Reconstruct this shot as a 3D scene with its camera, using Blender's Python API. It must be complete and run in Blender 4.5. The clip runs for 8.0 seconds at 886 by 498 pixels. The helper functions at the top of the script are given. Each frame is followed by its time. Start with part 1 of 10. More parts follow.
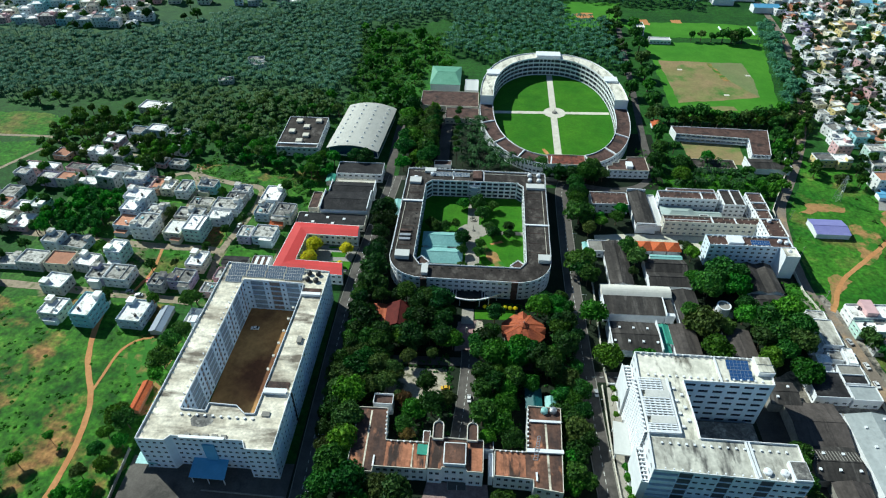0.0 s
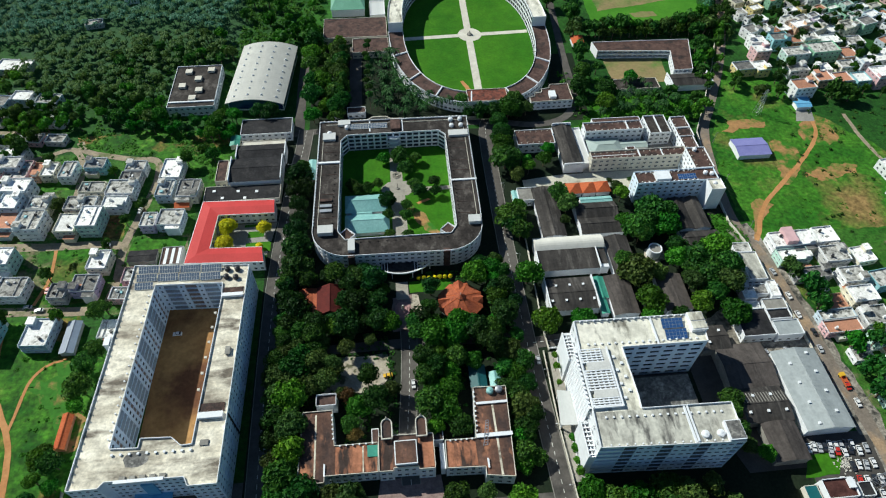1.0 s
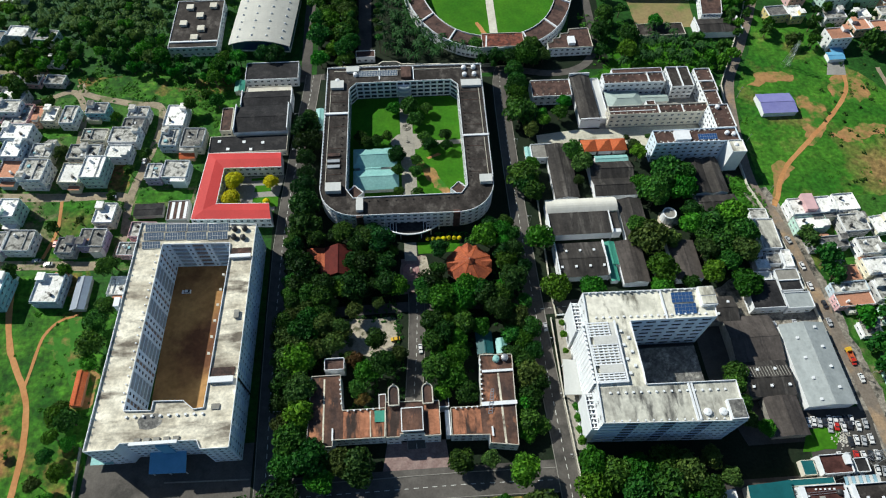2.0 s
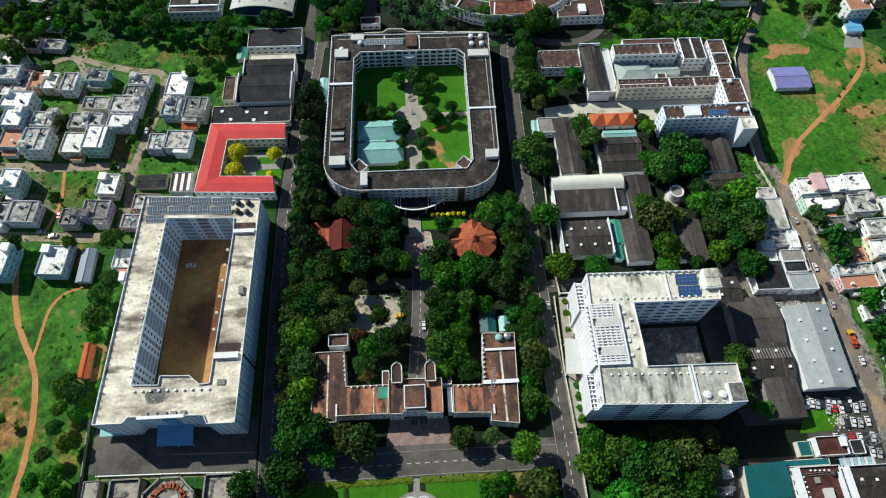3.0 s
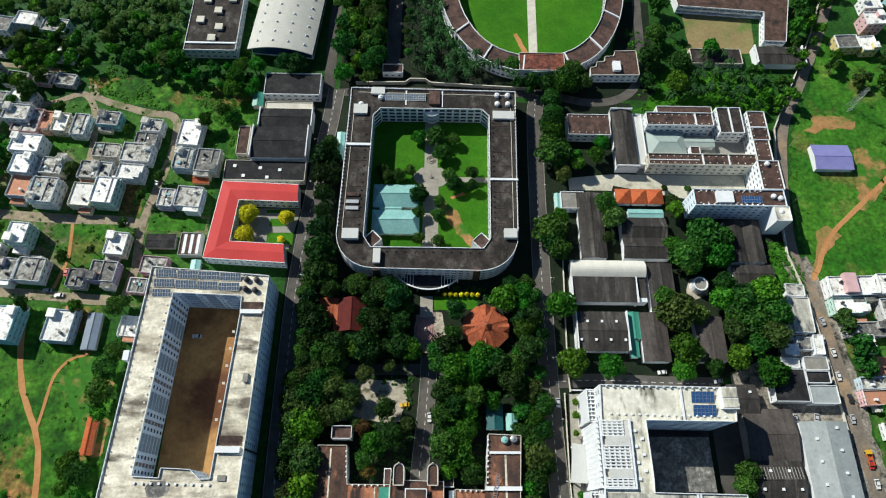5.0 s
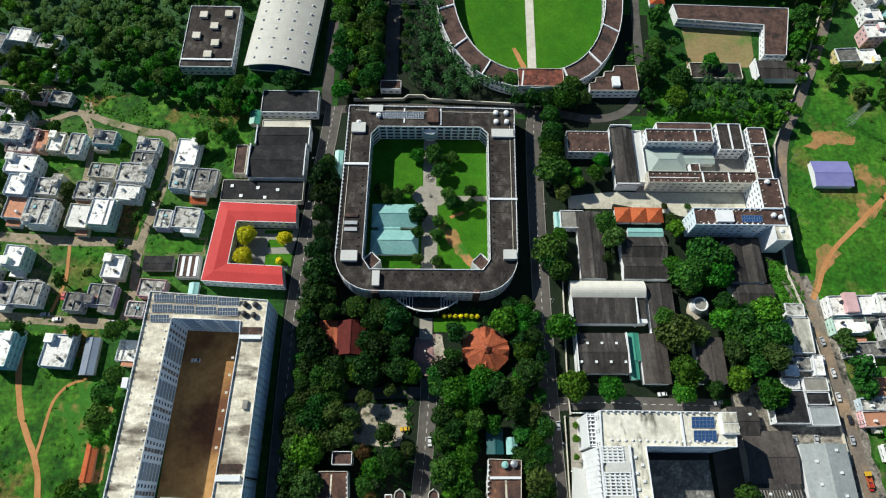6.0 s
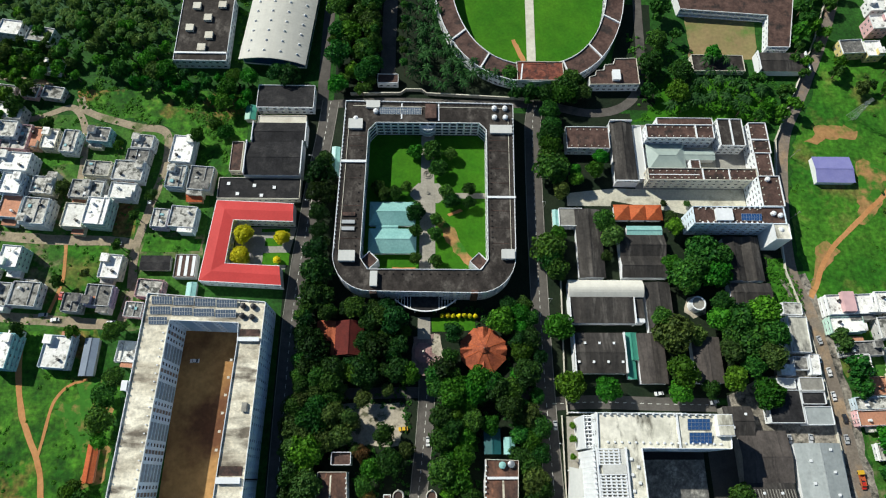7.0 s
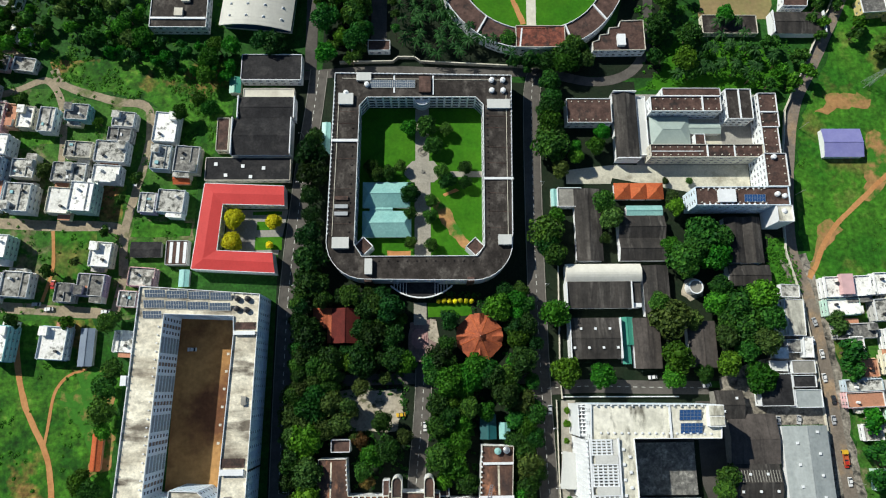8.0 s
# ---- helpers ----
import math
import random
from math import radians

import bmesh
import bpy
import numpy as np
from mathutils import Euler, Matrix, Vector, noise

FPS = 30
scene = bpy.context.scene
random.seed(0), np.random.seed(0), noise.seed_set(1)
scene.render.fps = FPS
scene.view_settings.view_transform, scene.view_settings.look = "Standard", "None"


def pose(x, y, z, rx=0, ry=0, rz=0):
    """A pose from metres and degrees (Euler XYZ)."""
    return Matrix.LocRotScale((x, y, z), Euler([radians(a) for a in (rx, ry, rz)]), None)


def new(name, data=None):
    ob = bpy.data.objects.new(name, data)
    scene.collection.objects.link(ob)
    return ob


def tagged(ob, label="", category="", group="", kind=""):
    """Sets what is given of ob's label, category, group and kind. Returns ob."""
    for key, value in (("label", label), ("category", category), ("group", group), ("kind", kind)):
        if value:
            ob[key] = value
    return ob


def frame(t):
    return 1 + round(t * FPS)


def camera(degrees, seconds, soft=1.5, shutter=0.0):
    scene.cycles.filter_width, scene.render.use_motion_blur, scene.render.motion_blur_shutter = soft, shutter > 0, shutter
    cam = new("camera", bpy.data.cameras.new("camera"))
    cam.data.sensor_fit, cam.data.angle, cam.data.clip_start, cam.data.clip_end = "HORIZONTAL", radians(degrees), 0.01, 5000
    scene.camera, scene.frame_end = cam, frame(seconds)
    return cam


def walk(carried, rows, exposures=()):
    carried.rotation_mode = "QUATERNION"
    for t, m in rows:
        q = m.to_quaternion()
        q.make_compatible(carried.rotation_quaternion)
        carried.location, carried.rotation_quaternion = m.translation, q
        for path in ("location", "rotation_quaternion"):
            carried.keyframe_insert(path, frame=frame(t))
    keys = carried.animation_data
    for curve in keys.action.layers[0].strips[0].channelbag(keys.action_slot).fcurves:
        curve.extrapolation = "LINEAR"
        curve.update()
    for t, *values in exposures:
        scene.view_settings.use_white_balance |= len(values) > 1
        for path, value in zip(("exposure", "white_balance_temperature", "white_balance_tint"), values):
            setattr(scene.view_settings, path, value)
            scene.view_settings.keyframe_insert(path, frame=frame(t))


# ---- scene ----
PLAN = 0.85  # shrink on a plan drawn near true metres, so camera steps stay short
from mathutils.geometry import tessellate_polygon as tessellate

cam = camera(70.6, 8.0, soft=1.15)
PATH = [
    (0.0, 0.046, 5.220, 196.192, 2.933, -40.159, 0.670),
    (0.1, 0.039, 8.824, 197.782, 1.692, -40.187, 0.695),
    (0.2, 0.033, 12.429, 199.372, 0.400, -40.210, 0.718),
    (0.3, 0.026, 16.034, 200.962, -0.867, -40.236, 0.742),
    (0.4, 0.019, 19.639, 202.553, -2.029, -40.272, 0.768),
    (0.5, 0.013, 23.244, 204.143, -3.008, -40.326, 0.800),
    (0.6, 0.228, 26.763, 205.901, -3.912, -41.233, 0.839),
    (0.7, 0.445, 30.282, 207.661, -4.820, -43.384, 0.887),
    (0.8, 0.663, 33.800, 209.422, -5.614, -46.119, 0.941),
    (0.9, 0.880, 37.318, 211.182, -6.177, -48.779, 0.998),
    (1.0, 1.097, 40.836, 212.942, -6.390, -50.704, 1.057),
    (1.1, 1.298, 44.371, 214.669, -6.340, -51.971, 1.122),
    (1.2, 1.409, 47.229, 215.940, -6.216, -53.097, 1.195),
    (1.3, 1.494, 49.406, 216.909, -6.058, -54.083, 1.270),
    (1.4, 1.566, 51.260, 217.734, -5.905, -54.930, 1.340),
    (1.5, 1.623, 52.755, 218.399, -5.796, -55.640, 1.400),
    (1.6, 1.646, 53.980, 218.942, -5.727, -56.251, 1.451),
    (1.7, 1.666, 55.020, 219.404, -5.662, -56.806, 1.497),
    (1.8, 1.683, 55.938, 219.811, -5.603, -57.313, 1.540),
    (1.9, 1.698, 56.776, 220.183, -5.548, -57.777, 1.580),
    (2.0, 1.713, 57.556, 220.529, -5.497, -58.207, 1.618),
    (2.1, 1.727, 58.294, 220.856, -5.449, -58.608, 1.654),
    (2.2, 1.740, 59.000, 221.169, -5.404, -58.988, 1.689),
    (2.3, 1.753, 59.681, 221.472, -5.362, -59.353, 1.723),
    (2.4, 1.765, 60.347, 221.767, -5.322, -59.712, 1.758),
    (2.5, 1.777, 61.008, 222.060, -5.282, -60.070, 1.793),
    (2.6, 1.790, 61.673, 222.355, -5.244, -60.434, 1.829),
    (2.7, 1.802, 62.352, 222.657, -5.206, -60.812, 1.868),
    (2.8, 1.815, 63.052, 222.967, -5.168, -61.211, 1.908),
    (2.9, 1.829, 63.776, 223.288, -5.129, -61.637, 1.952),
    (3.0, 1.843, 64.521, 223.619, -5.089, -62.097, 2.000),
    (3.1, 1.887, 65.288, 223.928, -5.044, -62.625, 2.055),
    (3.2, 1.932, 66.072, 224.244, -4.994, -63.211, 2.117),
    (3.3, 1.979, 66.880, 224.570, -4.949, -63.793, 2.182),
    (3.4, 2.028, 67.721, 224.909, -4.915, -64.313, 2.244),
    (3.5, 2.079, 68.600, 225.263, -4.903, -64.708, 2.300),
    (3.6, 2.128, 69.514, 225.653, -4.907, -65.016, 2.346),
    (3.7, 2.187, 70.623, 226.127, -4.919, -65.299, 2.386),
    (3.8, 2.262, 72.022, 226.724, -4.932, -65.541, 2.425),
    (3.9, 2.374, 74.117, 227.619, -4.944, -65.723, 2.467),
    (4.0, 2.455, 77.875, 228.788, -4.949, -65.829, 2.515),
    (4.1, 2.517, 81.656, 229.895, -4.677, -65.880, 2.578),
    (4.2, 2.580, 85.437, 231.002, -4.030, -65.915, 2.655),
    (4.3, 2.643, 89.218, 232.108, -3.258, -65.943, 2.735),
    (4.4, 2.705, 92.998, 233.215, -2.611, -65.971, 2.808),
    (4.5, 2.768, 96.779, 234.321, -2.339, -66.007, 2.864),
    (4.6, 2.945, 100.585, 235.305, -2.348, -66.051, 2.906),
    (4.7, 3.281, 104.426, 236.118, -2.371, -66.094, 2.946),
    (4.8, 3.573, 108.258, 236.965, -2.407, -66.139, 2.983),
    (4.9, 3.413, 111.155, 237.928, -2.455, -66.185, 3.017),
    (5.0, 3.285, 113.462, 238.694, -2.511, -66.232, 3.049),
    (5.1, 3.184, 115.289, 239.301, -2.573, -66.283, 3.079),
    (5.2, 3.103, 116.751, 239.786, -2.640, -66.337, 3.108),
    (5.3, 3.036, 117.972, 240.192, -2.709, -66.394, 3.135),
    (5.4, 2.977, 119.045, 240.548, -2.778, -66.456, 3.160),
    (5.5, 2.922, 120.034, 240.877, -2.845, -66.523, 3.185),
    (5.6, 2.869, 120.983, 241.192, -2.908, -66.596, 3.208),
    (5.7, 2.817, 121.920, 241.503, -2.965, -66.675, 3.232),
    (5.8, 2.765, 122.862, 241.816, -3.013, -66.761, 3.254),
    (5.9, 2.713, 123.814, 242.132, -3.050, -66.854, 3.277),
    (6.0, 2.660, 124.768, 242.449, -3.074, -66.956, 3.300),
    (6.1, 2.738, 125.716, 242.728, -3.088, -67.091, 3.320),
    (6.2, 2.815, 126.643, 243.002, -3.097, -67.276, 3.337),
    (6.3, 2.891, 127.556, 243.271, -3.106, -67.495, 3.354),
    (6.4, 2.967, 128.470, 243.540, -3.117, -67.732, 3.374),
    (6.5, 3.044, 129.397, 243.813, -3.133, -67.972, 3.400),
    (6.6, 3.082, 130.343, 244.114, -3.174, -68.210, 3.437),
    (6.7, 3.122, 131.331, 244.428, -3.247, -68.460, 3.487),
    (6.8, 3.165, 132.389, 244.764, -3.345, -68.732, 3.548),
    (6.9, 3.212, 133.550, 245.132, -3.459, -69.035, 3.620),
    (7.0, 3.265, 134.845, 245.544, -3.581, -69.380, 3.700),
    (7.1, 3.296, 136.322, 245.956, -3.718, -69.779, 3.793),
    (7.2, 3.333, 138.011, 246.427, -3.881, -70.241, 3.907),
    (7.3, 3.375, 139.973, 246.974, -4.075, -70.770, 4.045),
    (7.4, 3.424, 142.306, 247.625, -4.300, -71.371, 4.209),
    (7.5, 3.486, 145.154, 248.398, -4.559, -72.048, 4.404),
    (7.6, 3.602, 148.913, 248.639, -4.904, -72.899, 4.687),
    (7.7, 3.723, 152.843, 248.891, -5.358, -73.959, 5.085),
    (7.8, 3.845, 156.773, 249.143, -5.873, -75.138, 5.549),
    (7.9, 3.966, 160.703, 249.394, -6.404, -76.347, 6.029),
    (8.0, 4.087, 164.633, 249.646, -6.903, -77.496, 6.476),
]
walk(cam, [(t, pose(x, y, z, 90 + pitch, 0, yaw) @ pose(0, 0, 0, 0, 0, roll)) for t, x, y, z, yaw, pitch, roll in PATH],
     exposures=[(0.0, 0.22, 6000, -4.0), (0.5, 0.14, 6160, -1.0), (1.0, 0.09, 6320, 1.5), (3.0, 0.09, 6450, 3.5), (8.0, 0.07, 6580, 3.5)])

# ---- light ----
SUN = Vector((-0.97, 0.70, 1.0)).normalized()
world = bpy.data.worlds.new("sky")
scene.world = world
world.use_nodes = True
wn = world.node_tree.nodes
sky = wn.new("ShaderNodeTexSky")
sky.sky_type, sky.sun_disc = "NISHITA", False
sky.sun_elevation, sky.sun_rotation = math.asin(SUN.z), math.atan2(SUN.x, SUN.y)
sky.air_density, sky.dust_density, sky.ozone_density = 1.0, 0.1, 5.0
world.node_tree.links.new(sky.outputs[0], wn["Background"].inputs[0])
wn["Background"].inputs[1].default_value = 0.063
lamp = bpy.data.lights.new("sun", "SUN")
lamp.energy, lamp.angle, lamp.color = 5.0, radians(0.53), (1.0, 0.96, 0.89)
sun = new("sun", lamp)
sun.rotation_mode = "QUATERNION"
sun.rotation_quaternion = SUN.to_track_quat("Z", "Y")


# ---- materials ----
def mat(name, base, other, scale=0.12, fine=1.6, rough=0.85, bump=0.25, low=0.38, high=0.68, metal=0.0, vary=0.0, streak=None, grain=0.35, third=None, clump=None, spots=None):
    """Two colours in blotches of two sizes, with grain and relief, at world size."""
    m = bpy.data.materials.new(name)
    m.use_nodes = True
    nt = m.node_tree
    n, ln = nt.nodes, nt.links.new
    b = n["Principled BSDF"]
    b.inputs["Roughness"].default_value, b.inputs["Metallic"].default_value = rough, metal
    b.inputs["Specular IOR Level"].default_value = 0.2 if rough > 0.6 else 0.4
    g = n.new("ShaderNodeNewGeometry")
    src = g.outputs["Position"]
    if streak:
        mp = n.new("ShaderNodeMapping")
        mp.inputs["Scale"].default_value = streak
        ln(src, mp.inputs["Vector"])
        src = mp.outputs[0]
    big = n.new("ShaderNodeTexNoise")
    big.inputs["Scale"].default_value, big.inputs["Detail"].default_value, big.inputs["Roughness"].default_value = scale, 7, 0.66
    ln(src, big.inputs["Vector"])
    ramp = n.new("ShaderNodeValToRGB")
    ramp.color_ramp.elements[0].position, ramp.color_ramp.elements[1].position = low, high
    ramp.color_ramp.elements[0].color, ramp.color_ramp.elements[1].color = (*base, 1), (*other, 1)
    if third:
        e = ramp.color_ramp.elements.new(min(0.98, high + 0.1))
        e.color = (*third, 1)
    ln(big.outputs["Fac"], ramp.inputs[0])
    small = n.new("ShaderNodeTexNoise")
    small.inputs["Scale"].default_value, small.inputs["Detail"].default_value = fine, 4
    ln(g.outputs["Position"], small.inputs["Vector"])
    val = n.new("ShaderNodeMapRange")
    val.inputs["From Min"].default_value, val.inputs["From Max"].default_value = 0.25, 0.75
    val.inputs["To Min"].default_value, val.inputs["To Max"].default_value = 1 - grain, 1 + grain
    ln(small.outputs["Fac"], val.inputs[0])
    last = val.outputs[0]
    if vary:
        info = n.new("ShaderNodeObjectInfo")
        vr = n.new("ShaderNodeMapRange")
        vr.inputs["To Min"].default_value, vr.inputs["To Max"].default_value = 1 - vary, 1 + vary
        ln(info.outputs["Random"], vr.inputs[0])
        mul = n.new("ShaderNodeMath")
        mul.operation = "MULTIPLY"
        ln(last, mul.inputs[0])
        ln(vr.outputs[0], mul.inputs[1])
        last = mul.outputs[0]
    tone, height = ramp.outputs[0], small.outputs["Fac"]
    if clump:
        cn = n.new("ShaderNodeTexNoise")
        cn.inputs["Scale"].default_value, cn.inputs["Detail"].default_value, cn.inputs["Roughness"].default_value = clump[0], 3, 0.6
        ln(g.outputs["Position"], cn.inputs["Vector"])
        cr = n.new("ShaderNodeMapRange")
        cr.inputs["From Min"].default_value, cr.inputs["From Max"].default_value = 0.32, 0.68
        cr.inputs["To Min"].default_value, cr.inputs["To Max"].default_value = 1 - clump[1], 1 + clump[1]
        ln(cn.outputs["Fac"], cr.inputs[0])
        cm = n.new("ShaderNodeMath")
        cm.operation = "MULTIPLY"
        ln(last, cm.inputs[0])
        ln(cr.outputs[0], cm.inputs[1])
        last = cm.outputs[0]
        ha = n.new("ShaderNodeMath")
        ha.operation, ha.inputs[1].default_value = "MULTIPLY_ADD", 4.0
        ln(cn.outputs["Fac"], ha.inputs[0])
        ln(small.outputs["Fac"], ha.inputs[2])
        height = ha.outputs[0]
    if spots:
        sn = n.new("ShaderNodeTexNoise")
        sn.inputs["Scale"].default_value, sn.inputs["Detail"].default_value, sn.inputs["Roughness"].default_value = spots[1], 6, 0.62
        shift = n.new("ShaderNodeMapping")
        shift.inputs["Location"].default_value = (37.0, 91.0, 5.0)
        ln(src, shift.inputs["Vector"])
        ln(shift.outputs[0], sn.inputs["Vector"])
        sr = n.new("ShaderNodeMapRange")
        sr.inputs["From Min"].default_value, sr.inputs["From Max"].default_value = spots[2], spots[3]
        ln(sn.outputs["Fac"], sr.inputs[0])
        mx = n.new("ShaderNodeMix")
        mx.data_type = "RGBA"
        ln(sr.outputs[0], mx.inputs[0])
        ln(tone, mx.inputs[6])
        mx.inputs[7].default_value = (*spots[0], 1)
        tone = mx.outputs[2]
    hsv = n.new("ShaderNodeHueSaturation")
    ln(tone, hsv.inputs["Color"])
    ln(last, hsv.inputs["Value"])
    ln(hsv.outputs[0], b.inputs["Base Color"])
    if bump:
        bp = n.new("ShaderNodeBump")
        bp.inputs["Strength"].default_value, bp.inputs["Distance"].default_value = bump, 0.15
        ln(height, bp.inputs["Height"])
        ln(bp.outputs[0], b.inputs["Normal"])
    return m


def leafy(name, dark, mid, light, hue=0.035, vary=(0.55, 1.5)):
    """Foliage: each leaf clump its own green, each plant a little apart from the next."""
    m = bpy.data.materials.new(name)
    m.use_nodes = True
    nt = m.node_tree
    n, ln = nt.nodes, nt.links.new
    b = n["Principled BSDF"]
    b.inputs["Roughness"].default_value = 0.6
    b.inputs["Specular IOR Level"].default_value = 0.18
    g = n.new("ShaderNodeNewGeometry")
    ns = n.new("ShaderNodeTexNoise")
    ns.inputs["Scale"].default_value, ns.inputs["Detail"].default_value = 0.45, 4
    ln(g.outputs["Position"], ns.inputs["Vector"])
    mix = n.new("ShaderNodeMath")
    mix.operation, mix.inputs[1].default_value = "MULTIPLY_ADD", 0.42
    ln(g.outputs["Random Per Island"], mix.inputs[0])
    half = n.new("ShaderNodeMath")
    half.operation, half.inputs[1].default_value = "MULTIPLY", 0.62
    ln(ns.outputs["Fac"], half.inputs[0])
    ln(half.outputs[0], mix.inputs[2])
    ramp = n.new("ShaderNodeValToRGB")
    ramp.color_ramp.elements[0].position, ramp.color_ramp.elements[1].position = 0.12, 0.85
    ramp.color_ramp.elements[0].color, ramp.color_ramp.elements[1].color = (*dark, 1), (*light, 1)
    ramp.color_ramp.elements.new(0.5).color = (*mid, 1)
    ln(mix.outputs[0], ramp.inputs[0])
    info = n.new("ShaderNodeObjectInfo")
    hs = n.new("ShaderNodeHueSaturation")
    hr = n.new("ShaderNodeMapRange")
    hr.inputs["To Min"].default_value, hr.inputs["To Max"].default_value = 0.5 - hue, 0.5 + hue * 0.6
    ln(info.outputs["Random"], hr.inputs[0])
    ln(hr.outputs[0], hs.inputs["Hue"])
    w = n.new("ShaderNodeTexWhiteNoise")
    w.noise_dimensions = "1D"
    ln(info.outputs["Random"], w.inputs["W"])
    vr = n.new("ShaderNodeMapRange")
    vr.inputs["To Min"].default_value, vr.inputs["To Max"].default_value = vary
    ln(w.outputs["Value"], vr.inputs[0])
    ln(vr.outputs[0], hs.inputs["Value"])
    ln(ramp.outputs[0], hs.inputs["Color"])
    ln(hs.outputs[0], b.inputs["Base Color"])
    tr = n.new("ShaderNodeBsdfTranslucent")
    ln(hs.outputs[0], tr.inputs["Color"])
    ms = n.new("ShaderNodeMixShader")
    ms.inputs[0].default_value = 0.32
    ln(b.outputs[0], ms.inputs[1])
    ln(tr.outputs[0], ms.inputs[2])
    ln(ms.outputs[0], n["Material Output"].inputs["Surface"])
    return m


def glassy(name, colour, rough=0.12):
    m = bpy.data.materials.new(name)
    m.use_nodes = True
    b = m.node_tree.nodes["Principled BSDF"]
    b.inputs["Base Color"].default_value = (*colour, 1)
    b.inputs["Roughness"].default_value = rough
    b.inputs["Specular IOR Level"].default_value = 0.6
    return m


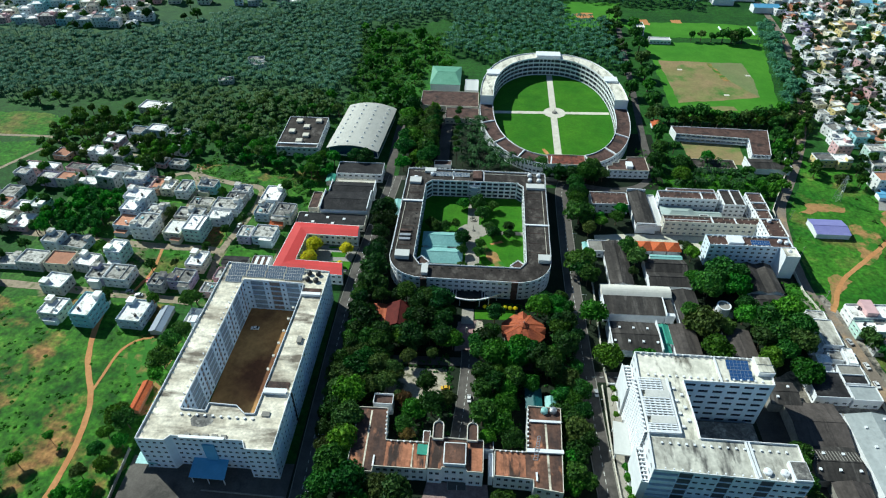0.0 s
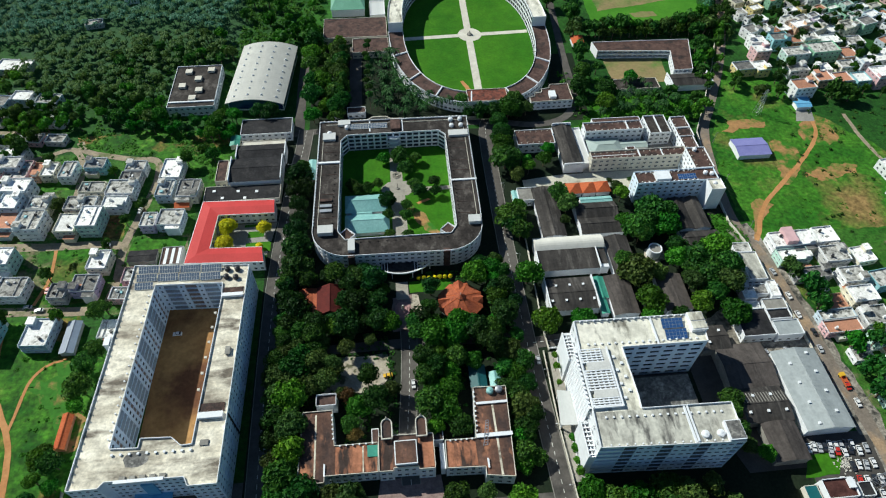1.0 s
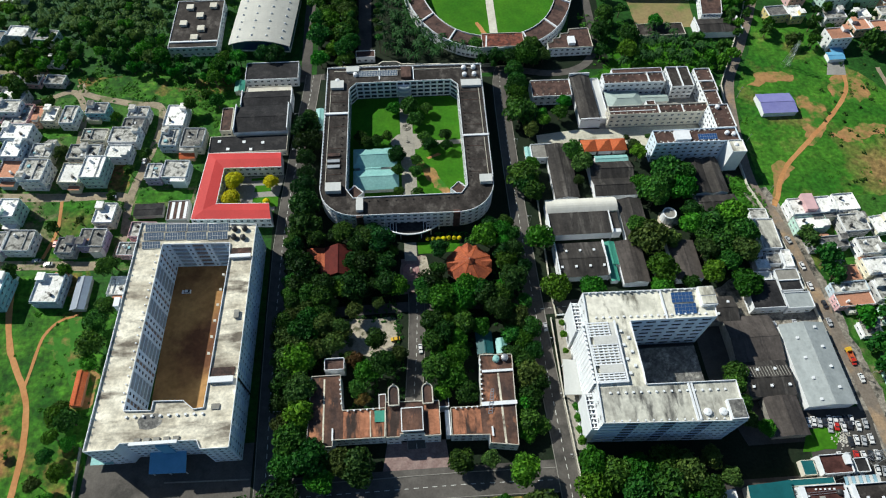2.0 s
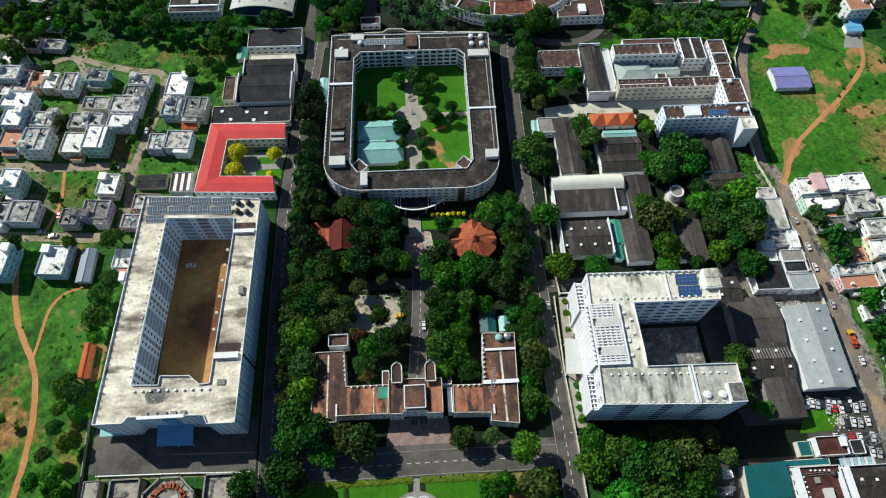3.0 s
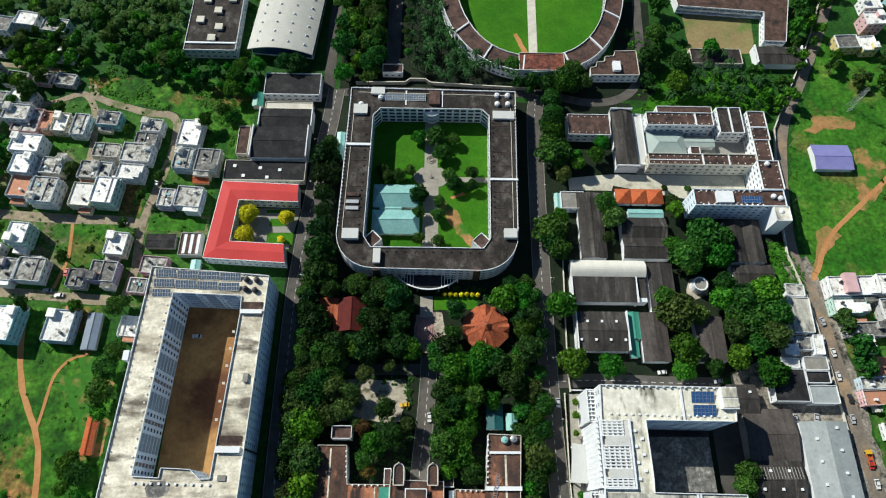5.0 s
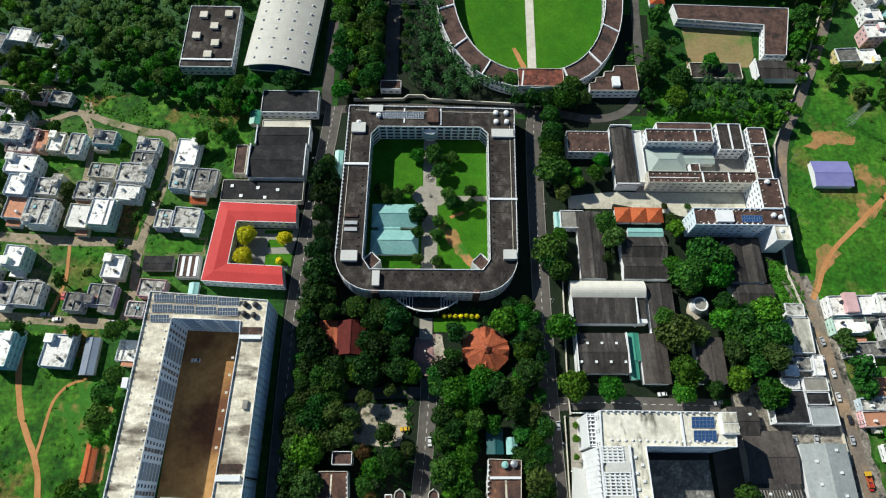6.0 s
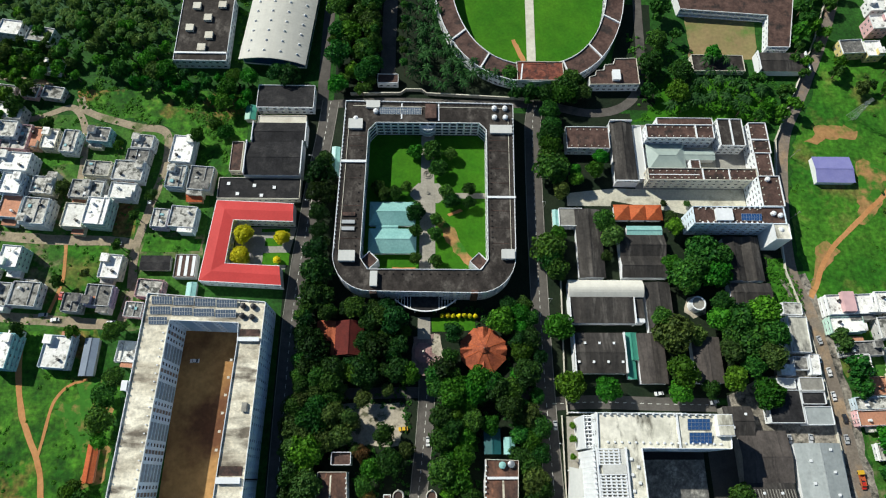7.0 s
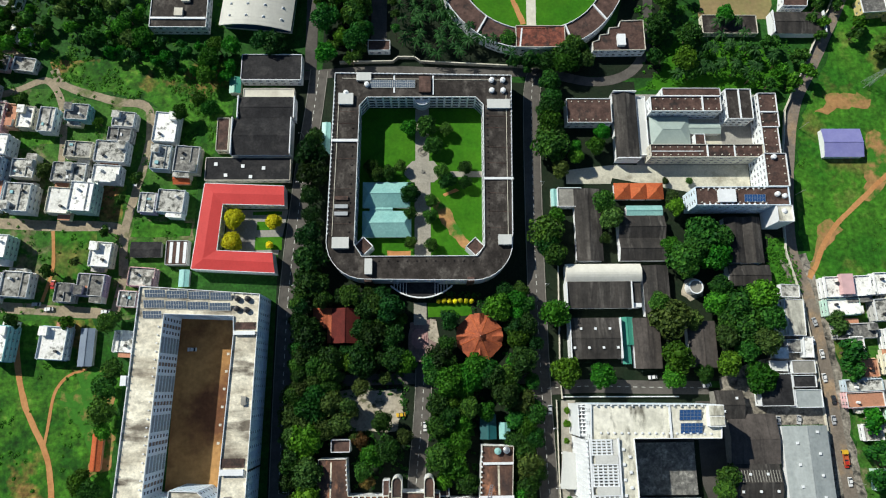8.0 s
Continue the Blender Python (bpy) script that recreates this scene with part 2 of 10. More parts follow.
M = dict(
    ground=mat("ground_green", (0.012, 0.058, 0.008), (0.024, 0.098, 0.011), 0.035, 0.9, low=0.36, high=0.68, third=(0.1, 0.11, 0.035), grain=0.45, bump=0.6, clump=(0.3, 0.3)),
    lawn=mat("lawn_grass", (0.03, 0.135, 0.004), (0.056, 0.185, 0.007), 0.04, 0.8, rough=0.9, grain=0.15, bump=0.25, clump=(0.2, 0.12), third=(0.1, 0.19, 0.02)),
    meadow=mat("meadow_grass", (0.024, 0.115, 0.008), (0.052, 0.17, 0.013), 0.04, 0.6, rough=0.9, grain=0.3, low=0.4, high=0.6, third=(0.13, 0.19, 0.035), bump=0.45, clump=(0.3, 0.32), spots=((0.24, 0.16, 0.06), 0.022, 0.51, 0.67)),
    weeds=mat("weed_green", (0.014, 0.075, 0.005), (0.05, 0.165, 0.011), 0.07, 0.7, grain=0.4, low=0.4, high=0.58, third=(0.12, 0.2, 0.03), bump=0.6, clump=(0.32, 0.5), spots=((0.26, 0.14, 0.05), 0.04, 0.53, 0.64)),
    soil=mat("red_soil", (0.44, 0.2, 0.075), (0.52, 0.27, 0.11), 0.08, 0.9, grain=0.15),
    dust=mat("tan_soil", (0.27, 0.2, 0.1), (0.19, 0.2, 0.07), 0.035, 0.6, grain=0.15, clump=(0.1, 0.12), spots=((0.07, 0.18, 0.03), 0.05, 0.5, 0.66)),
    brownsoil=mat("brown_yard_soil", (0.38, 0.2, 0.075), (0.46, 0.26, 0.1), 0.05, 0.7, grain=0.15, clump=(0.2, 0.12), spots=((0.14, 0.06, 0.03), 0.04, 0.44, 0.62)),
    # near-black soil: the shade of trees and buildings is put into its colour
    shadesoil=mat("shade_darkened_soil", (0.007, 0.017, 0.007), (0.017, 0.024, 0.012), 0.1, 1.1, grain=0.4),
    patchysoil=mat("patchy_red_soil", (0.4, 0.2, 0.085), (0.3, 0.19, 0.07), 0.1, 0.7, grain=0.2, low=0.38, high=0.55, third=(0.05, 0.16, 0.018), clump=(0.3, 0.15), spots=((0.04, 0.16, 0.014), 0.09, 0.46, 0.58)),
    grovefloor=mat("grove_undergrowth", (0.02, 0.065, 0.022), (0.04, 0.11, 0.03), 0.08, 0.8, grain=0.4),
    asphalt=mat("asphalt", (0.055, 0.051, 0.047), (0.092, 0.086, 0.078), 0.06, 1.5, grain=0.15, bump=0.1, clump=(0.3, 0.1)),
    roadgrey=mat("worn_road_asphalt", (0.088, 0.08, 0.073), (0.135, 0.124, 0.112), 0.06, 1.5, grain=0.15, bump=0.1, clump=(0.3, 0.12), spots=((0.06, 0.056, 0.052), 0.08, 0.53, 0.66)),
    lane=mat("dusty_lane", (0.27, 0.225, 0.16), (0.35, 0.285, 0.2), 0.1, 1.2, grain=0.2, bump=0.1, clump=(0.4, 0.15), spots=((0.13, 0.15, 0.06), 0.14, 0.56, 0.68)),
    paving=mat("stone_paving", (0.3, 0.28, 0.24), (0.42, 0.39, 0.33), 0.12, 1.4, grain=0.18, bump=0.1),
    yard=mat("concrete_yard", (0.26, 0.25, 0.23), (0.34, 0.33, 0.3), 0.1, 1.2, grain=0.16, bump=0.1),
    white=mat("white_paint", (0.8, 0.82, 0.84), (0.7, 0.72, 0.74), 0.15, 1.0, rough=0.6, grain=0.06, bump=0.03),
    cream=mat("cream_paint", (0.66, 0.63, 0.54), (0.52, 0.48, 0.4), 0.18, 1.0, rough=0.7, grain=0.08, bump=0.03),
    # white walls with the blue sky fill of their shaded sides in the colour
    skywhite=mat("sky_tinted_white", (0.74, 0.84, 0.93), (0.64, 0.75, 0.85), 0.15, 1.0, rough=0.6, grain=0.06, bump=0.03),
    roofgrime=mat("grimy_pale_roof", (0.54, 0.53, 0.46), (0.4, 0.39, 0.34), 0.12, 0.9, grain=0.18, low=0.42, high=0.56, streak=(1.9, 0.5, 1), third=(0.2, 0.19, 0.17), clump=(0.35, 0.18), spots=((0.11, 0.108, 0.1), 0.13, 0.51, 0.64)),
    tealdeep=mat("deep_teal_sheet", (0.008, 0.075, 0.085), (0.012, 0.1, 0.105), 0.2, 1.2, rough=0.55, grain=0.1, bump=0.02),
    redtile=mat("dark_red_tiles", (0.12, 0.022, 0.018), (0.08, 0.016, 0.014), 0.3, 1.8, grain=0.2, bump=0.4),
    brownsheet=mat("brown_asbestos_sheet", (0.06, 0.052, 0.048), (0.105, 0.09, 0.082), 0.1, 1.0, grain=0.2, streak=(2.5, 0.3, 1), clump=(0.35, 0.15), spots=((0.036, 0.032, 0.031), 0.15, 0.52, 0.68)),
    clutter=mat("dusty_yard_clutter", (0.3, 0.27, 0.23), (0.16, 0.145, 0.12), 0.14, 1.0, grain=0.3, clump=(0.5, 0.3), spots=((0.05, 0.05, 0.045), 0.2, 0.5, 0.62)),
    palebare=mat("pale_bare_earth", (0.46, 0.41, 0.33), (0.34, 0.3, 0.23), 0.1, 1.0, grain=0.25, clump=(0.4, 0.2), spots=((0.1, 0.1, 0.06), 0.25, 0.53, 0.63)),
    scrubfloor=mat("clearing_green", (0.016, 0.085, 0.008), (0.035, 0.135, 0.012), 0.06, 0.7, grain=0.4, bump=0.6, clump=(0.25, 0.35)),
    villageearth=mat("village_earth", (0.026, 0.11, 0.01), (0.055, 0.14, 0.02), 0.09, 0.9, grain=0.4, bump=0.5, clump=(0.35, 0.3), spots=((0.22, 0.17, 0.11), 0.07, 0.55, 0.68)),
    roofstain=mat("orange_lime_terrace", (0.4, 0.17, 0.095), (0.28, 0.12, 0.07), 0.1, 1.2, grain=0.22, streak=(2.0, 0.45, 1), third=(0.6, 0.33, 0.21), clump=(0.4, 0.22), spots=((0.05, 0.035, 0.03), 0.12, 0.46, 0.57)),
    greywall=mat("grey_louvre", (0.31, 0.36, 0.4), (0.25, 0.29, 0.33), 0.2, 1.4, grain=0.12),
    brownwall=mat("brown_louvre", (0.25, 0.2, 0.17), (0.2, 0.16, 0.14), 0.2, 1.4, grain=0.15),
    # grey of dark panels; in open galleries it paints their shade
    inner=mat("gallery_shade_and_dark_panel", (0.1, 0.11, 0.125), (0.07, 0.078, 0.09), 0.3, 1.4, grain=0.15),
    roofpale=mat("pale_roof_screed", (0.78, 0.73, 0.6), (0.58, 0.53, 0.42), 0.06, 1.3, grain=0.18, low=0.42, high=0.55, streak=(0.55, 1.7, 1), third=(0.32, 0.28, 0.22), clump=(0.4, 0.22), spots=((0.17, 0.145, 0.115), 0.09, 0.5, 0.64)),
    roofwhite=mat("whitewashed_roof", (0.76, 0.73, 0.63), (0.62, 0.6, 0.5), 0.09, 0.9, grain=0.12, low=0.42, high=0.58, streak=(1.7, 0.6, 1), third=(0.33, 0.31, 0.25), clump=(0.3, 0.14), spots=((0.17, 0.16, 0.13), 0.15, 0.52, 0.66)),
    roofdark=mat("dark_weathered_roof", (0.026, 0.022, 0.02), (0.047, 0.04, 0.036), 0.16, 1.2, grain=0.35, streak=(1, 0.7, 1), low=0.4, high=0.58, third=(0.11, 0.098, 0.088), clump=(0.35, 0.22), spots=((0.11, 0.098, 0.088), 0.22, 0.54, 0.7)),
    roofbrown=mat("brown_weathered_roof", (0.07, 0.042, 0.036), (0.12, 0.073, 0.06), 0.2, 1.0, grain=0.25, low=0.35, high=0.7, third=(0.26, 0.2, 0.17), clump=(0.4, 0.2), spots=((0.035, 0.028, 0.026), 0.2, 0.52, 0.66)),
    roofrust=mat("terracotta_stained_roof", (0.052, 0.036, 0.033), (0.13, 0.07, 0.05), 0.06, 1.2, grain=0.25, low=0.42, high=0.58, streak=(1.4, 0.7, 1), third=(0.24, 0.11, 0.07), clump=(0.35, 0.2), spots=((0.4, 0.18, 0.1), 0.12, 0.6, 0.7)),
    roofred=mat("red_brown_roof", (0.12, 0.045, 0.035), (0.26, 0.085, 0.055), 0.3, 1.2, grain=0.3, clump=(0.5, 0.25), spots=((0.06, 0.035, 0.03), 0.25, 0.52, 0.64)),
    roofblack=mat("bitumen_roof", (0.018, 0.018, 0.02), (0.03, 0.029, 0.031), 0.16, 1.2, grain=0.25, clump=(0.3, 0.15), spots=((0.05, 0.048, 0.048), 0.15, 0.52, 0.68)),
    redsheet=mat("red_metal_sheet", (0.58, 0.06, 0.058), (0.52, 0.052, 0.05), 0.1, 1.2, rough=0.65, grain=0.06, bump=0.02),
    bluesheet=mat("blue_metal_sheet", (0.16, 0.42, 0.64), (0.12, 0.35, 0.56), 0.2, 1.2, rough=0.4, grain=0.06, bump=0.02),
    slatesheet=mat("slate_metal_sheet", (0.16, 0.2, 0.27), (0.2, 0.25, 0.32), 0.2, 1.2, rough=0.45, grain=0.08, bump=0.02),
    violetsheet=mat("violet_metal_sheet", (0.2, 0.2, 0.45), (0.25, 0.25, 0.5), 0.2, 1.2, rough=0.45, grain=0.06, bump=0.02),
    tealsheet=mat("teal_metal_sheet", (0.22, 0.45, 0.43), (0.3, 0.55, 0.52), 0.15, 1.2, rough=0.45, grain=0.1, bump=0.02),
    greensheet=mat("green_metal_sheet", (0.05, 0.26, 0.19), (0.07, 0.3, 0.22), 0.15, 1.2, rough=0.45, grain=0.08, bump=0.02),
    palesheet=mat("pale_metal_sheet", (0.55, 0.56, 0.54), (0.62, 0.62, 0.6), 0.1, 1.2, rough=0.4, grain=0.05, bump=0.02, streak=(3, 0.2, 1)),
    creamsheet=mat("cream_barrel_sheet", (0.46, 0.46, 0.42), (0.52, 0.51, 0.46), 0.08, 1.0, rough=0.55, grain=0.05, bump=0.02, streak=(3, 0.2, 1), clump=(0.2, 0.06)),
    darksheet=mat("dark_asbestos_sheet", (0.03, 0.028, 0.027), (0.066, 0.059, 0.054), 0.12, 1.0, grain=0.2, streak=(2.5, 0.3, 1), clump=(0.3, 0.18), spots=((0.13, 0.12, 0.11), 0.15, 0.54, 0.72)),
    greysheet=mat("grey_asbestos_sheet", (0.37, 0.4, 0.4), (0.3, 0.33, 0.33), 0.12, 1.0, rough=0.6, grain=0.1, streak=(2.5, 0.3, 1), clump=(0.3, 0.08)),
    oldtile=mat("old_clay_tiles", (0.4, 0.11, 0.05), (0.24, 0.065, 0.036), 0.3, 1.8, grain=0.28, bump=0.4, clump=(0.5, 0.15)),
    # pink lowered to hold the shade over the memorial court
    pinkpave=mat("shade_dark_pink_paving", (0.3, 0.22, 0.2), (0.2, 0.13, 0.12), 0.4, 1.4, grain=0.2, bump=0.1),
    terracotta=mat("terracotta_tiles", (0.41, 0.09, 0.033), (0.47, 0.13, 0.05), 0.2, 1.8, grain=0.25, bump=0.4),
    maroon=mat("maroon_tiles", (0.06, 0.023, 0.02), (0.09, 0.04, 0.033), 0.2, 1.4, grain=0.25, bump=0.3, clump=(0.4, 0.2)),
    concrete=mat("raw_concrete", (0.3, 0.29, 0.26), (0.2, 0.19, 0.17), 0.15, 1.0, grain=0.2),
    steel=mat("galvanised_steel", (0.5, 0.52, 0.54), (0.4, 0.42, 0.44), 0.5, 2, rough=0.4, metal=0.7, grain=0.05, bump=0),
    plastic=mat("black_plastic", (0.025, 0.025, 0.028), (0.04, 0.04, 0.042), 0.5, 2, rough=0.5, grain=0.1, bump=0),
    bark=mat("tree_bark", (0.1, 0.075, 0.05), (0.15, 0.115, 0.08), 0.6, 3, grain=0.3),
    paint=mat("road_paint", (0.7, 0.7, 0.66), (0.5, 0.5, 0.47), 0.5, 2, grain=0.15, bump=0),
    hedge=leafy("hedge_leaf", (0.1, 0.17, 0.02), (0.2, 0.3, 0.03), (0.34, 0.42, 0.05), hue=0.01, vary=(0.97, 1.03)),
    leaf=leafy("broad_leaf", (0.006, 0.036, 0.008), (0.025, 0.105, 0.014), (0.08, 0.225, 0.027)),
    # shaded copy of the broad leaf, darkness over the gardens put into its colour
    leafshade=leafy("shade_dark_leaf", (0.004, 0.022, 0.006), (0.014, 0.06, 0.011), (0.046, 0.135, 0.02)),
    leafbright=leafy("bright_leaf", (0.01, 0.062, 0.006), (0.037, 0.165, 0.011), (0.095, 0.3, 0.02)),
    leafolive=leafy("olive_leaf", (0.018, 0.052, 0.012), (0.058, 0.118, 0.024), (0.13, 0.21, 0.044)),
    leafrust=leafy("rusty_leaf", (0.05, 0.05, 0.014), (0.12, 0.085, 0.022), (0.2, 0.13, 0.035)),
    leafgold=leafy("golden_leaf", (0.66, 0.63, 0.02), (0.8, 0.76, 0.035), (0.88, 0.84, 0.07), hue=0.01),
    # paler and bluer than near palms: distance haze put into the colour
    palm=leafy("haze_tinted_palm_frond", (0.014, 0.066, 0.034), (0.045, 0.165, 0.085), (0.14, 0.34, 0.2), hue=0.01, vary=(0.97, 1.03)),
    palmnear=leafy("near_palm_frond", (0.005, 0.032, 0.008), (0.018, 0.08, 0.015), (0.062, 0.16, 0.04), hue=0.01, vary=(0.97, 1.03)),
    palmdry=leafy("dry_palm_frond", (0.014, 0.062, 0.01), (0.04, 0.12, 0.018), (0.11, 0.2, 0.036), hue=0.01, vary=(0.97, 1.03)),
    weedleaf=leafy("weed_leaf", (0.03, 0.125, 0.009), (0.055, 0.2, 0.014), (0.1, 0.3, 0.022), hue=0.01, vary=(0.97, 1.03)),
    glass=glassy("window_glass", (0.02, 0.03, 0.045)),
    navyglass=glassy("navy_glass", (0.02, 0.06, 0.16), 0.15),
    solar=glassy("solar_cell", (0.035, 0.1, 0.26), 0.15),
    # lighter cell: reflected sky is put into its base colour
    solarpale=glassy("sky_paled_solar_cell", (0.1, 0.14, 0.2), 0.22),
    pool=glassy("pond_water", (0.12, 0.09, 0.015), 0.08),
)

M["pinkstone"] = mat("pink_stone", (0.42, 0.25, 0.24), (0.34, 0.19, 0.18), 0.4, 1.4, grain=0.15, bump=0.1)
M["soilfade"] = mat("bare_red_soil", (0.38, 0.2, 0.085), (0.3, 0.19, 0.07), 0.1, 0.7, grain=0.2, clump=(0.3, 0.15), spots=((0.07, 0.17, 0.02), 0.14, 0.5, 0.7))
M["halfgreen"] = mat("faded_green_sheet", (0.12, 0.3, 0.2), (0.16, 0.36, 0.25), 0.15, 1.2, rough=0.5, grain=0.1, bump=0.02)
M["whitesheet"] = mat("white_barrel_sheet", (0.72, 0.7, 0.63), (0.66, 0.64, 0.57), 0.08, 1.0, rough=0.6, grain=0.05, bump=0.02, streak=(3, 0.2, 1), clump=(0.2, 0.06))
M["palepaving"] = mat("pale_plaza_paving", (0.57, 0.54, 0.44), (0.48, 0.46, 0.38), 0.1, 1.2, grain=0.12, clump=(0.3, 0.08), spots=((0.3, 0.28, 0.22), 0.12, 0.55, 0.7))
M["greenish"] = mat("grey_green_sheet", (0.3, 0.37, 0.35), (0.36, 0.43, 0.4), 0.12, 1.0, rough=0.55, grain=0.06, bump=0.02, clump=(0.3, 0.06))
# teal lowered: shade lying on these roofs is put into the colour
M["tealroof"] = mat("shade_darkened_teal_sheet", (0.007, 0.09, 0.1), (0.012, 0.115, 0.125), 0.12, 1.0, rough=0.5, grain=0.06, bump=0.02, clump=(0.3, 0.08))
M["staincrete"] = mat("stained_raw_concrete", (0.4, 0.37, 0.31), (0.27, 0.25, 0.21), 0.25, 1.2, grain=0.25, low=0.4, high=0.58, third=(0.1, 0.09, 0.08), clump=(0.5, 0.2), spots=((0.06, 0.055, 0.05), 0.3, 0.5, 0.62))
M["rustform"] = mat("rusty_formwork", (0.3, 0.09, 0.045), (0.16, 0.06, 0.035), 0.5, 1.6, grain=0.3, clump=(0.6, 0.25))
M["gravel"] = mat("pale_rubble", (0.55, 0.53, 0.48), (0.4, 0.38, 0.34), 0.6, 2.0, grain=0.3)
M["skysheet"] = mat("pale_blue_sheet", (0.3, 0.47, 0.56), (0.26, 0.42, 0.5), 0.2, 1.2, rough=0.5, grain=0.06, bump=0.02)
M["roofpalegrey"] = mat("pale_grey_slab", (0.6, 0.6, 0.57), (0.5, 0.5, 0.47), 0.2, 1.2, grain=0.1, clump=(0.4, 0.1))
M["fieldgrass"] = mat("playing_field_grass", (0.05, 0.19, 0.012), (0.075, 0.23, 0.018), 0.02, 0.6, rough=0.9, grain=0.1, bump=0.2, clump=(0.08, 0.08))
M["fadedturf"] = mat("faded_turf", (0.15, 0.2, 0.075), (0.19, 0.2, 0.09), 0.03, 0.6, grain=0.1, clump=(0.1, 0.08))
M["dirtroad"] = mat("dusty_public_road", (0.17, 0.145, 0.12), (0.23, 0.19, 0.155), 0.06, 1.2, grain=0.15, bump=0.1, clump=(0.3, 0.12), spots=((0.34, 0.24, 0.15), 0.08, 0.52, 0.66))
M["roofgrey"] = mat("grey_cement_roof", (0.52, 0.51, 0.47), (0.38, 0.37, 0.34), 0.25, 1.2, grain=0.2, low=0.42, high=0.58, third=(0.16, 0.16, 0.15), vary=0.3, clump=(0.7, 0.22), spots=((0.1, 0.1, 0.09), 0.4, 0.49, 0.6))
M["rooflime"] = mat("limewashed_roof", (0.88, 0.87, 0.84), (0.74, 0.73, 0.68), 0.25, 1.2, grain=0.12, low=0.45, high=0.62, third=(0.4, 0.39, 0.36), vary=0.12, clump=(0.7, 0.1), spots=((0.2, 0.195, 0.18), 0.4, 0.55, 0.66))
M["roofslate"] = mat("dark_cement_roof", (0.11, 0.108, 0.105), (0.2, 0.195, 0.18), 0.3, 1.2, grain=0.2, vary=0.2, clump=(0.6, 0.2), spots=((0.34, 0.33, 0.3), 0.4, 0.54, 0.66))
M["roofclay"] = mat("clay_tile_roof", (0.5, 0.24, 0.15), (0.4, 0.2, 0.13), 0.25, 1.4, grain=0.2, vary=0.2)


# ---- mesh building ----
class Shape:
    """Collects faces for one mesh."""

    def __init__(self):
        self.v, self.f, self.s = [], [], []

    def poly(self, pts, slot=0):
        k = len(self.v)
        self.v += [tuple(p) for p in pts]
        self.f.append(tuple(range(k, k + len(pts))))
        self.s.append(slot)

    def box(self, x0, y0, z0, x1, y1, z1, slot=0, bottom=False):
        self.prism([(x0, y0), (x1, y0), (x1, y1), (x0, y1)], z0, z1, slot, bottom)

    def prism(self, pts, z0, z1, slot=0, bottom=False, top=None):
        """Upright prism over a counter-clockwise outline; top: another outline for a tapered one."""
        k, n = len(self.v), len(pts)
        up = top or pts
        self.v += [(p[0], p[1], z0) for p in pts] + [(p[0], p[1], z1) for p in up]
        for i in range(n):
            j = (i + 1) % n
            self.f.append((k + i, k + j, k + n + j, k + n + i))
            self.s.append(slot)
        self.f.append(tuple(k + n + i for i in range(n)))
        self.s.append(slot)
        if bottom:
            self.f.append(tuple(k + n - 1 - i for i in range(n)))
            self.s.append(slot)

    def bar(self, p0, p1, w, z0, z1, slot=0, bottom=False, out=0.0, ext=0.0):
        """A straight upright slab of thickness w along p0-p1; out shifts it to the right of the way."""
        d = Vector((p1[0] - p0[0], p1[1] - p0[1]))
        if d.length < 1e-4:
            return
        d.normalize()
        n = Vector((d.y, -d.x))
        a = Vector(p0[:2]) - d * ext + n * out
        b = Vector(p1[:2]) + d * ext + n * out
        h = n * (w / 2)
        self.prism([a + h, b + h, b - h, a - h], z0, z1, slot, bottom)

    def tube(self, x, y, z0, z1, r0, r1=None, n=10, slot=0):
        r1 = r0 if r1 is None else r1
        c = [(math.cos(2 * math.pi * i / n), math.sin(2 * math.pi * i / n)) for i in range(n)]
        self.prism([(x + r0 * a, y + r0 * b) for a, b in c], z0, z1, slot, False, [(x + r1 * a, y + r1 * b) for a, b in c])

    def mesh(self, name, *mats):
        me = bpy.data.meshes.new(name)
        me.from_pydata(self.v, [], self.f)
        for m in mats:
            me.materials.append(m)
        if len(mats) > 1:
            me.polygons.foreach_set("material_index", self.s)
        me.update()
        return me


def part(name, shape, material, parent, label="", at=None):
    """One mesh object under a thing or part; shape is a Shape or a ready mesh."""
    mats = material if isinstance(material, (list, tuple)) else (material,)
    me = shape.mesh(name, *mats) if isinstance(shape, Shape) else shape
    ob = new(name, me)
    ob.parent = parent
    if at is not None:
        ob.matrix_basis = at
    if label:
        ob["label"] = label
    return ob


def thing(name, label, category, group="", kind="", at=(0, 0, 0)):
    ob = new(name)
    ob.empty_display_size = 0.5
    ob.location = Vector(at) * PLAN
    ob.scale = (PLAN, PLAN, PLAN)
    return tagged(ob, label, category, group, kind)


def solid(name, shape, material, label, category, group="", kind=""):
    mats = material if isinstance(material, (list, tuple)) else (material,)
    ob = new(name, shape.mesh(name, *mats))
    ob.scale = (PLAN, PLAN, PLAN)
    return tagged(ob, label, category, group, kind)


def rect(x0, y0, x1, y1):
    return [(x0, y0), (x1, y0), (x1, y1), (x0, y1)]


def turned(x, y, w, d, deg=0.0):
    """Rectangle of w by d round (x, y), turned."""
    c, s = math.cos(radians(deg)), math.sin(radians(deg))
    return [(x + a * w / 2 * c - b * d / 2 * s, y + a * w / 2 * s + b * d / 2 * c) for a, b in ((-1, -1), (1, -1), (1, 1), (-1, 1))]


def area(pts):
    return 0.5 * sum(a[0] * b[1] - b[0] * a[1] for a, b in zip(pts, pts[1:] + pts[:1]))


def ccw(pts):
    pts = [tuple(p[:2]) for p in pts]
    return pts if area(pts) > 0 else pts[::-1]


def edges(pts):
    return list(zip(pts, pts[1:] + pts[:1]))


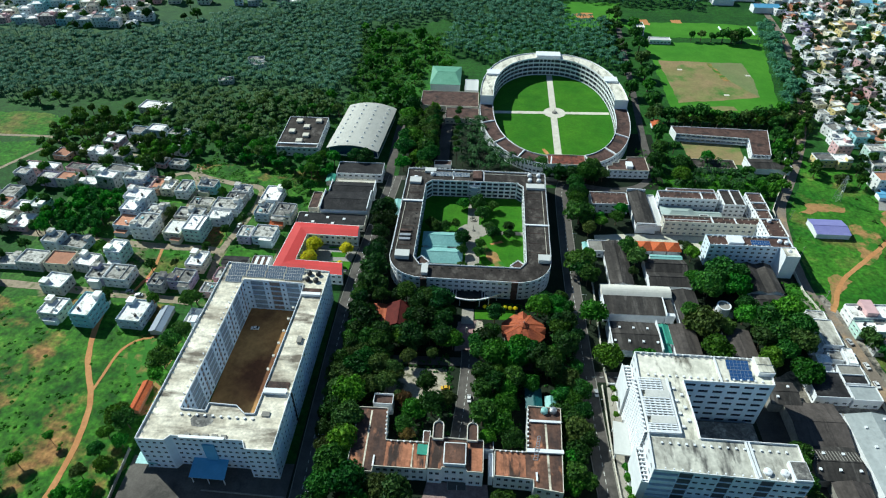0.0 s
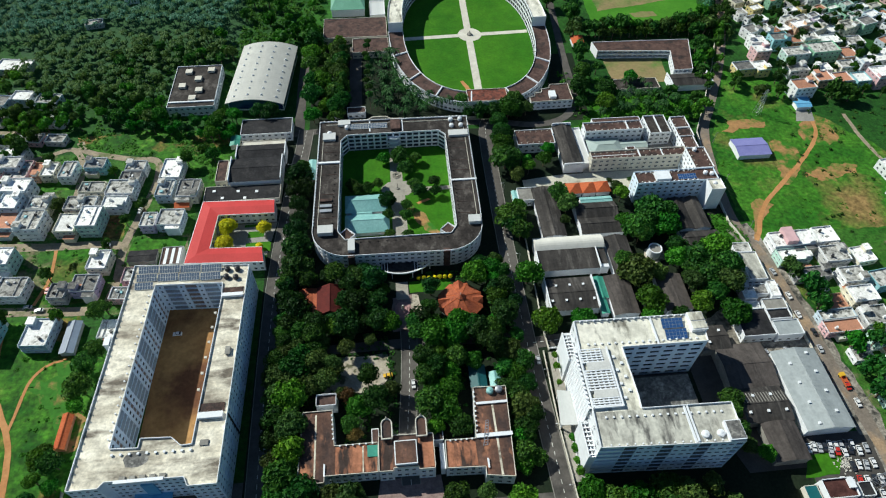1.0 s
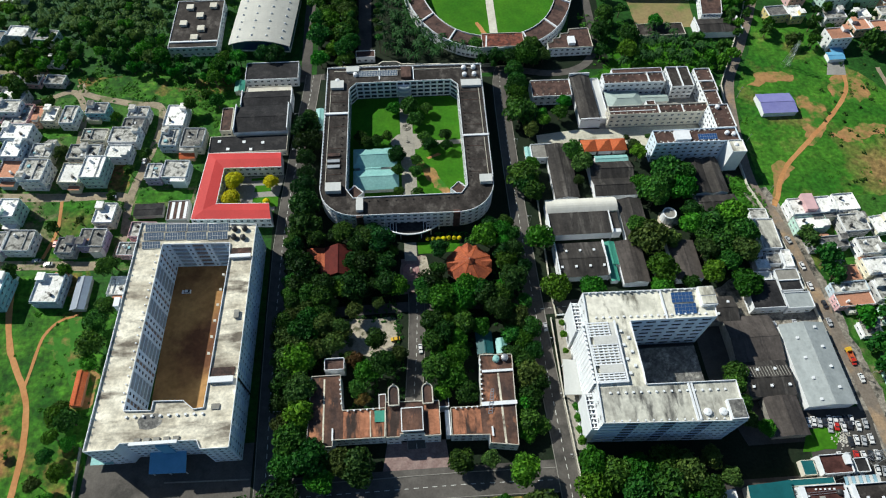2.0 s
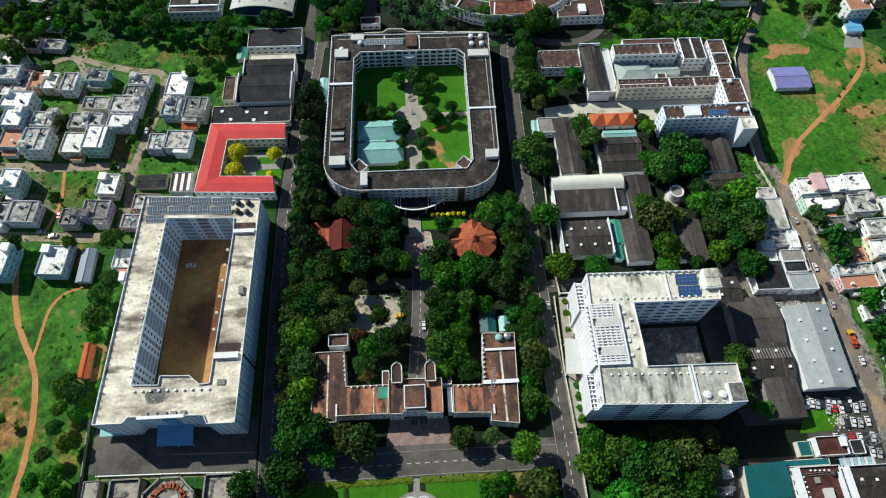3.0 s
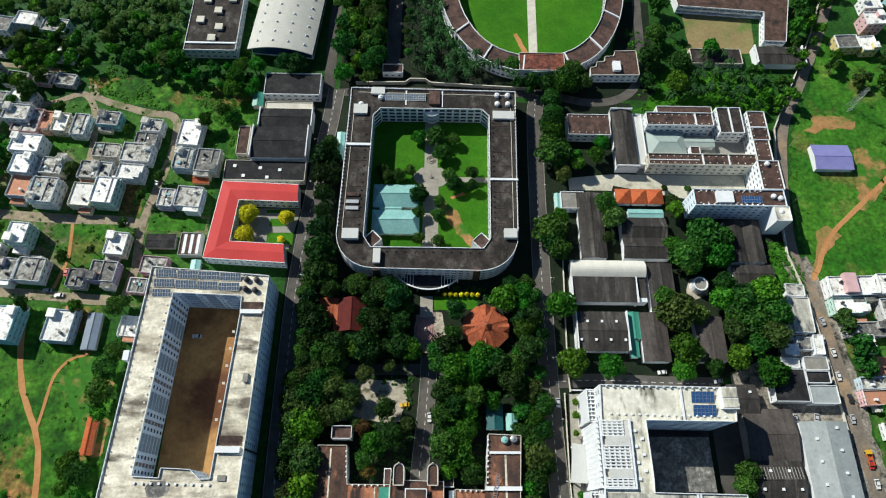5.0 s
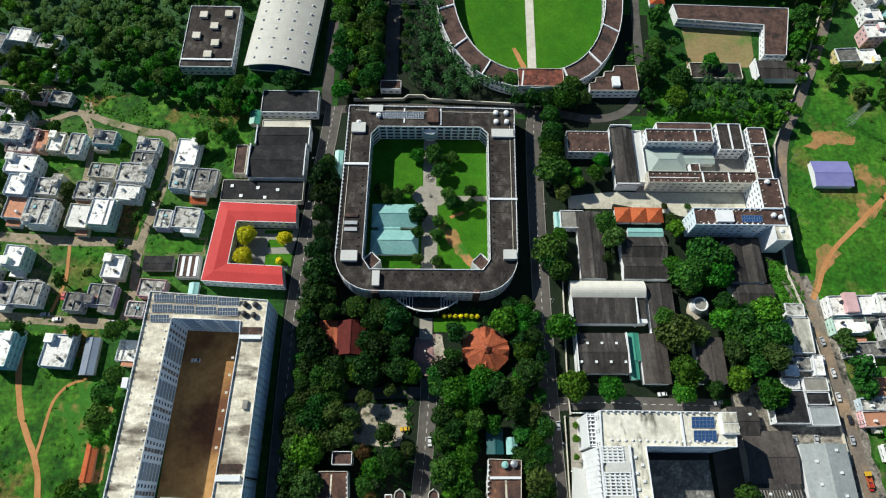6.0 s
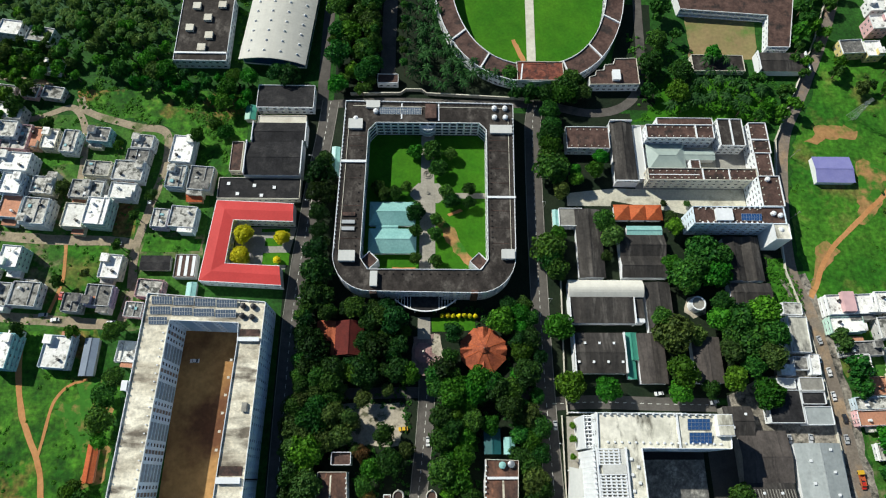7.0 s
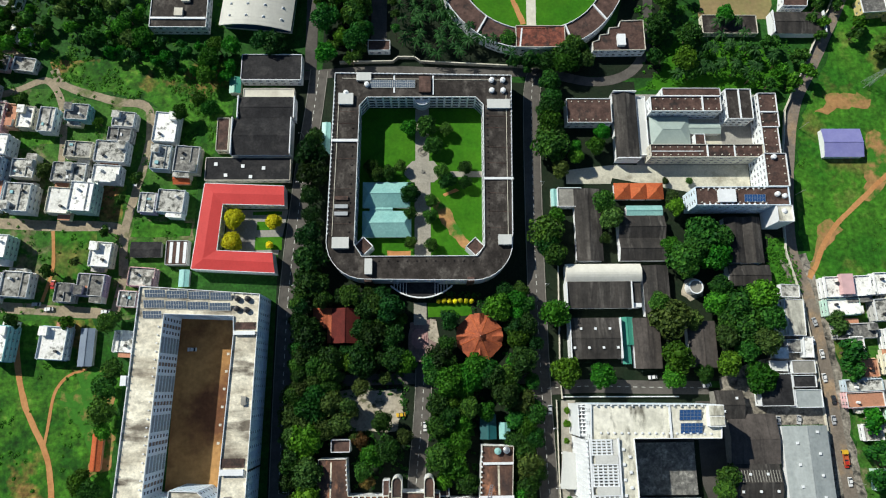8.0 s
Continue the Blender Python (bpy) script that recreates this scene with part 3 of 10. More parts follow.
def inset(pts, d):
    """A counter-clockwise outline moved inwards by d."""
    out = []
    n = len(pts)
    for i in range(n):
        p, a, b = Vector(pts[i]), Vector(pts[i - 1]), Vector(pts[(i + 1) % n])
        u, v = (p - a).normalized(), (b - p).normalized()
        nu, nv = Vector((-u.y, u.x)), Vector((-v.y, v.x))
        k = max(0.3, 1 + nu.dot(nv))
        out.append(tuple(p + (nu + nv) * (d / k)))
    return out


def filled(shape, outer, holes, z, slot=0):
    """A level face with holes."""
    loops = [[Vector((p[0], p[1], z)) for p in o] for o in [outer, *holes]]
    from_all = [v for o in loops for v in o]
    k = len(shape.v)
    shape.v += [tuple(v) for v in from_all]
    for tri in tessellate(loops):
        a, b, c = (from_all[i] for i in tri)
        t = tri if (b - a).cross(c - a).z > 0 else tri[::-1]
        shape.f.append(tuple(k + i for i in t))
        shape.s.append(slot)


def window_mesh(w, h, bars=2, frame_mat="white", glass="glass", cache={}):
    """Window in its opening: frame with bars standing before a dark pane. x along, z up, front to -y."""
    key = (round(w, 2), round(h, 2), bars, frame_mat, glass)
    if key not in cache:
        s = Shape()
        s.poly([(0, 0.02, 0), (w, 0.02, 0), (w, 0.02, h), (0, 0.02, h)], 1)
        e = 0.06
        for x0, x1, z0, z1 in [(0, w, 0, e), (0, w, h - e, h), (0, e, e, h - e), (w - e, w, e, h - e)] + [(w * k / bars - 0.04, w * k / bars + 0.04, e, h - e) for k in range(1, bars)]:
            s.poly([(x0, -0.04, z0), (x1, -0.04, z0), (x1, -0.04, z1), (x0, -0.04, z1)])
            s.poly([(x0, -0.04, z1), (x1, -0.04, z1), (x1, 0.02, z1), (x0, 0.02, z1)])
            s.poly([(x1, -0.04, z0), (x1, 0.02, z0), (x1, 0.02, z1), (x1, -0.04, z1)])
        cache[key] = s.mesh("window", M[frame_mat], M[glass])
    return cache[key]


def facade(parent, wall, back, p0, p1, z0, floors, fh, bays, count, frame_mat="white"):
    """A wall from p0 to p1 (outside to its right) with real recessed openings, storey by storey.
    bays: a list of (kind, width, ...) that fills the length: ("solid", w), ("win", w, window width, window height, sill),
    ("gallery", w, depth, opening height, sill), ("panel", w, depth, slot)."""
    a = Vector((*p0[:2], 0))
    u = Vector((p1[0] - p0[0], p1[1] - p0[1], 0))
    length = u.length
    if length < 0.05:
        return
    u.normalize()
    n = Vector((u.y, -u.x, 0))
    total = sum(b[1] for b in bays)
    k = length / total
    x = 0.0

    def q(s, pts, slot=0):
        s.poly([a + u * px + n * pn + Vector((0, 0, pz)) for px, pn, pz in pts], slot)

    for bay in bays:
        w = bay[1] * k
        x0, x1 = x, x + w
        x = x1
        if bay[0] == "solid":
            q(wall, [(x0, 0, z0), (x1, 0, z0), (x1, 0, z0 + floors * fh), (x0, 0, z0 + floors * fh)])
            continue
        for i in range(floors):
            zb, zt = z0 + i * fh, z0 + (i + 1) * fh
            if bay[0] == "win":
                ww, wh, sill, deep = min(bay[2], w - 0.1), bay[3], bay[4], 0.22
                oa = x0 + (w - ww) / 2
                ob_ = oa + ww
            elif bay[0] == "gallery":
                deep, wh, sill = bay[2], bay[3], bay[4]
                pier = 0.18 if len(bay) < 6 else bay[5]
                oa, ob_ = x0 + pier, x1 - pier
            else:
                deep, wh, sill = bay[2], fh - 0.3, 0.15
                oa, ob_ = x0 + 0.1, x1 - 0.1
            c, d = zb + sill, min(zt - 0.08, zb + sill + wh)
            for f in ([(x0, 0, zb), (x1, 0, zb), (x1, 0, c), (x0, 0, c)], [(x0, 0, d), (x1, 0, d), (x1, 0, zt), (x0, 0, zt)],
                      [(x0, 0, c), (oa, 0, c), (oa, 0, d), (x0, 0, d)], [(ob_, 0, c), (x1, 0, c), (x1, 0, d), (ob_, 0, d)],
                      [(oa, 0, c), (ob_, 0, c), (ob_, -deep, c), (oa, -deep, c)], [(oa, -deep, d), (ob_, -deep, d), (ob_, 0, d), (oa, 0, d)],
                      [(oa, 0, c), (oa, -deep, c), (oa, -deep, d), (oa, 0, d)], [(ob_, -deep, c), (ob_, 0, c), (ob_, 0, d), (ob_, -deep, d)]):
                # reveals 2.0 deep take the back's dark colour, as painted gallery shade
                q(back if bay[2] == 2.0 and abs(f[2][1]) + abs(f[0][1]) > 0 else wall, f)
            if bay[0] == "win":
                me = window_mesh(ob_ - oa, d - c, 2 if ob_ - oa < 1.6 else 3, frame_mat)
                m4 = Matrix(((u.x, -n.x, 0, 0), (u.y, -n.y, 0, 0), (0, 0, 1, 0), (0, 0, 0, 1)))
                m4.translation = a + u * oa - n * (deep - 0.06) + Vector((0, 0, c))
                count.append((me, m4))
            else:
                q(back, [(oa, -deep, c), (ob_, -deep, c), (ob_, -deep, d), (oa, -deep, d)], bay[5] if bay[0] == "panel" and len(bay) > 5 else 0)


def set_windows(parent, count, limit=300):
    """The windows as parts; past the limit the rest in one mesh."""
    for me, m4 in count[:limit]:
        part("window", me, None, parent, at=m4)
    rest = count[limit:]
    if rest:
        s = Shape()
        for me, m4 in rest:
            k = len(s.v)
            s.v += [tuple(m4 @ v.co) for v in me.vertices]
            for p in me.polygons:
                s.f.append(tuple(k + i for i in p.vertices))
                s.s.append(p.material_index)
        ob = part("windows_beyond", s, [m for m in rest[0][0].materials], parent)
        ob["kind"] = "stuff"


def parapet(shape, outline, z, h=0.9, w=0.25):
    """Low wall round a counter-clockwise roof edge (clockwise for a court), coping 3 cm proud."""
    for p, r in edges(outline):
        shape.bar(p, r, w, z, z + h, out=-w / 2 + 0.03, ext=0.03)


# ---- ground, roads, lawns ----
def patch(name, outline, z, material, label, category, rough_edge=0.0, holes=(), kind="structure", thick=0.0, step=4.0):
    """A level patch of ground cover; rough_edge breaks its outline up."""
    pts = ccw(outline)
    if rough_edge:
        out = []
        for p, r in edges(pts):
            k = max(1, int(math.dist(p, r) / step))
            out += [(p[0] + (r[0] - p[0]) * i / k, p[1] + (r[1] - p[1]) * i / k) for i in range(k)]
        pts = [(p[0] + rough_edge * (noise.noise((p[0] * 0.13, p[1] * 0.13, 3.1)) + 0.5 * noise.noise((p[0] * 0.4, p[1] * 0.4, 7.7))) * 1.6,
                p[1] + rough_edge * (noise.noise((p[0] * 0.13, p[1] * 0.13, 9.4)) + 0.5 * noise.noise((p[0] * 0.4, p[1] * 0.4, 1.7))) * 1.6) for p in out]
    s = Shape()
    filled(s, pts, [list(h) for h in holes], z)
    for p, r in edges(pts):
        s.poly([(*p, z - 0.3), (*r, z - 0.3), (*r, z), (*p, z)])
    return solid(name, s, M[material], label, category, kind=kind)


def ribbon(name, line, width, z, material, label, category, kind="structure", wobble=0.0):
    """A road or path of even width along a smoothed line."""
    pts = [Vector((*p[:2], 0)) for p in line]
    ext = [pts[0] * 2 - pts[1], *pts, pts[-1] * 2 - pts[-2]]
    fine = []
    for i in range(1, len(ext) - 2):
        for k in range(8):
            t = k / 8
            a, b, c, d = ext[i - 1:i + 3]
            fine.append(0.5 * ((2 * b) + (c - a) * t + (2 * a - 5 * b + 4 * c - d) * t * t + (3 * b - a - 3 * c + d) * t ** 3))
    fine.append(pts[-1])
    s = Shape()
    k = len(fine)
    for i, p in enumerate(fine):
        d = (fine[min(i + 1, k - 1)] - fine[max(i - 1, 0)]).normalized()
        nrm = Vector((-d.y, d.x, 0))
        w1 = width / 2 * (1 + wobble * noise.noise((p.x * 0.15, p.y * 0.15, 0)))
        w2 = width / 2 * (1 + wobble * noise.noise((p.x * 0.15, p.y * 0.15, 5)))
        for w, zz in ((w1, z - 0.3), (w1, z), (-w2, z), (-w2, z - 0.3)):
            q = p + nrm * w
            s.v.append((q.x, q.y, zz))
    for i in range(k - 1):
        for j in range(3):
            s.f.append((4 * i + j, 4 * i + j + 1, 4 * i + j + 5, 4 * i + j + 4))
            s.s.append(0)
    return solid(name, s, M[material], label, category, kind=kind), fine


g = Shape()
ticks = [-3500, -1500, -700, -500, -400, -300, -200, -100, 0, 100, 200, 300, 400, 500, 700, 1500, 3500]
for i in range(len(ticks)):
    for j in range(len(ticks)):
        g.v.append((ticks[i], ticks[j] + 350, 0))
for i in range(len(ticks) - 1):
    for j in range(len(ticks) - 1):
        k = i * len(ticks) + j
        g.f.append((k, k + len(ticks), k + len(ticks) + 1, k + 1))
        g.s.append(0)
solid("ground", g, M["ground"], "green and brown earth ground of the plain", "ground", kind="structure")

patch("campus_ground", [(-66, 85), (66, 85), (68, 205), (70, 300), (70, 345), (-46, 348), (-66, 348), (-66, 230)], 0.03, "shadesoil", "soil under campus trees with shade in its dark colour", "ground")
patch("campus_ground_east", [(66, 195), (180, 195), (182, 260), (182, 300), (66, 300)], 0.035, "shadesoil", "soil between the low workshops with shade in its dark colour", "ground")
patch("campus_ground_north", [(66, 300), (112, 300), (112, 346), (66, 346)], 0.036, "shadesoil", "soil between laboratory gardens with shade in its dark colour", "ground")
patch("back_lawn", [(112, 341.5), (190, 341.5), (186, 356), (176, 369), (134, 369), (127, 352), (120, 346)], 0.045, "lawn", "rough green lawn behind the laboratories", "lawn", 1.0, step=3.0)
patch("laboratory_yard", [(110, 300), (181, 300), (182, 339), (110, 339)], 0.04, "yard", "grey concrete laboratory yard", "yard")
patch("campus_ground_oval", [(-48, 352), (126, 348), (131, 420), (116, 420), (104, 376), (20, 370), (6, 398), (2, 440), (-48, 440)], 0.034, "shadesoil", "soil under palms behind the quadrangle with shade in its dark colour", "ground")
patch("lawn_west", [(-54, 111), (-5.5, 111), (-5.5, 80), (-54, 80)], 0.08, "lawn", "mown green lawn beside the flower pond", "lawn")
patch("lawn_east", [(1.5, 111), (30, 110), (30, 80), (1.5, 80)], 0.08, "lawn", "mown green lawn beside the flower pond", "lawn")
patch("grass_patch", [(30, 112), (54, 112), (54, 80), (30, 80)], 0.07, "weeds", "rough grass under roadside trees", "grass")
patch("front_yard", [(-64, 112.5), (56, 112.5), (56, 125), (-64, 125)], 0.09, "roadgrey", "grey asphalt forecourt road", "road")
patch("entrance_paving", [(-14, 125), (13, 125), (12, 136), (-12, 136)], 0.1, "pinkpave", "pinkish paving before the office entrance", "pavement")
patch("hostel_yard", [(-132, 120.5), (-66, 118.5), (-66, 140), (-132, 140)], 0.1, "roadgrey", "dusty grey asphalt hostel yard", "yard")
patch("meadow_east", [(198, 205), (192, 236), (186.5, 256), (188.5, 287), (197, 328), (212, 356), (232, 396), (258, 398), (264, 352), (300, 300), (300, 246), (232, 246)], 0.05, "meadow", "bright green open meadow", "meadow", 2.0)
patch("southeast_ground", [(118, 84), (198, 84), (194, 138), (163, 138), (160, 112), (118, 112)], 0.055, "asphalt", "dark asphalt round the service blocks", "yard")
patch("meadow_strip", [(168, 232), (172, 262), (180, 262), (187, 246), (190, 233)], 0.05, "meadow", "green weedy verge", "verge", 1.0)
patch("soil_patch", [(229, 318), (234, 321), (240, 317), (243, 306), (240, 296), (233, 288), (224, 284), (227, 296)], 0.09, "patchysoil", "bare red soil patch in the meadow", "soil", 3.0, step=2.0)
patch("soil_patch", [(205, 328), (207, 334), (214, 340), (228, 340), (235, 336), (232, 331), (217, 333), (211, 328)], 0.092, "soilfade", "bare red soil patch in the meadow", "soil", 2.0, step=2.0)
patch("soil_patch", [(250, 312), (255, 333), (266, 336), (274, 337), (276, 318), (262, 310)], 0.09, "patchysoil", "bare red soil patch before the paved pad", "soil", 3.0, step=2.0)
patch("soil_patch", [(236, 286), (250, 284), (268, 287), (272, 294), (256, 296), (244, 294)], 0.088, "patchysoil", "faint bare soil in the meadow", "soil", 3.0, step=2.0)
patch("soil_patch", [(188.5, 243), (191, 243), (199, 257), (205, 262), (209, 268), (204, 273), (197, 270), (196, 264)], 0.1, "soilfade", "bare red soil at the path's end", "soil", 1.2, step=1.5)
patch("paved_pad", [(255, 335.5), (266.6, 334.6), (272, 353.4), (263, 353.2)], 0.13, "yard", "pale grey concrete pad in the meadow", "pavement")
ribbon("path", [(189.5, 243), (193.4, 249), (199, 260), (208, 271), (221, 282.4), (241, 299.8), (256, 315), (263, 326), (265.4, 336)], 2.4, 0.12, "soil", "trodden red earth footpath", "path", wobble=0.3)
patch("scrub_field", [(-230, 90), (-134, 90), (-134, 205), (-150, 226), (-182, 226), (-260, 226), (-270, 120)], 0.04, "weeds", "weedy green scrub field", "field", 2.0)
ribbon("path", [(-184, 222), (-181, 204), (-175, 186), (-165, 168.5), (-160, 153), (-158, 130), (-160, 100)], 2.6, 0.12, "soil", "trodden red earth footpath", "path", wobble=0.3)
ribbon("path", [(-165, 168.5), (-164.2, 181.5), (-163, 193), (-158, 200), (-150, 203)], 1.3, 0.13, "soil", "trodden red earth footpath", "path", wobble=0.35)
patch("soil_patch", [(-160, 196), (-150, 203), (-137, 200), (-140, 186), (-150, 180), (-160, 186)], 0.1, "patchysoil", "patchy dry soil in the scrub", "soil", 5.0, step=2.0)
patch("soil_patch", [(-151, 183), (-142, 180), (-134, 172), (-134, 158), (-146, 156), (-144, 170)], 0.105, "patchysoil", "bare red soil beside the long shed", "soil", 2.0)
patch("village_ground", [(-250, 226), (-108, 226), (-106, 300), (-128, 330), (-180, 340), (-250, 345)], 0.03, "villageearth", "patchy green and brown village earth", "ground", 2.0)
ribbon("verge", [(196, 100), (195, 140), (192.8, 170), (191, 201), (188, 233), (183, 254)], 13.0, 0.07, "clutter", "dusty verge of the public road", "verge", wobble=0.3)
patch("roadside_ground", [(199, 84), (320, 84), (320, 246), (232, 246), (200, 210)], 0.03, "villageearth", "patchy earth between the roadside houses", "ground", 2.0)
patch("village_plot", [(-172, 268), (-152, 267), (-152, 247), (-146, 247), (-146, 234), (-172, 234)], 0.05, "meadow", "green grassy house plot", "plot", 0.8)
patch("village_plot", [(-195, 310), (-178, 312), (-178, 322), (-193, 318)], 0.05, "meadow", "green grassy house plot", "plot", 0.8)
patch("village_plot", [(-153, 290), (-141, 290), (-141, 272), (-153, 273)], 0.05, "weeds", "weedy house plot", "plot", 0.8)
patch("village_plot", [(-136, 265), (-108, 265), (-108, 272), (-136, 273)], 0.05, "meadow", "green grassy house plot", "plot", 0.8)
patch("weed_field", [(-180, 345), (-150, 338), (-130, 335), (-125, 300), (-104, 300), (-92, 326), (-92, 356), (-140, 360), (-185, 356)], 0.05, "weeds", "overgrown green weed field", "field", 2.0)
ribbon("lane", [(-260, 278), (-206, 272.5), (-173, 270.5), (-148, 270), (-139, 267)], 5.0, 0.1, "lane", "dusty village lane", "lane", wobble=0.2)
ribbon("lane", [(-183, 352), (-176, 343), (-151, 335), (-134, 331), (-132, 310), (-136, 288), (-139.3, 266), (-138, 245), (-140, 228)], 4.2, 0.11, "lane", "dusty village lane", "lane", wobble=0.25)
ribbon("lane", [(-260, 236), (-196, 232), (-170, 230), (-142, 228)], 5.0, 0.12, "lane", "dusty village lane", "lane", wobble=0.25)
ribbon("lane", [(-262, 368), (-229, 364.5), (-214, 363), (-203, 361), (-189, 352)], 3.0, 0.14, "lane", "narrow village lane", "lane", wobble=0.25)
ribbon("lane", [(288.5, 340), (288, 316), (290.8, 294), (296, 268)], 2.6, 0.12, "lane", "pale track at the meadow's edge", "lane", wobble=0.3)
ribbon("lane", [(-230, 336), (-204, 339), (-186, 346), (-177, 334), (-174, 318), (-173, 296)], 3.4, 0.13, "lane", "dusty village lane", "lane", wobble=0.25)
ribbon("footpath", [(-173, 268), (-171, 250), (-174, 234)], 1.6, 0.14, "soil", "worn earth footpath", "path", wobble=0.3)

# campus roads with kerbs and painted lines
def road(line, width, label, kerb=True, dashes=True, z=0.12, edge=False, split=None):
    ob, fine = ribbon("road", line, width, z, "roadgrey", label, "road")
    if dashes or edge:
        s = Shape()
        run = 0.0
        for p, q in zip(fine, fine[1:]):
            d = (q - p)
            ln_ = d.length
            d.normalize()
            nrm = Vector((-d.y, d.x, 0))
            t = 0.0
            while t < ln_:
                c = min(t + 0.5, ln_)
                if dashes and (run % 4.0) < 2.0:
                    a, b = p + d * t, p + d * c
                    s.poly([(*(a - nrm * 0.12)[:2], z + 0.012), (*(b - nrm * 0.12)[:2], z + 0.012), (*(b + nrm * 0.12)[:2], z + 0.012), (*(a + nrm * 0.12)[:2], z + 0.012)])
                t += 0.5
                run += 0.5
            if edge:
                for o in (-width / 2 + 0.3, width / 2 - 0.3):
                    a, b = p + nrm * o, q + nrm * o
                    s.poly([(*(a - nrm * 0.08)[:2], z + 0.012), (*(b - nrm * 0.08)[:2], z + 0.012), (*(b + nrm * 0.08)[:2], z + 0.012), (*(a + nrm * 0.08)[:2], z + 0.012)])
        part("line_marking", s, M["paint"], ob, "white painted road lines")
    if kerb:
        for side in (-1, 1):
            s = Shape()
            for p, q in zip(fine[::4], fine[4::4]):
                d = (q - p).normalized()
                nrm = Vector((-d.y, d.x, 0)) * side * (width / 2 + 0.15)
                s.bar(p + nrm, q + nrm, 0.3, 0, z + 0.16)
            part("kerb", s, M["concrete"], ob, "pale concrete kerb")
    return ob


road([(-60.5, 80), (-60.3, 118), (-60.8, 160), (-60.5, 232), (-57, 279), (-54, 310), (-51.5, 330), (-49.5, 352)], 8.4, "tree-lined grey asphalt campus road")
road([(60.5, 80), (60, 112), (59.3, 135), (58.0, 170), (57.2, 204), (57, 250), (57.5, 300), (58.8, 340), (62, 352)], 8.0, "tree-lined grey asphalt campus road")
road([(0, 133), (-0.3, 152), (1.6, 172), (3.0, 192), (3.2, 205)], 7.0, "narrow asphalt drive between trees", z=0.13)
road([(-56, 117.6), (-20, 117.6), (20, 117.9), (55, 117.2)], 9.0, "forecourt road with dashed centre line", kerb=True, edge=False, z=0.15)
road([(-60, 197), (-30, 197), (0, 197.5), (30, 197), (58, 197)], 5.0, "narrow shaded campus drive", kerb=False, dashes=False, z=0.14)
road([(60, 192.5), (81, 193.3), (107, 192.5), (135, 192)], 6.0, "asphalt side road with dashed line", kerb=False, z=0.14)
road([(-58, 349), (-20, 352), (20, 351), (62, 351), (90, 346), (108, 350), (118, 362), (122, 385), (124, 420), (128, 470), (133, 540), (140, 640)], 5.0, "grey campus road behind the quadrangle", kerb=False, dashes=False, z=0.13)
ob, _ = ribbon("road", [(196, 100), (195, 140), (192.8, 170), (191, 201), (188, 233), (182.5, 256), (184.5, 287), (193, 330), (206, 355), (228, 396), (243, 430), (258, 470), (270, 510), (283, 560), (295, 620), (304, 720)], 6.0, 0.1, "dirtroad", "dusty grey-brown public road along the wall", "road", wobble=0.12)
road([(-54, 352), (-54, 400), (-52.5, 440)], 6.0, "shaded asphalt road beside the gymnasium", kerb=False, dashes=False, z=0.136)
road([(-19.5, 366), (-19.4, 400), (-19, 440)], 8.0, "dark tree-shaded campus avenue", kerb=False, dashes=False, z=0.135)

# plazas and courts
patch("plaza", [(74, 291), (96, 291), (97, 294), (136, 286.4), (166, 285.6), (166, 300.6), (112, 300.6), (100, 301), (90, 300), (74, 298)], 0.13, "palepaving", "pale concrete plaza", "plaza")
patch("hostel_court", [(-110.5, 150), (-80, 150), (-78, 226), (-110, 227)], 0.08, "brownsoil", "bare brown earth court of the hostel", "court")
patch("quad_lawn", [(-29, 254), (32, 254), (33.5, 331), (-28, 331)], 0.1, "lawn", "bright green courtyard lawn", "lawn")
s = Shape()
for x0, y0, x1, y1 in ((-1.0, 254, 6.8, 292), (-0.6, 302, 6.2, 331)):
    s.box(x0, y0, 0, x1, y1, 0.18)
s.prism([(-6, 296), (-2.5, 292), (8.5, 292), (12.5, 295.5), (12.5, 298), (8.5, 303), (-2, 303), (-6, 299)], 0, 0.185)
s.prism([(12.5, 294.6), (33, 294.6), (33, 297.6), (12.5, 297.6)], 0, 0.18)
solid("court_path", s, M["paving"], "pale stone crossing paths of the quadrangle", "path", kind="structure")
patch("worn_strip", [(7, 282), (11, 284), (16, 277), (24, 263), (29, 257), (25, 256.5), (17, 264), (11, 274)], 0.12, "patchysoil", "worn earth track across the courtyard lawn", "path", 1.4, step=2.0)
patch("worn_strip", [(13, 286), (19, 288.5), (21, 287.5), (14, 284.6)], 0.12, "soil", "worn earth spot on the courtyard lawn", "path", 0.4, step=2.0)
patch("sand_patch", [(-14, 253), (-3, 253), (-3, 257.5), (-14, 257.5)], 0.12, "soil", "orange sand beside the canteen", "soil", 0.3, step=2.0)

# sports ground
patch("playing_field", [(157, 596), (270, 600), (258, 548), (247, 500), (238, 458), (204, 447), (154, 450), (156, 500), (158, 548)], 0.08, "fieldgrass", "large smooth green playing field", "field", 1.0)
patch("pitch", [(163, 554), (205.5, 553.5), (210, 536), (217, 512), (231, 487), (200, 480), (163, 472)], 0.12, "dust", "worn tan cricket ground", "pitch", 0.8)
patch("pitch", [(205.5, 553.5), (236.5, 554), (236, 520), (231, 487), (217, 512), (210, 536)], 0.118, "fadedturf", "faded half of the cricket ground", "pitch", 0.8)
patch("pitch_strip", [(203.5, 553), (206.5, 553), (212, 532), (214, 516), (210, 516), (207, 534)], 0.14, "patchysoil", "bare red wicket strip", "pitch", 1.4, step=2.0)
patch("pitch_strip", [(186, 468), (205, 469), (206, 462), (188, 461)], 0.14, "dust", "bare tan practice strip", "pitch", 1.0)
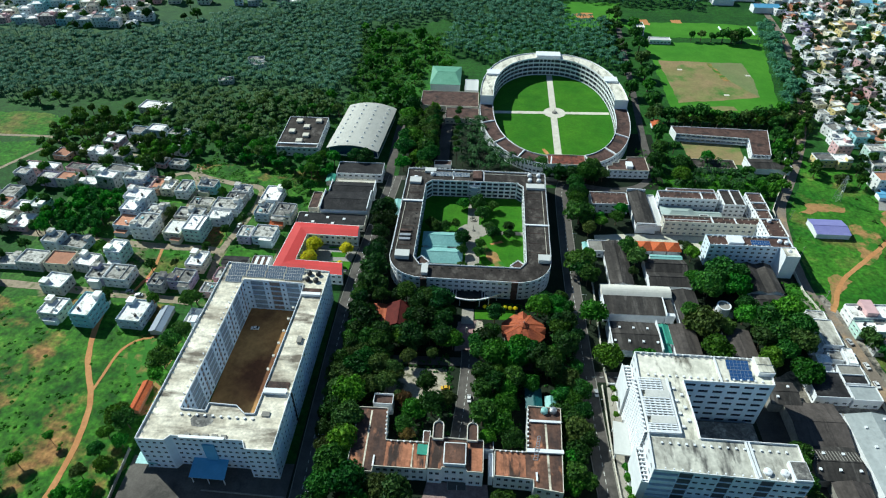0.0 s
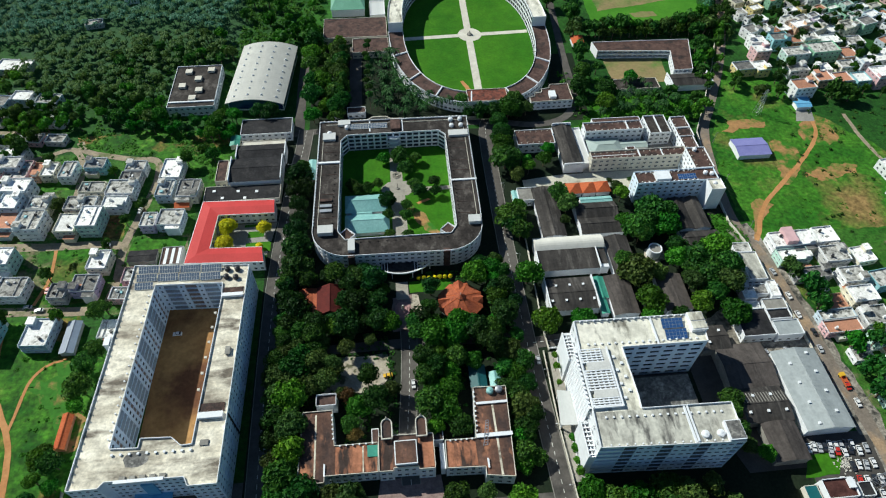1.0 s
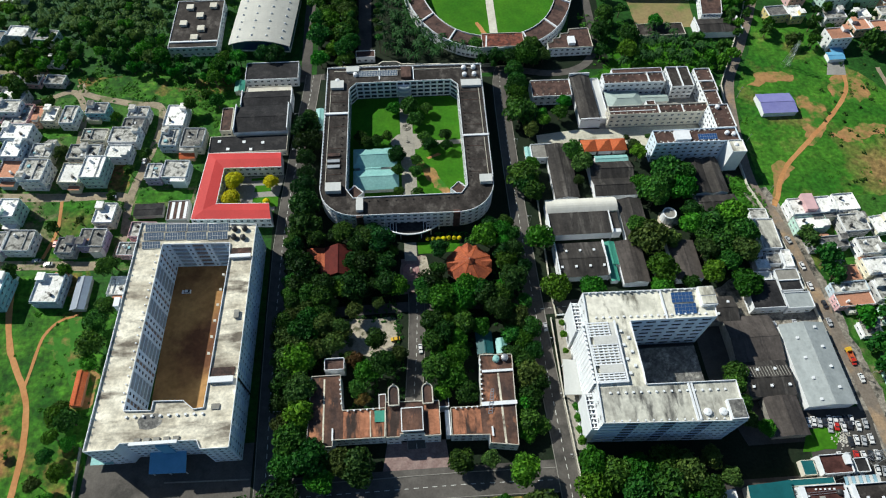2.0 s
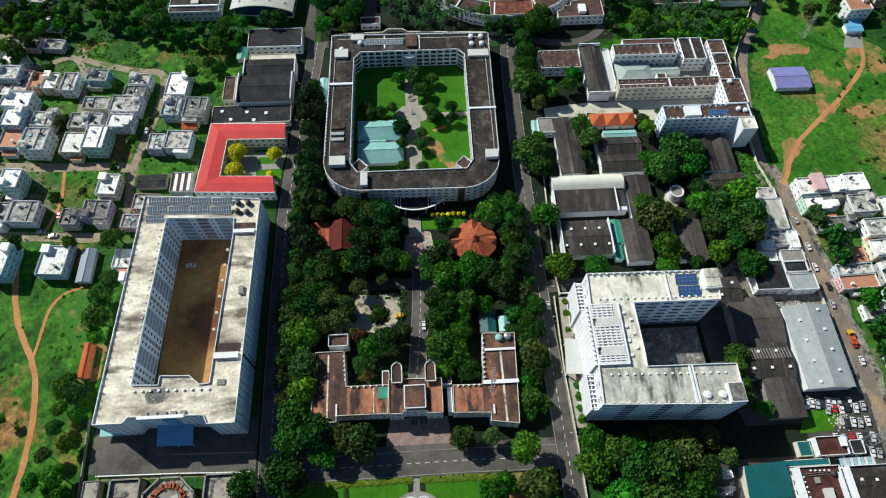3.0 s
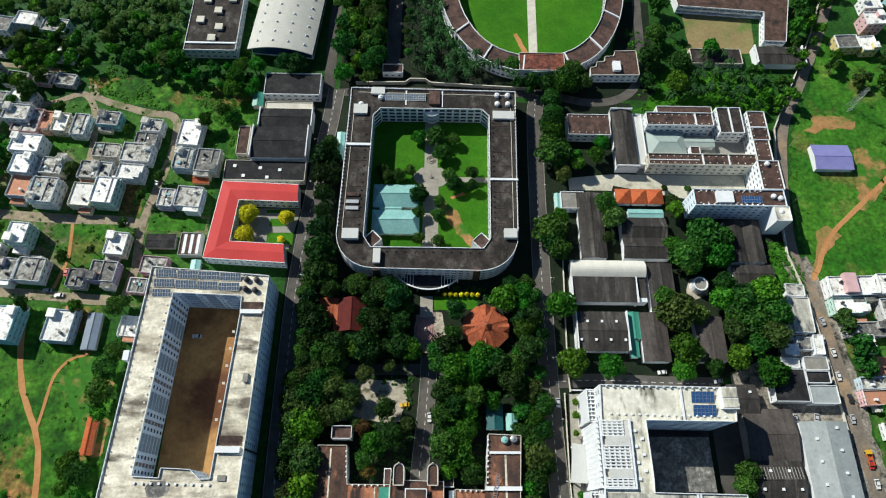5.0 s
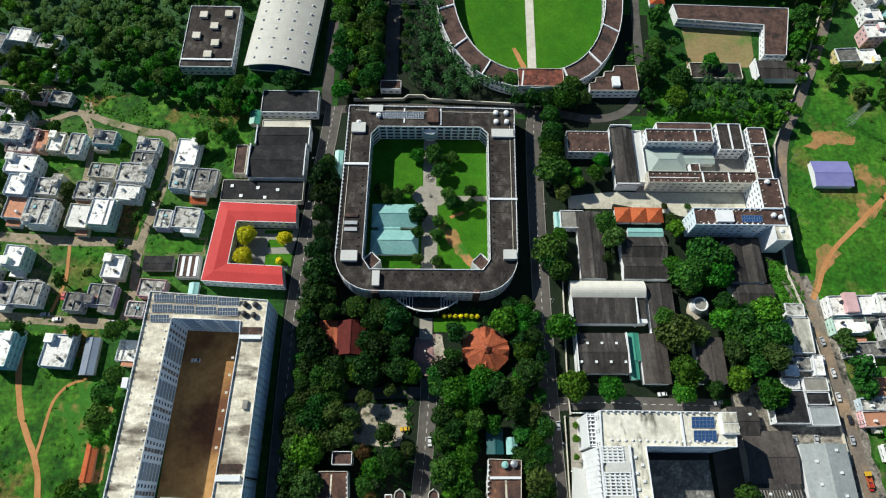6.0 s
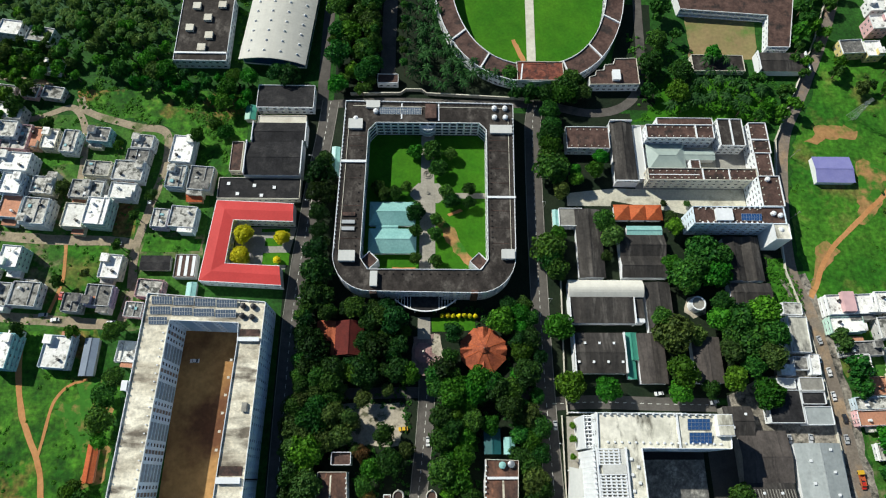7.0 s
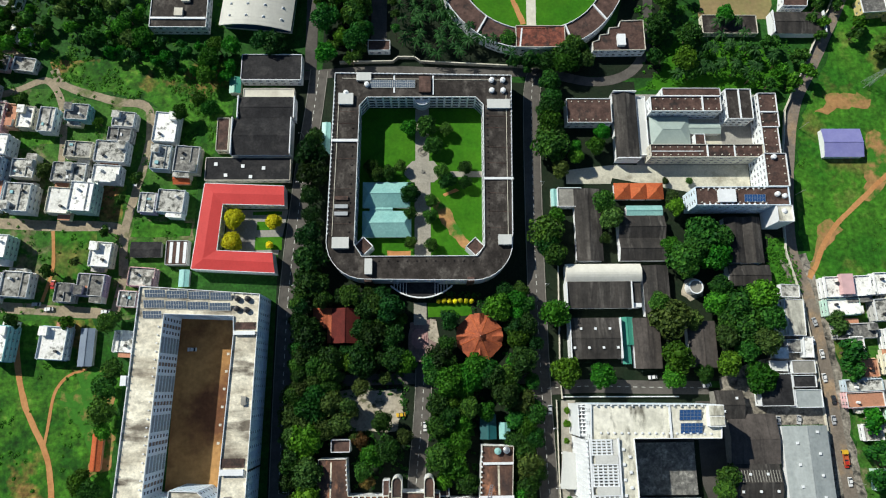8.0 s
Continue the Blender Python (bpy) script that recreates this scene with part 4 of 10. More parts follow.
for x, y in ((178, 536), (234, 528), (205, 489)):
    patch("crease", rect(x - 2.2, y - 1.4, x + 2.2, y + 1.4), 0.16, "cream", "small pale crease slab on the pitch", "pitch")
for x0, y0, x1, y1 in ((183, 445.4, 205, 446.2), (239, 620, 239.8, 640), (268.6, 620, 269.4, 642)):
    s = Shape()
    s.box(x0, y0, 0, x1, y1, 1.4)
    solid("boundary_screen", s, M["white"], "low white boundary screen of the field", "wall", kind="structure")
patch("far_field", [(92, 702), (152, 703), (141, 626), (87, 626)], 0.08, "fieldgrass", "green far field", "field", 1.5)
patch("far_field", [(140, 646), (232, 650), (280, 646), (272, 612), (165, 608), (150, 626)], 0.08, "fieldgrass", "green far field", "field", 1.5)
patch("soil_patch", [(100, 668), (118, 670), (118, 655), (102, 655)], 0.12, "soil", "bare red soil in the far field", "soil", 2.0)
patch("soil_patch", [(160, 655), (172, 656), (172, 640), (160, 640)], 0.12, "soil", "bare red soil in the far field", "soil", 2.0)
patch("soil_patch", [(196, 655), (206, 656), (206, 648), (196, 648)], 0.12, "soil", "bare red soil in the far field", "soil", 1.5)
patch("school_yard", [(150, 412), (192, 412), (188, 382), (150, 382)], 0.09, "dust", "tan earth school yard", "yard", 1.0)
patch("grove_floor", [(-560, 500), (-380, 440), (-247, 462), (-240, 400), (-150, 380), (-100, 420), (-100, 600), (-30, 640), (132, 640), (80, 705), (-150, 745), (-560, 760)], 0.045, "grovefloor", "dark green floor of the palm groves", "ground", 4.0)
patch("clearing", [(-105, 600), (-60, 600), (-20, 560), (-30, 470), (-60, 460), (-80, 500), (-95, 540)], 0.06, "scrubfloor", "green clearing among the palms", "field", 4.0)
patch("far_meadow", [(-420, 425), (-361, 418), (-337, 421), (-309, 412), (-302, 396), (-314, 384), (-345, 384), (-420, 390)], 0.06, "meadow", "bright green far meadow", "meadow", 4.0)
ribbon("lane", [(-420, 388), (-343, 385), (-297, 383), (-304, 361), (-318, 336)], 2.6, 0.1, "lane", "pale farm track between meadows", "lane", wobble=0.2)
patch("far_meadow", [(-420, 380), (-340, 378), (-309, 377), (-301, 367), (-308, 354), (-318, 342), (-420, 330)], 0.07, "meadow", "bright green far meadow", "meadow", 4.0)


# ---- main buildings ----
def building(name, label, outer, holes, floors, fh, wall, roof, style, back="inner", court_style=None, rim=0.9, group="", lip=0.0, roof_label="", frame_mat="white", limit=300, parapet_mat=None, z0=0.0, panels=False, rim_width=0.25):
    """A flat-roofed building: walls with recessed openings, roof, parapet. style(length, index) gives the bays of an outer edge,
    court_style those of a court's edge."""
    top = thing(name, label, "building", group)
    outer = ccw(outer)
    holes = [ccw(h)[::-1] for h in holes]
    w, b, count = Shape(), Shape(), []
    h = z0 + floors * fh
    for i, (p, q) in enumerate(edges(outer)):
        facade(top, w, b, p, q, z0, floors, fh, style(math.dist(p, q), i), count, frame_mat)
    for hole in holes:
        for i, (p, q) in enumerate(edges(hole)):
            facade(top, w, b, p, q, z0, floors, fh, (court_style or style)(math.dist(p, q), i), count, frame_mat)
    part("wall", w, M[wall], top)
    if b.f and panels:
        for face, slot in zip(b.f, b.s):
            one = Shape()
            one.poly([b.v[k] for k in face])
            part("louvre_panel" if slot == 0 else "brown_panel", one, M[(back, back)[0] if isinstance(back, str) else back[slot]], top)
    elif b.f:
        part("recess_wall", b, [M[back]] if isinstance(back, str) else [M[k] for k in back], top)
    r = Shape()
    filled(r, outer, holes, h)
    part("roof", r, M[roof], top, roof_label)
    c = Shape()
    for o in [outer, *holes]:
        parapet(c, o, h - 0.02, rim, rim_width)
    part("parapet", c, M[parapet_mat or wall], top)
    set_windows(top, count, limit)
    return top, h


def rows(length, each, *bay):
    """Equal bays of about the given width."""
    k = max(1, round(length / each))
    return [(bay[0], length / k, *bay[1:])] * k


def plain(length, i):
    return [("solid", 1.0)]


def arc(cx, cy, r, a0, a1, n):
    return [(cx + r * math.cos(radians(a0 + (a1 - a0) * i / n)), cy + r * math.sin(radians(a0 + (a1 - a0) * i / n))) for i in range(n + 1)]


# quadrangle
def quad_out(length, i):
    if length < 7:
        return rows(length, 3.4, "win", 1.7, 1.3, 0.9)
    return [("solid", 0.8)] + rows(length - 1.6, 3.3, "win", 1.8, 1.35, 0.9) + [("solid", 0.8)]


def quad_in(length, i):
    return rows(length, 3.8, "gallery", 2.0, 1.55, 0.9, 0.5)


quad_outer = [(-39.7, 344.4), (-41.6, 259)] + arc(-23.4, 260.0, 18.2, 180, 270, 8)[1:] + arc(26.4, 259.5, 18.4, 270, 360, 8) + [(46.9, 343.4)]
quad_hole = [(-23.8, 331.4), (29, 331.6), (32.6, 327.7), (31.6, 257.6), (28.2, 252.6), (-25.0, 252.6), (-28.6, 258.2), (-27.4, 327)]
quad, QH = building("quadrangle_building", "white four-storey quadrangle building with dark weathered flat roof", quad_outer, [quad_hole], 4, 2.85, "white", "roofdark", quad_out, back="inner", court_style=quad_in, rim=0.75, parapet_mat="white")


def boxes(parent, name, material, items, label=""):
    """Small box-shaped parts on a roof: each (x0, y0, x1, y1, z0, z1), with a slightly overhanging lid."""
    for x0, y0, x1, y1, z0, z1 in items:
        s = Shape()
        s.box(x0, y0, z0, x1, y1, z1 - 0.12)
        ob = part(name, s, M[material], parent, label)
        s = Shape()
        s.box(x0 - 0.12, y0 - 0.12, z1 - 0.12, x1 + 0.12, y1 + 0.12, z1, bottom=True)
        part("lid", s, M[material], ob)


def water_tank(x, y, z, r=1.0, h=1.6, material="plastic", label="black plastic rooftop water tank"):
    """Ribbed cylindrical tank with domed top and neck."""
    t = thing("water_tank", label, "water tank", at=(x, y, z))
    s = Shape()
    prof = [(0.96, 0), (1.0, 0.06), (1.0, 0.28), (0.96, 0.3), (1.0, 0.34), (1.0, 0.6), (0.96, 0.62), (1.0, 0.66), (0.98, 0.8), (0.72, 0.93), (0.3, 1.0)]
    n = 14
    for a, zz in prof:
        s.v += [(a * r * math.cos(2 * math.pi * i / n), a * r * math.sin(2 * math.pi * i / n), zz * h) for i in range(n)]
    for k in range(len(prof) - 1):
        for i in range(n):
            j = (i + 1) % n
            s.f.append((k * n + i, k * n + j, (k + 1) * n + j, (k + 1) * n + i))
            s.s.append(0)
    body = part("body", s, M[material], t)
    s = Shape()
    s.tube(0, 0, h * 0.98, h * 1.1, r * 0.32, r * 0.3, 10)
    part("lid", s, M[material], body)
    return t


def solar_panel(x, y, z, w, d, tilt=12.0, label="blue glass solar panel on a steel frame", nx=6, ny=2, cell="solar"):
    """A tilted row of cells on posts."""
    t = thing("solar_panel", label, "solar panel", "rooftop solar panels", at=(x, y, z))
    up = math.tan(radians(tilt)) * d
    s = Shape()
    s.v = [(-w / 2, -d / 2, 0.35), (w / 2, -d / 2, 0.35), (w / 2, d / 2, 0.35 + up), (-w / 2, d / 2, 0.35 + up)]
    s.v += [(a, b, c - 0.06) for a, b, c in s.v]
    s.f = [(0, 1, 2, 3), (7, 6, 5, 4), (0, 4, 5, 1), (1, 5, 6, 2), (2, 6, 7, 3), (3, 7, 4, 0)]
    s.s = [0] * 6
    part("glass", s, M[cell], t)
    f = Shape()
    for k in range(nx + 1):
        xx = -w / 2 + w * k / nx
        f.poly([(xx - 0.07, -d / 2, 0.375), (xx + 0.07, -d / 2, 0.375), (xx + 0.07, d / 2, 0.375 + up), (xx - 0.07, d / 2, 0.375 + up)])
    for k in range(ny + 1):
        yy, zz = -d / 2 + d * k / ny, 0.378 + up * k / ny
        f.poly([(-w / 2, yy - 0.06, zz), (w / 2, yy - 0.06, zz), (w / 2, yy + 0.06, zz + 0.02), (-w / 2, yy + 0.06, zz + 0.02)])
    part("frame_grid", f, M["roofpalegrey" if cell == "solarpale" else "steel"], t)
    for a in (-0.42, 0.42):
        p = Shape()
        p.box(a * w - 0.05, d * 0.4 - 0.05, 0, a * w + 0.05, d * 0.4 + 0.05, 0.3 + up * 0.9)
        part("post", p, M["steel"], t)
    return t


def knobs(parent, z, p0, p1, n, size=0.35, high=0.5, name="vent_stub", material="white"):
    """A row of short masonry stubs along a line."""
    s = Shape()
    s.box(-size / 2, -size / 2, 0, size / 2, size / 2, high)
    s.box(-size * 0.65, -size * 0.65, high, size * 0.65, size * 0.65, high + 0.1, bottom=True)
    row = Shape()
    for i in range(n):
        t = (i + 0.5) / n
        k = len(row.v)
        row.v += [(a + p0[0] + (p1[0] - p0[0]) * t, b + p0[1] + (p1[1] - p0[1]) * t, c + z) for a, b, c in s.v]
        row.f += [tuple(k + j for j in f) for f in s.f]
        row.s += s.s
    part(name, row, M[material], parent)["kind"] = "stuff"


# roof works of the quadrangle
boxes(quad, "stair_head", "palesheet", [(-38.5, 256, -31, 261, QH, QH + 2.6), (38, 257.5, 44, 262, QH, QH + 2.4), (-23.4, 244, -20.2, 251, QH, QH + 2.2), (-37.5, 327.5, -30.5, 333, QH, QH + 1.6), (34.5, 325.5, 45.5, 330, QH, QH + 1.6), (-29, 340, -22, 344, QH, QH + 1.5)], "pale grey masonry stair head")
boxes(quad, "roof_upstand", "white", [(-40.2, 308.5, -27.8, 309.6, QH, QH + 0.9), (32.3, 289.5, 46, 290.4, QH, QH + 0.7), (-11, 334, -10.5, 343, QH, QH + 0.4), (8, 333, 8.5, 343, QH, QH + 0.5)], "white roof upstand")
for k in range(2):
    solar_panel(-17 + k * 11, 338.4, QH, 10.8, 3.6, 12, "long blue solar row with sky reflection in its colour", 12, 3, "solarpale")
boxes(quad, "lift_room", "roofbrown", [(1.5, 334, 7, 342, QH, QH + 1.6)])
knobs(quad, QH, (34.2, 325), (33.6, 262), 22, 0.5, 0.5, material="roofdark")
knobs(quad, QH, (-30.5, 318), (-31.5, 262), 12, 0.5, 0.5, material="roofdark")
knobs(quad, QH, (-24, 250.5), (28, 250.5), 12, 0.45, 0.45, material="roofdark")
knobs(quad, QH + 0.5, (46.2, 335), (44.8, 262), 36, 0.4, 0.7)
knobs(quad, QH + 0.5, (-39.3, 340), (-41.0, 262), 36, 0.4, 0.7)
knobs(quad, QH + 0.5, (-38, 344), (46, 343), 40, 0.4, 0.7)
for x0, y0, x1, y1 in ((44.0, 334, 42.8, 262), (-37.3, 334, -39.0, 262), (-36, 341.6, 44, 340.8)):
    s = Shape()
    s.bar((x0, y0), (x1, y1), 0.22, QH, QH + 0.3)
    part("roof_kerb", s, M["cream"], quad, "pale kerb line on the roof")
for k, y in enumerate((266, 274, 283, 298, 306, 316, 322)):
    s = Shape()
    s.bar((33.5, y), (44.6, y - 0.4), 0.16, QH, QH + 0.16)
    part("roof_joint", s, M["roofbrown"], quad)
    s = Shape()
    s.bar((-40.4, y + 2), (-29.2, y + 2), 0.16, QH, QH + 0.16)
    part("roof_joint", s, M["roofbrown"], quad)
for x, y in ((37, 340.5), (42.5, 340.5), (37, 335), (42.5, 335), (-24, 338), (-34, 333.5)):
    water_tank(x, y, QH, 1.3, 1.9, "white", "white domed rooftop water tank")
for y in (272, 275.5, 279.5):
    boxes(quad, "roof_hatch", "roofbrown" if y > 278 else "steel", [(-38, y, -32, y + 1.6, QH, QH + 0.8)])
# dark vertical slots beside the front and the curved entrance porch
for x in (-22, 25.0):
    s = Shape()
    s.box(x - 1.6, 240.6, 0, x + 1.6, 242.6, QH + 0.6)
    part("stair_slot", s, M["roofbrown"], quad, "dark vertical stair slot")
PORCH = (2.3, 255.1, 20.9)
rim_line = arc(*PORCH, 226.5, 313.5, 16)
s = Shape()
band = arc(PORCH[0], PORCH[1], 21.2, 226.5, 313.5, 16) + arc(PORCH[0], PORCH[1], 20.6, 313.5, 226.5, 16)
s.prism(band, 4.4, 5.1, bottom=True)
part("porch_ring", s, M["white"], quad, "white curved porch canopy ring")
for a in (228, 242, 256, 284, 298, 312):
    x, y = PORCH[0] + 20.9 * math.cos(radians(a)), PORCH[1] + 20.9 * math.sin(radians(a))
    s = Shape()
    s.box(x - 0.2, y - 0.2, 0, x + 0.2, y + 0.2, 4.4)
    part("porch_column", s, M["white"], quad)
s = Shape()
filled(s, [(-8.2, 241.4), *[p for p in rim_line if -8.2 < p[0] < 10.4], (10.4, 241.4)], [], 4.3)
part("porch_roof", s, M["roofblack"], quad)

# bowed balconies in the middle of the court's north side
for k in range(3):
    line = arc(2.8, 333.2, 4.4, 205, 335, 10)
    s = Shape()
    for a, b in zip(line, line[1:]):
        s.bar(a, b, 0.25, k * 2.85 + 2.8, k * 2.85 + 3.75, bottom=True, ext=0.03)
    part("bow_balcony", s, M["white"], quad, "white bowed balcony front")
    s = Shape()
    s.prism(line, k * 2.85 + 2.7, k * 2.85 + 2.82, bottom=True)
    part("balcony_slab", s, M["white"], quad)
# small corner rooms in the court, turned to its chamfered corners
for x, y in ((-24.6, 258.0), (27.6, 257.6)):
    o = turned(x, y, 6.4, 6.4, 45)
    s = Shape()
    s.prism(o, 0, 8.6)
    part("corner_room", s, M["white"], quad, "white corner room of the court")
    s = Shape()
    s.prism(inset(o, 0.4), 8.6, 8.66)
    part("corner_room_roof", s, M["roofbrown"], quad)
    s = Shape()
    parapet(s, o, 8.6, 0.6)
    part("corner_room_rim", s, M["white"], quad)
# ribs of the entrance porch
for x in (-10.4, -9.0, -7.6, -6.2, -4.8, 8.6, 10.0, 11.4, 12.8, 14.2):
    s = Shape()
    y = PORCH[1] - math.sqrt(20.9 ** 2 - (x - PORCH[0]) ** 2)
    s.bar((x, 241.6), (x, y), 0.28, 4.45, 4.8, bottom=True)
    part("porch_rib", s, M["white"], quad)

# canteen in the court: twin hipped sheet roofs
def hipped(name, label, x0, y0, x1, y1, eave, ridge, roof, wall="white", along="y", over=0.5, hip=0.5, category="building", group="", seams=0):
    """A low building with a hipped or gabled roof; hip 0: gable."""
    t = thing(name, label, category, group)
    w = Shape()
    w.box(x0, y0, 0, x1, y1, eave)
    part("wall", w, M[wall], t)
    r = Shape()
    x0, y0, x1, y1 = x0 - over, y0 - over, x1 + over, y1 + over
    if along == "y":
        m, e = (x0 + x1) / 2, (x1 - x0) / 2 * hip
        a, b = (m, y0 + e, ridge), (m, y1 - e, ridge)
        c = [(x0, y0, eave), (x1, y0, eave), (x1, y1, eave), (x0, y1, eave)]
        r.poly([c[0], c[1], a]), r.poly([c[1], c[2], b, a]), r.poly([c[2], c[3], b]), r.poly([c[3], c[0], a, b])
    else:
        m, e = (y0 + y1) / 2, (y1 - y0) / 2 * hip
        a, b = (x0 + e, m, ridge), (x1 - e, m, ridge)
        c = [(x0, y0, eave), (x1, y0, eave), (x1, y1, eave), (x0, y1, eave)]
        r.poly([c[0], c[1], b, a]), r.poly([c[1], c[2], b]), r.poly([c[2], c[3], a, b]), r.poly([c[3], c[0], a])
    for p, q in edges([(k[0], k[1]) for k in c]):
        r.poly([(*p, eave - 0.18), (*q, eave - 0.18), (*q, eave), (*p, eave)])
    part("roof", r, M[roof], t)
    if seams:
        rs = Shape()
        k = int((y1 - y0 if along == "y" else x1 - x0) / seams)
        for i in range(1, k):
            f = i / k
            if along == "y":
                y = y0 + (y1 - y0) * f
                for sgn, xe in ((-1, x0), (1, x1)):
                    lim = min(1, min(y - y0, y1 - y) / max(0.01, e)) if hip else 1
                    xr, zr = xe + (m - xe) * lim, eave + (ridge - eave) * lim
                    rs.poly([(xe, y - 0.09, eave + 0.05), (xe, y + 0.09, eave + 0.05), (xr, y + 0.09, zr + 0.05), (xr, y - 0.09, zr + 0.05)])
            else:
                x = x0 + (x1 - x0) * f
                for ye in (y0, y1):
                    lim = min(1, min(x - x0, x1 - x) / max(0.01, e)) if hip else 1
                    yr, zr = ye + (m - ye) * lim, eave + (ridge - eave) * lim
                    rs.poly([(x - 0.09, ye, eave + 0.05), (x + 0.09, ye, eave + 0.05), (x + 0.09, yr, zr + 0.05), (x - 0.09, yr, zr + 0.05)])
        part("roof_ribs", rs, M[roof], t)["kind"] = "stuff"
    rc = Shape()
    d = (Vector(b) - Vector(a))
    if d.length > 0.2:
        rc.bar(a, b, 0.35, ridge - 0.05, ridge + 0.12)
        part("ridge_cap", rc, M[roof], t)
    return t


hipped("canteen", "canteen pavilion with pale teal ribbed metal hipped roof", -25.5, 264, -3, 276, 3.2, 6.2, "tealsheet", along="x", seams=1.0)
hipped("canteen", "canteen pavilion with pale teal ribbed metal hipped roof", -25.5, 278.6, -3.5, 290.5, 3.2, 6.2, "tealsheet", along="x", seams=1.0)
hipped("canteen_link", "low link roof of pale teal metal", -22, 276, -12, 278.6, 3.0, 3.6, "tealsheet", along="x", hip=0)

# statue-like lamp post on the court's crossing
t = thing("court_lamp", "dark post on a round plinth at the court's crossing", "lamp")
s = Shape()
s.tube(3, 297.5, 0.18, 0.7, 1.0, 0.9, 12)
part("plinth", s, M["concrete"], t)
s = Shape()
s.tube(3, 297.5, 0.7, 4.5, 0.12, 0.07, 8)
part("pole", s, M["plastic"], t)
t = thing("court_fountain", "round stone fountain ring on the court path", "fountain")
for r0, z1 in ((2.2, 0.55), (1.2, 0.75)):
    s = Shape()
    for a, b in zip(arc(2.8, 308, r0, 0, 360, 20), arc(2.8, 308, r0, 0, 360, 20)[1:]):
        s.bar(a, b, 0.35, 0.1, z1)
    part("basin_ring", s, M["paving"], t)


# hostel round its earth court
def host_court(length, i):
    if length > 60:
        out = []
        for k in range(5):
            out += [("win", 3.4, 1.35, 1.5, 0.95), ("panel", 1.6, 0.35, 2.95, 0.15, 1), ("win", 3.4, 1.35, 1.5, 0.95), ("panel", 6.4, 0.3, 2.95, 0.15, 0)]
        return out[:-1]
    if length > 20:
        return [("win", 2.2, 0.9, 1.3, 1.0), ("panel", 6.0, 0.7, 2.95, 0.15, 0), ("win", 2.4, 0.9, 1.3, 1.0), ("panel", 5.0, 0.8, 2.95, 0.15, 1), ("win", 2.4, 0.9, 1.3, 1.0), ("panel", 6.0, 0.7, 2.95, 0.15, 0), ("win", 2.2, 0.9, 1.3, 1.0)]
    return rows(length, 3.0, "win", 1.0, 1.3, 1.0) if length > 3 else plain(length, i)


def host_out(length, i):
    if length < 4:
        return plain(length, i)
    if length > 60:
        out = []
        for k in range(8):
            out += [("win", 2.7, 1.1, 1.3, 1.0), ("win", 2.7, 1.1, 1.3, 1.0), ("gallery", 3.2, 0.9, 1.5, 1.0, 0.3), ("win", 2.7, 1.1, 1.3, 1.0)]
        return out
    return rows(length, 2.6, "win", 1.3, 1.25, 1.0)


host_outer = [(-120.6, 238), (-123.9, 135.2), (-112.5, 135.2), (-110.8, 137.4), (-82.5, 136.8), (-80.8, 133.4), (-70.1, 133.3), (-68.2, 234.2)]
host_hole = [(-109, 225.7), (-111.7, 150), (-101.3, 149.5), (-101.2, 153.2), (-89.6, 152.7), (-85.4, 149.1), (-81.5, 149.3), (-78.8, 216.5), (-79.3, 224.6)]
host, HH = building("hostel_building", "six-storey white hostel block round an earth court, with stained pale roof", host_outer, [host_hole], 6, 3.25, "skywhite", "roofpale", host_out, back=["greywall", "brownwall"], court_style=host_court, rim=0.9, panels=True, parapet_mat="white", frame_mat="slatesheet")
for i in range(2):
    for k in range(4):
        solar_panel(-113.6 + k * 9.5, 234.6 - i * 4.6 - k * 0.45, HH, 8.9, 3.2, 22, "solar panel with sky reflection in its pale colour, on a steel frame", 8, 2, "solarpale")
solar_panel(-114.0, 225.4, HH, 8.0, 3.0, 22, "solar panel with sky reflection in its pale colour, on a steel frame", 7, 2, "solarpale")
for x, y in ((-77.9, 232.2), (-73.4, 232), (-77.9, 227.8), (-73.6, 227.2)):
    water_tank(x, y, HH, 1.25, 2.1)
boxes(host, "stair_head", "white", [(-78.4, 216.5, -69.4, 218.0, HH, HH + 1.6), (-80.6, 159.0, -71.2, 161.2, HH, HH + 1.6)], "white stair head")
boxes(host, "stair_shaft_roof", "roofbrown", [(-78.2, 218.9, -69.6, 221.8, HH, HH + 0.35), (-80.4, 162.0, -71.2, 165.4, HH, HH + 0.35)])
boxes(host, "roof_hatch", "concrete", [(-73.6, 187, -71.8, 190.5, HH, HH + 1.2), (-78.5, 148.5, -75.5, 150.5, HH, HH + 0.5)])
boxes(host, "balcony_stub", "white", [(-124.6, 195.5, -122.4, 199.5, 15.5, HH + 1.4)])
knobs(host, HH, (-111.0, 222), (-113.2, 152), 20, 0.45, 0.55)
knobs(host, HH + 0.5, (-120.3, 236), (-123.4, 138), 34, 0.35, 0.75)
knobs(host, HH, (-80.2, 212), (-82.4, 168), 6, 0.8, 0.7, material="cream")
for k, (x, y, w, d, turn) in enumerate(((-101.4, 145.4, 9.4, 6.4, 20),)):
    o = [(x + w / 2 * math.cos(a * 0.45) * (1 + 0.35 * noise.noise((a * 1.3, k * 4.0, 0))), y + d / 2 * math.sin(a * 0.45) * (1 + 0.35 * noise.noise((a * 1.3, k * 4.0, 6)))) for a in range(14)]
    s = Shape()
    s.prism(o, HH, HH + 0.02)
    part("roof_patch", s, M["roofslate" if k == 0 else "roofgrime"], host, "dark stained patch of bitumen" if k == 0 else "grey patch of mended screed")
knobs(host, HH, (-112, 147.5), (-80, 147.0), 10, 0.7, 0.6)
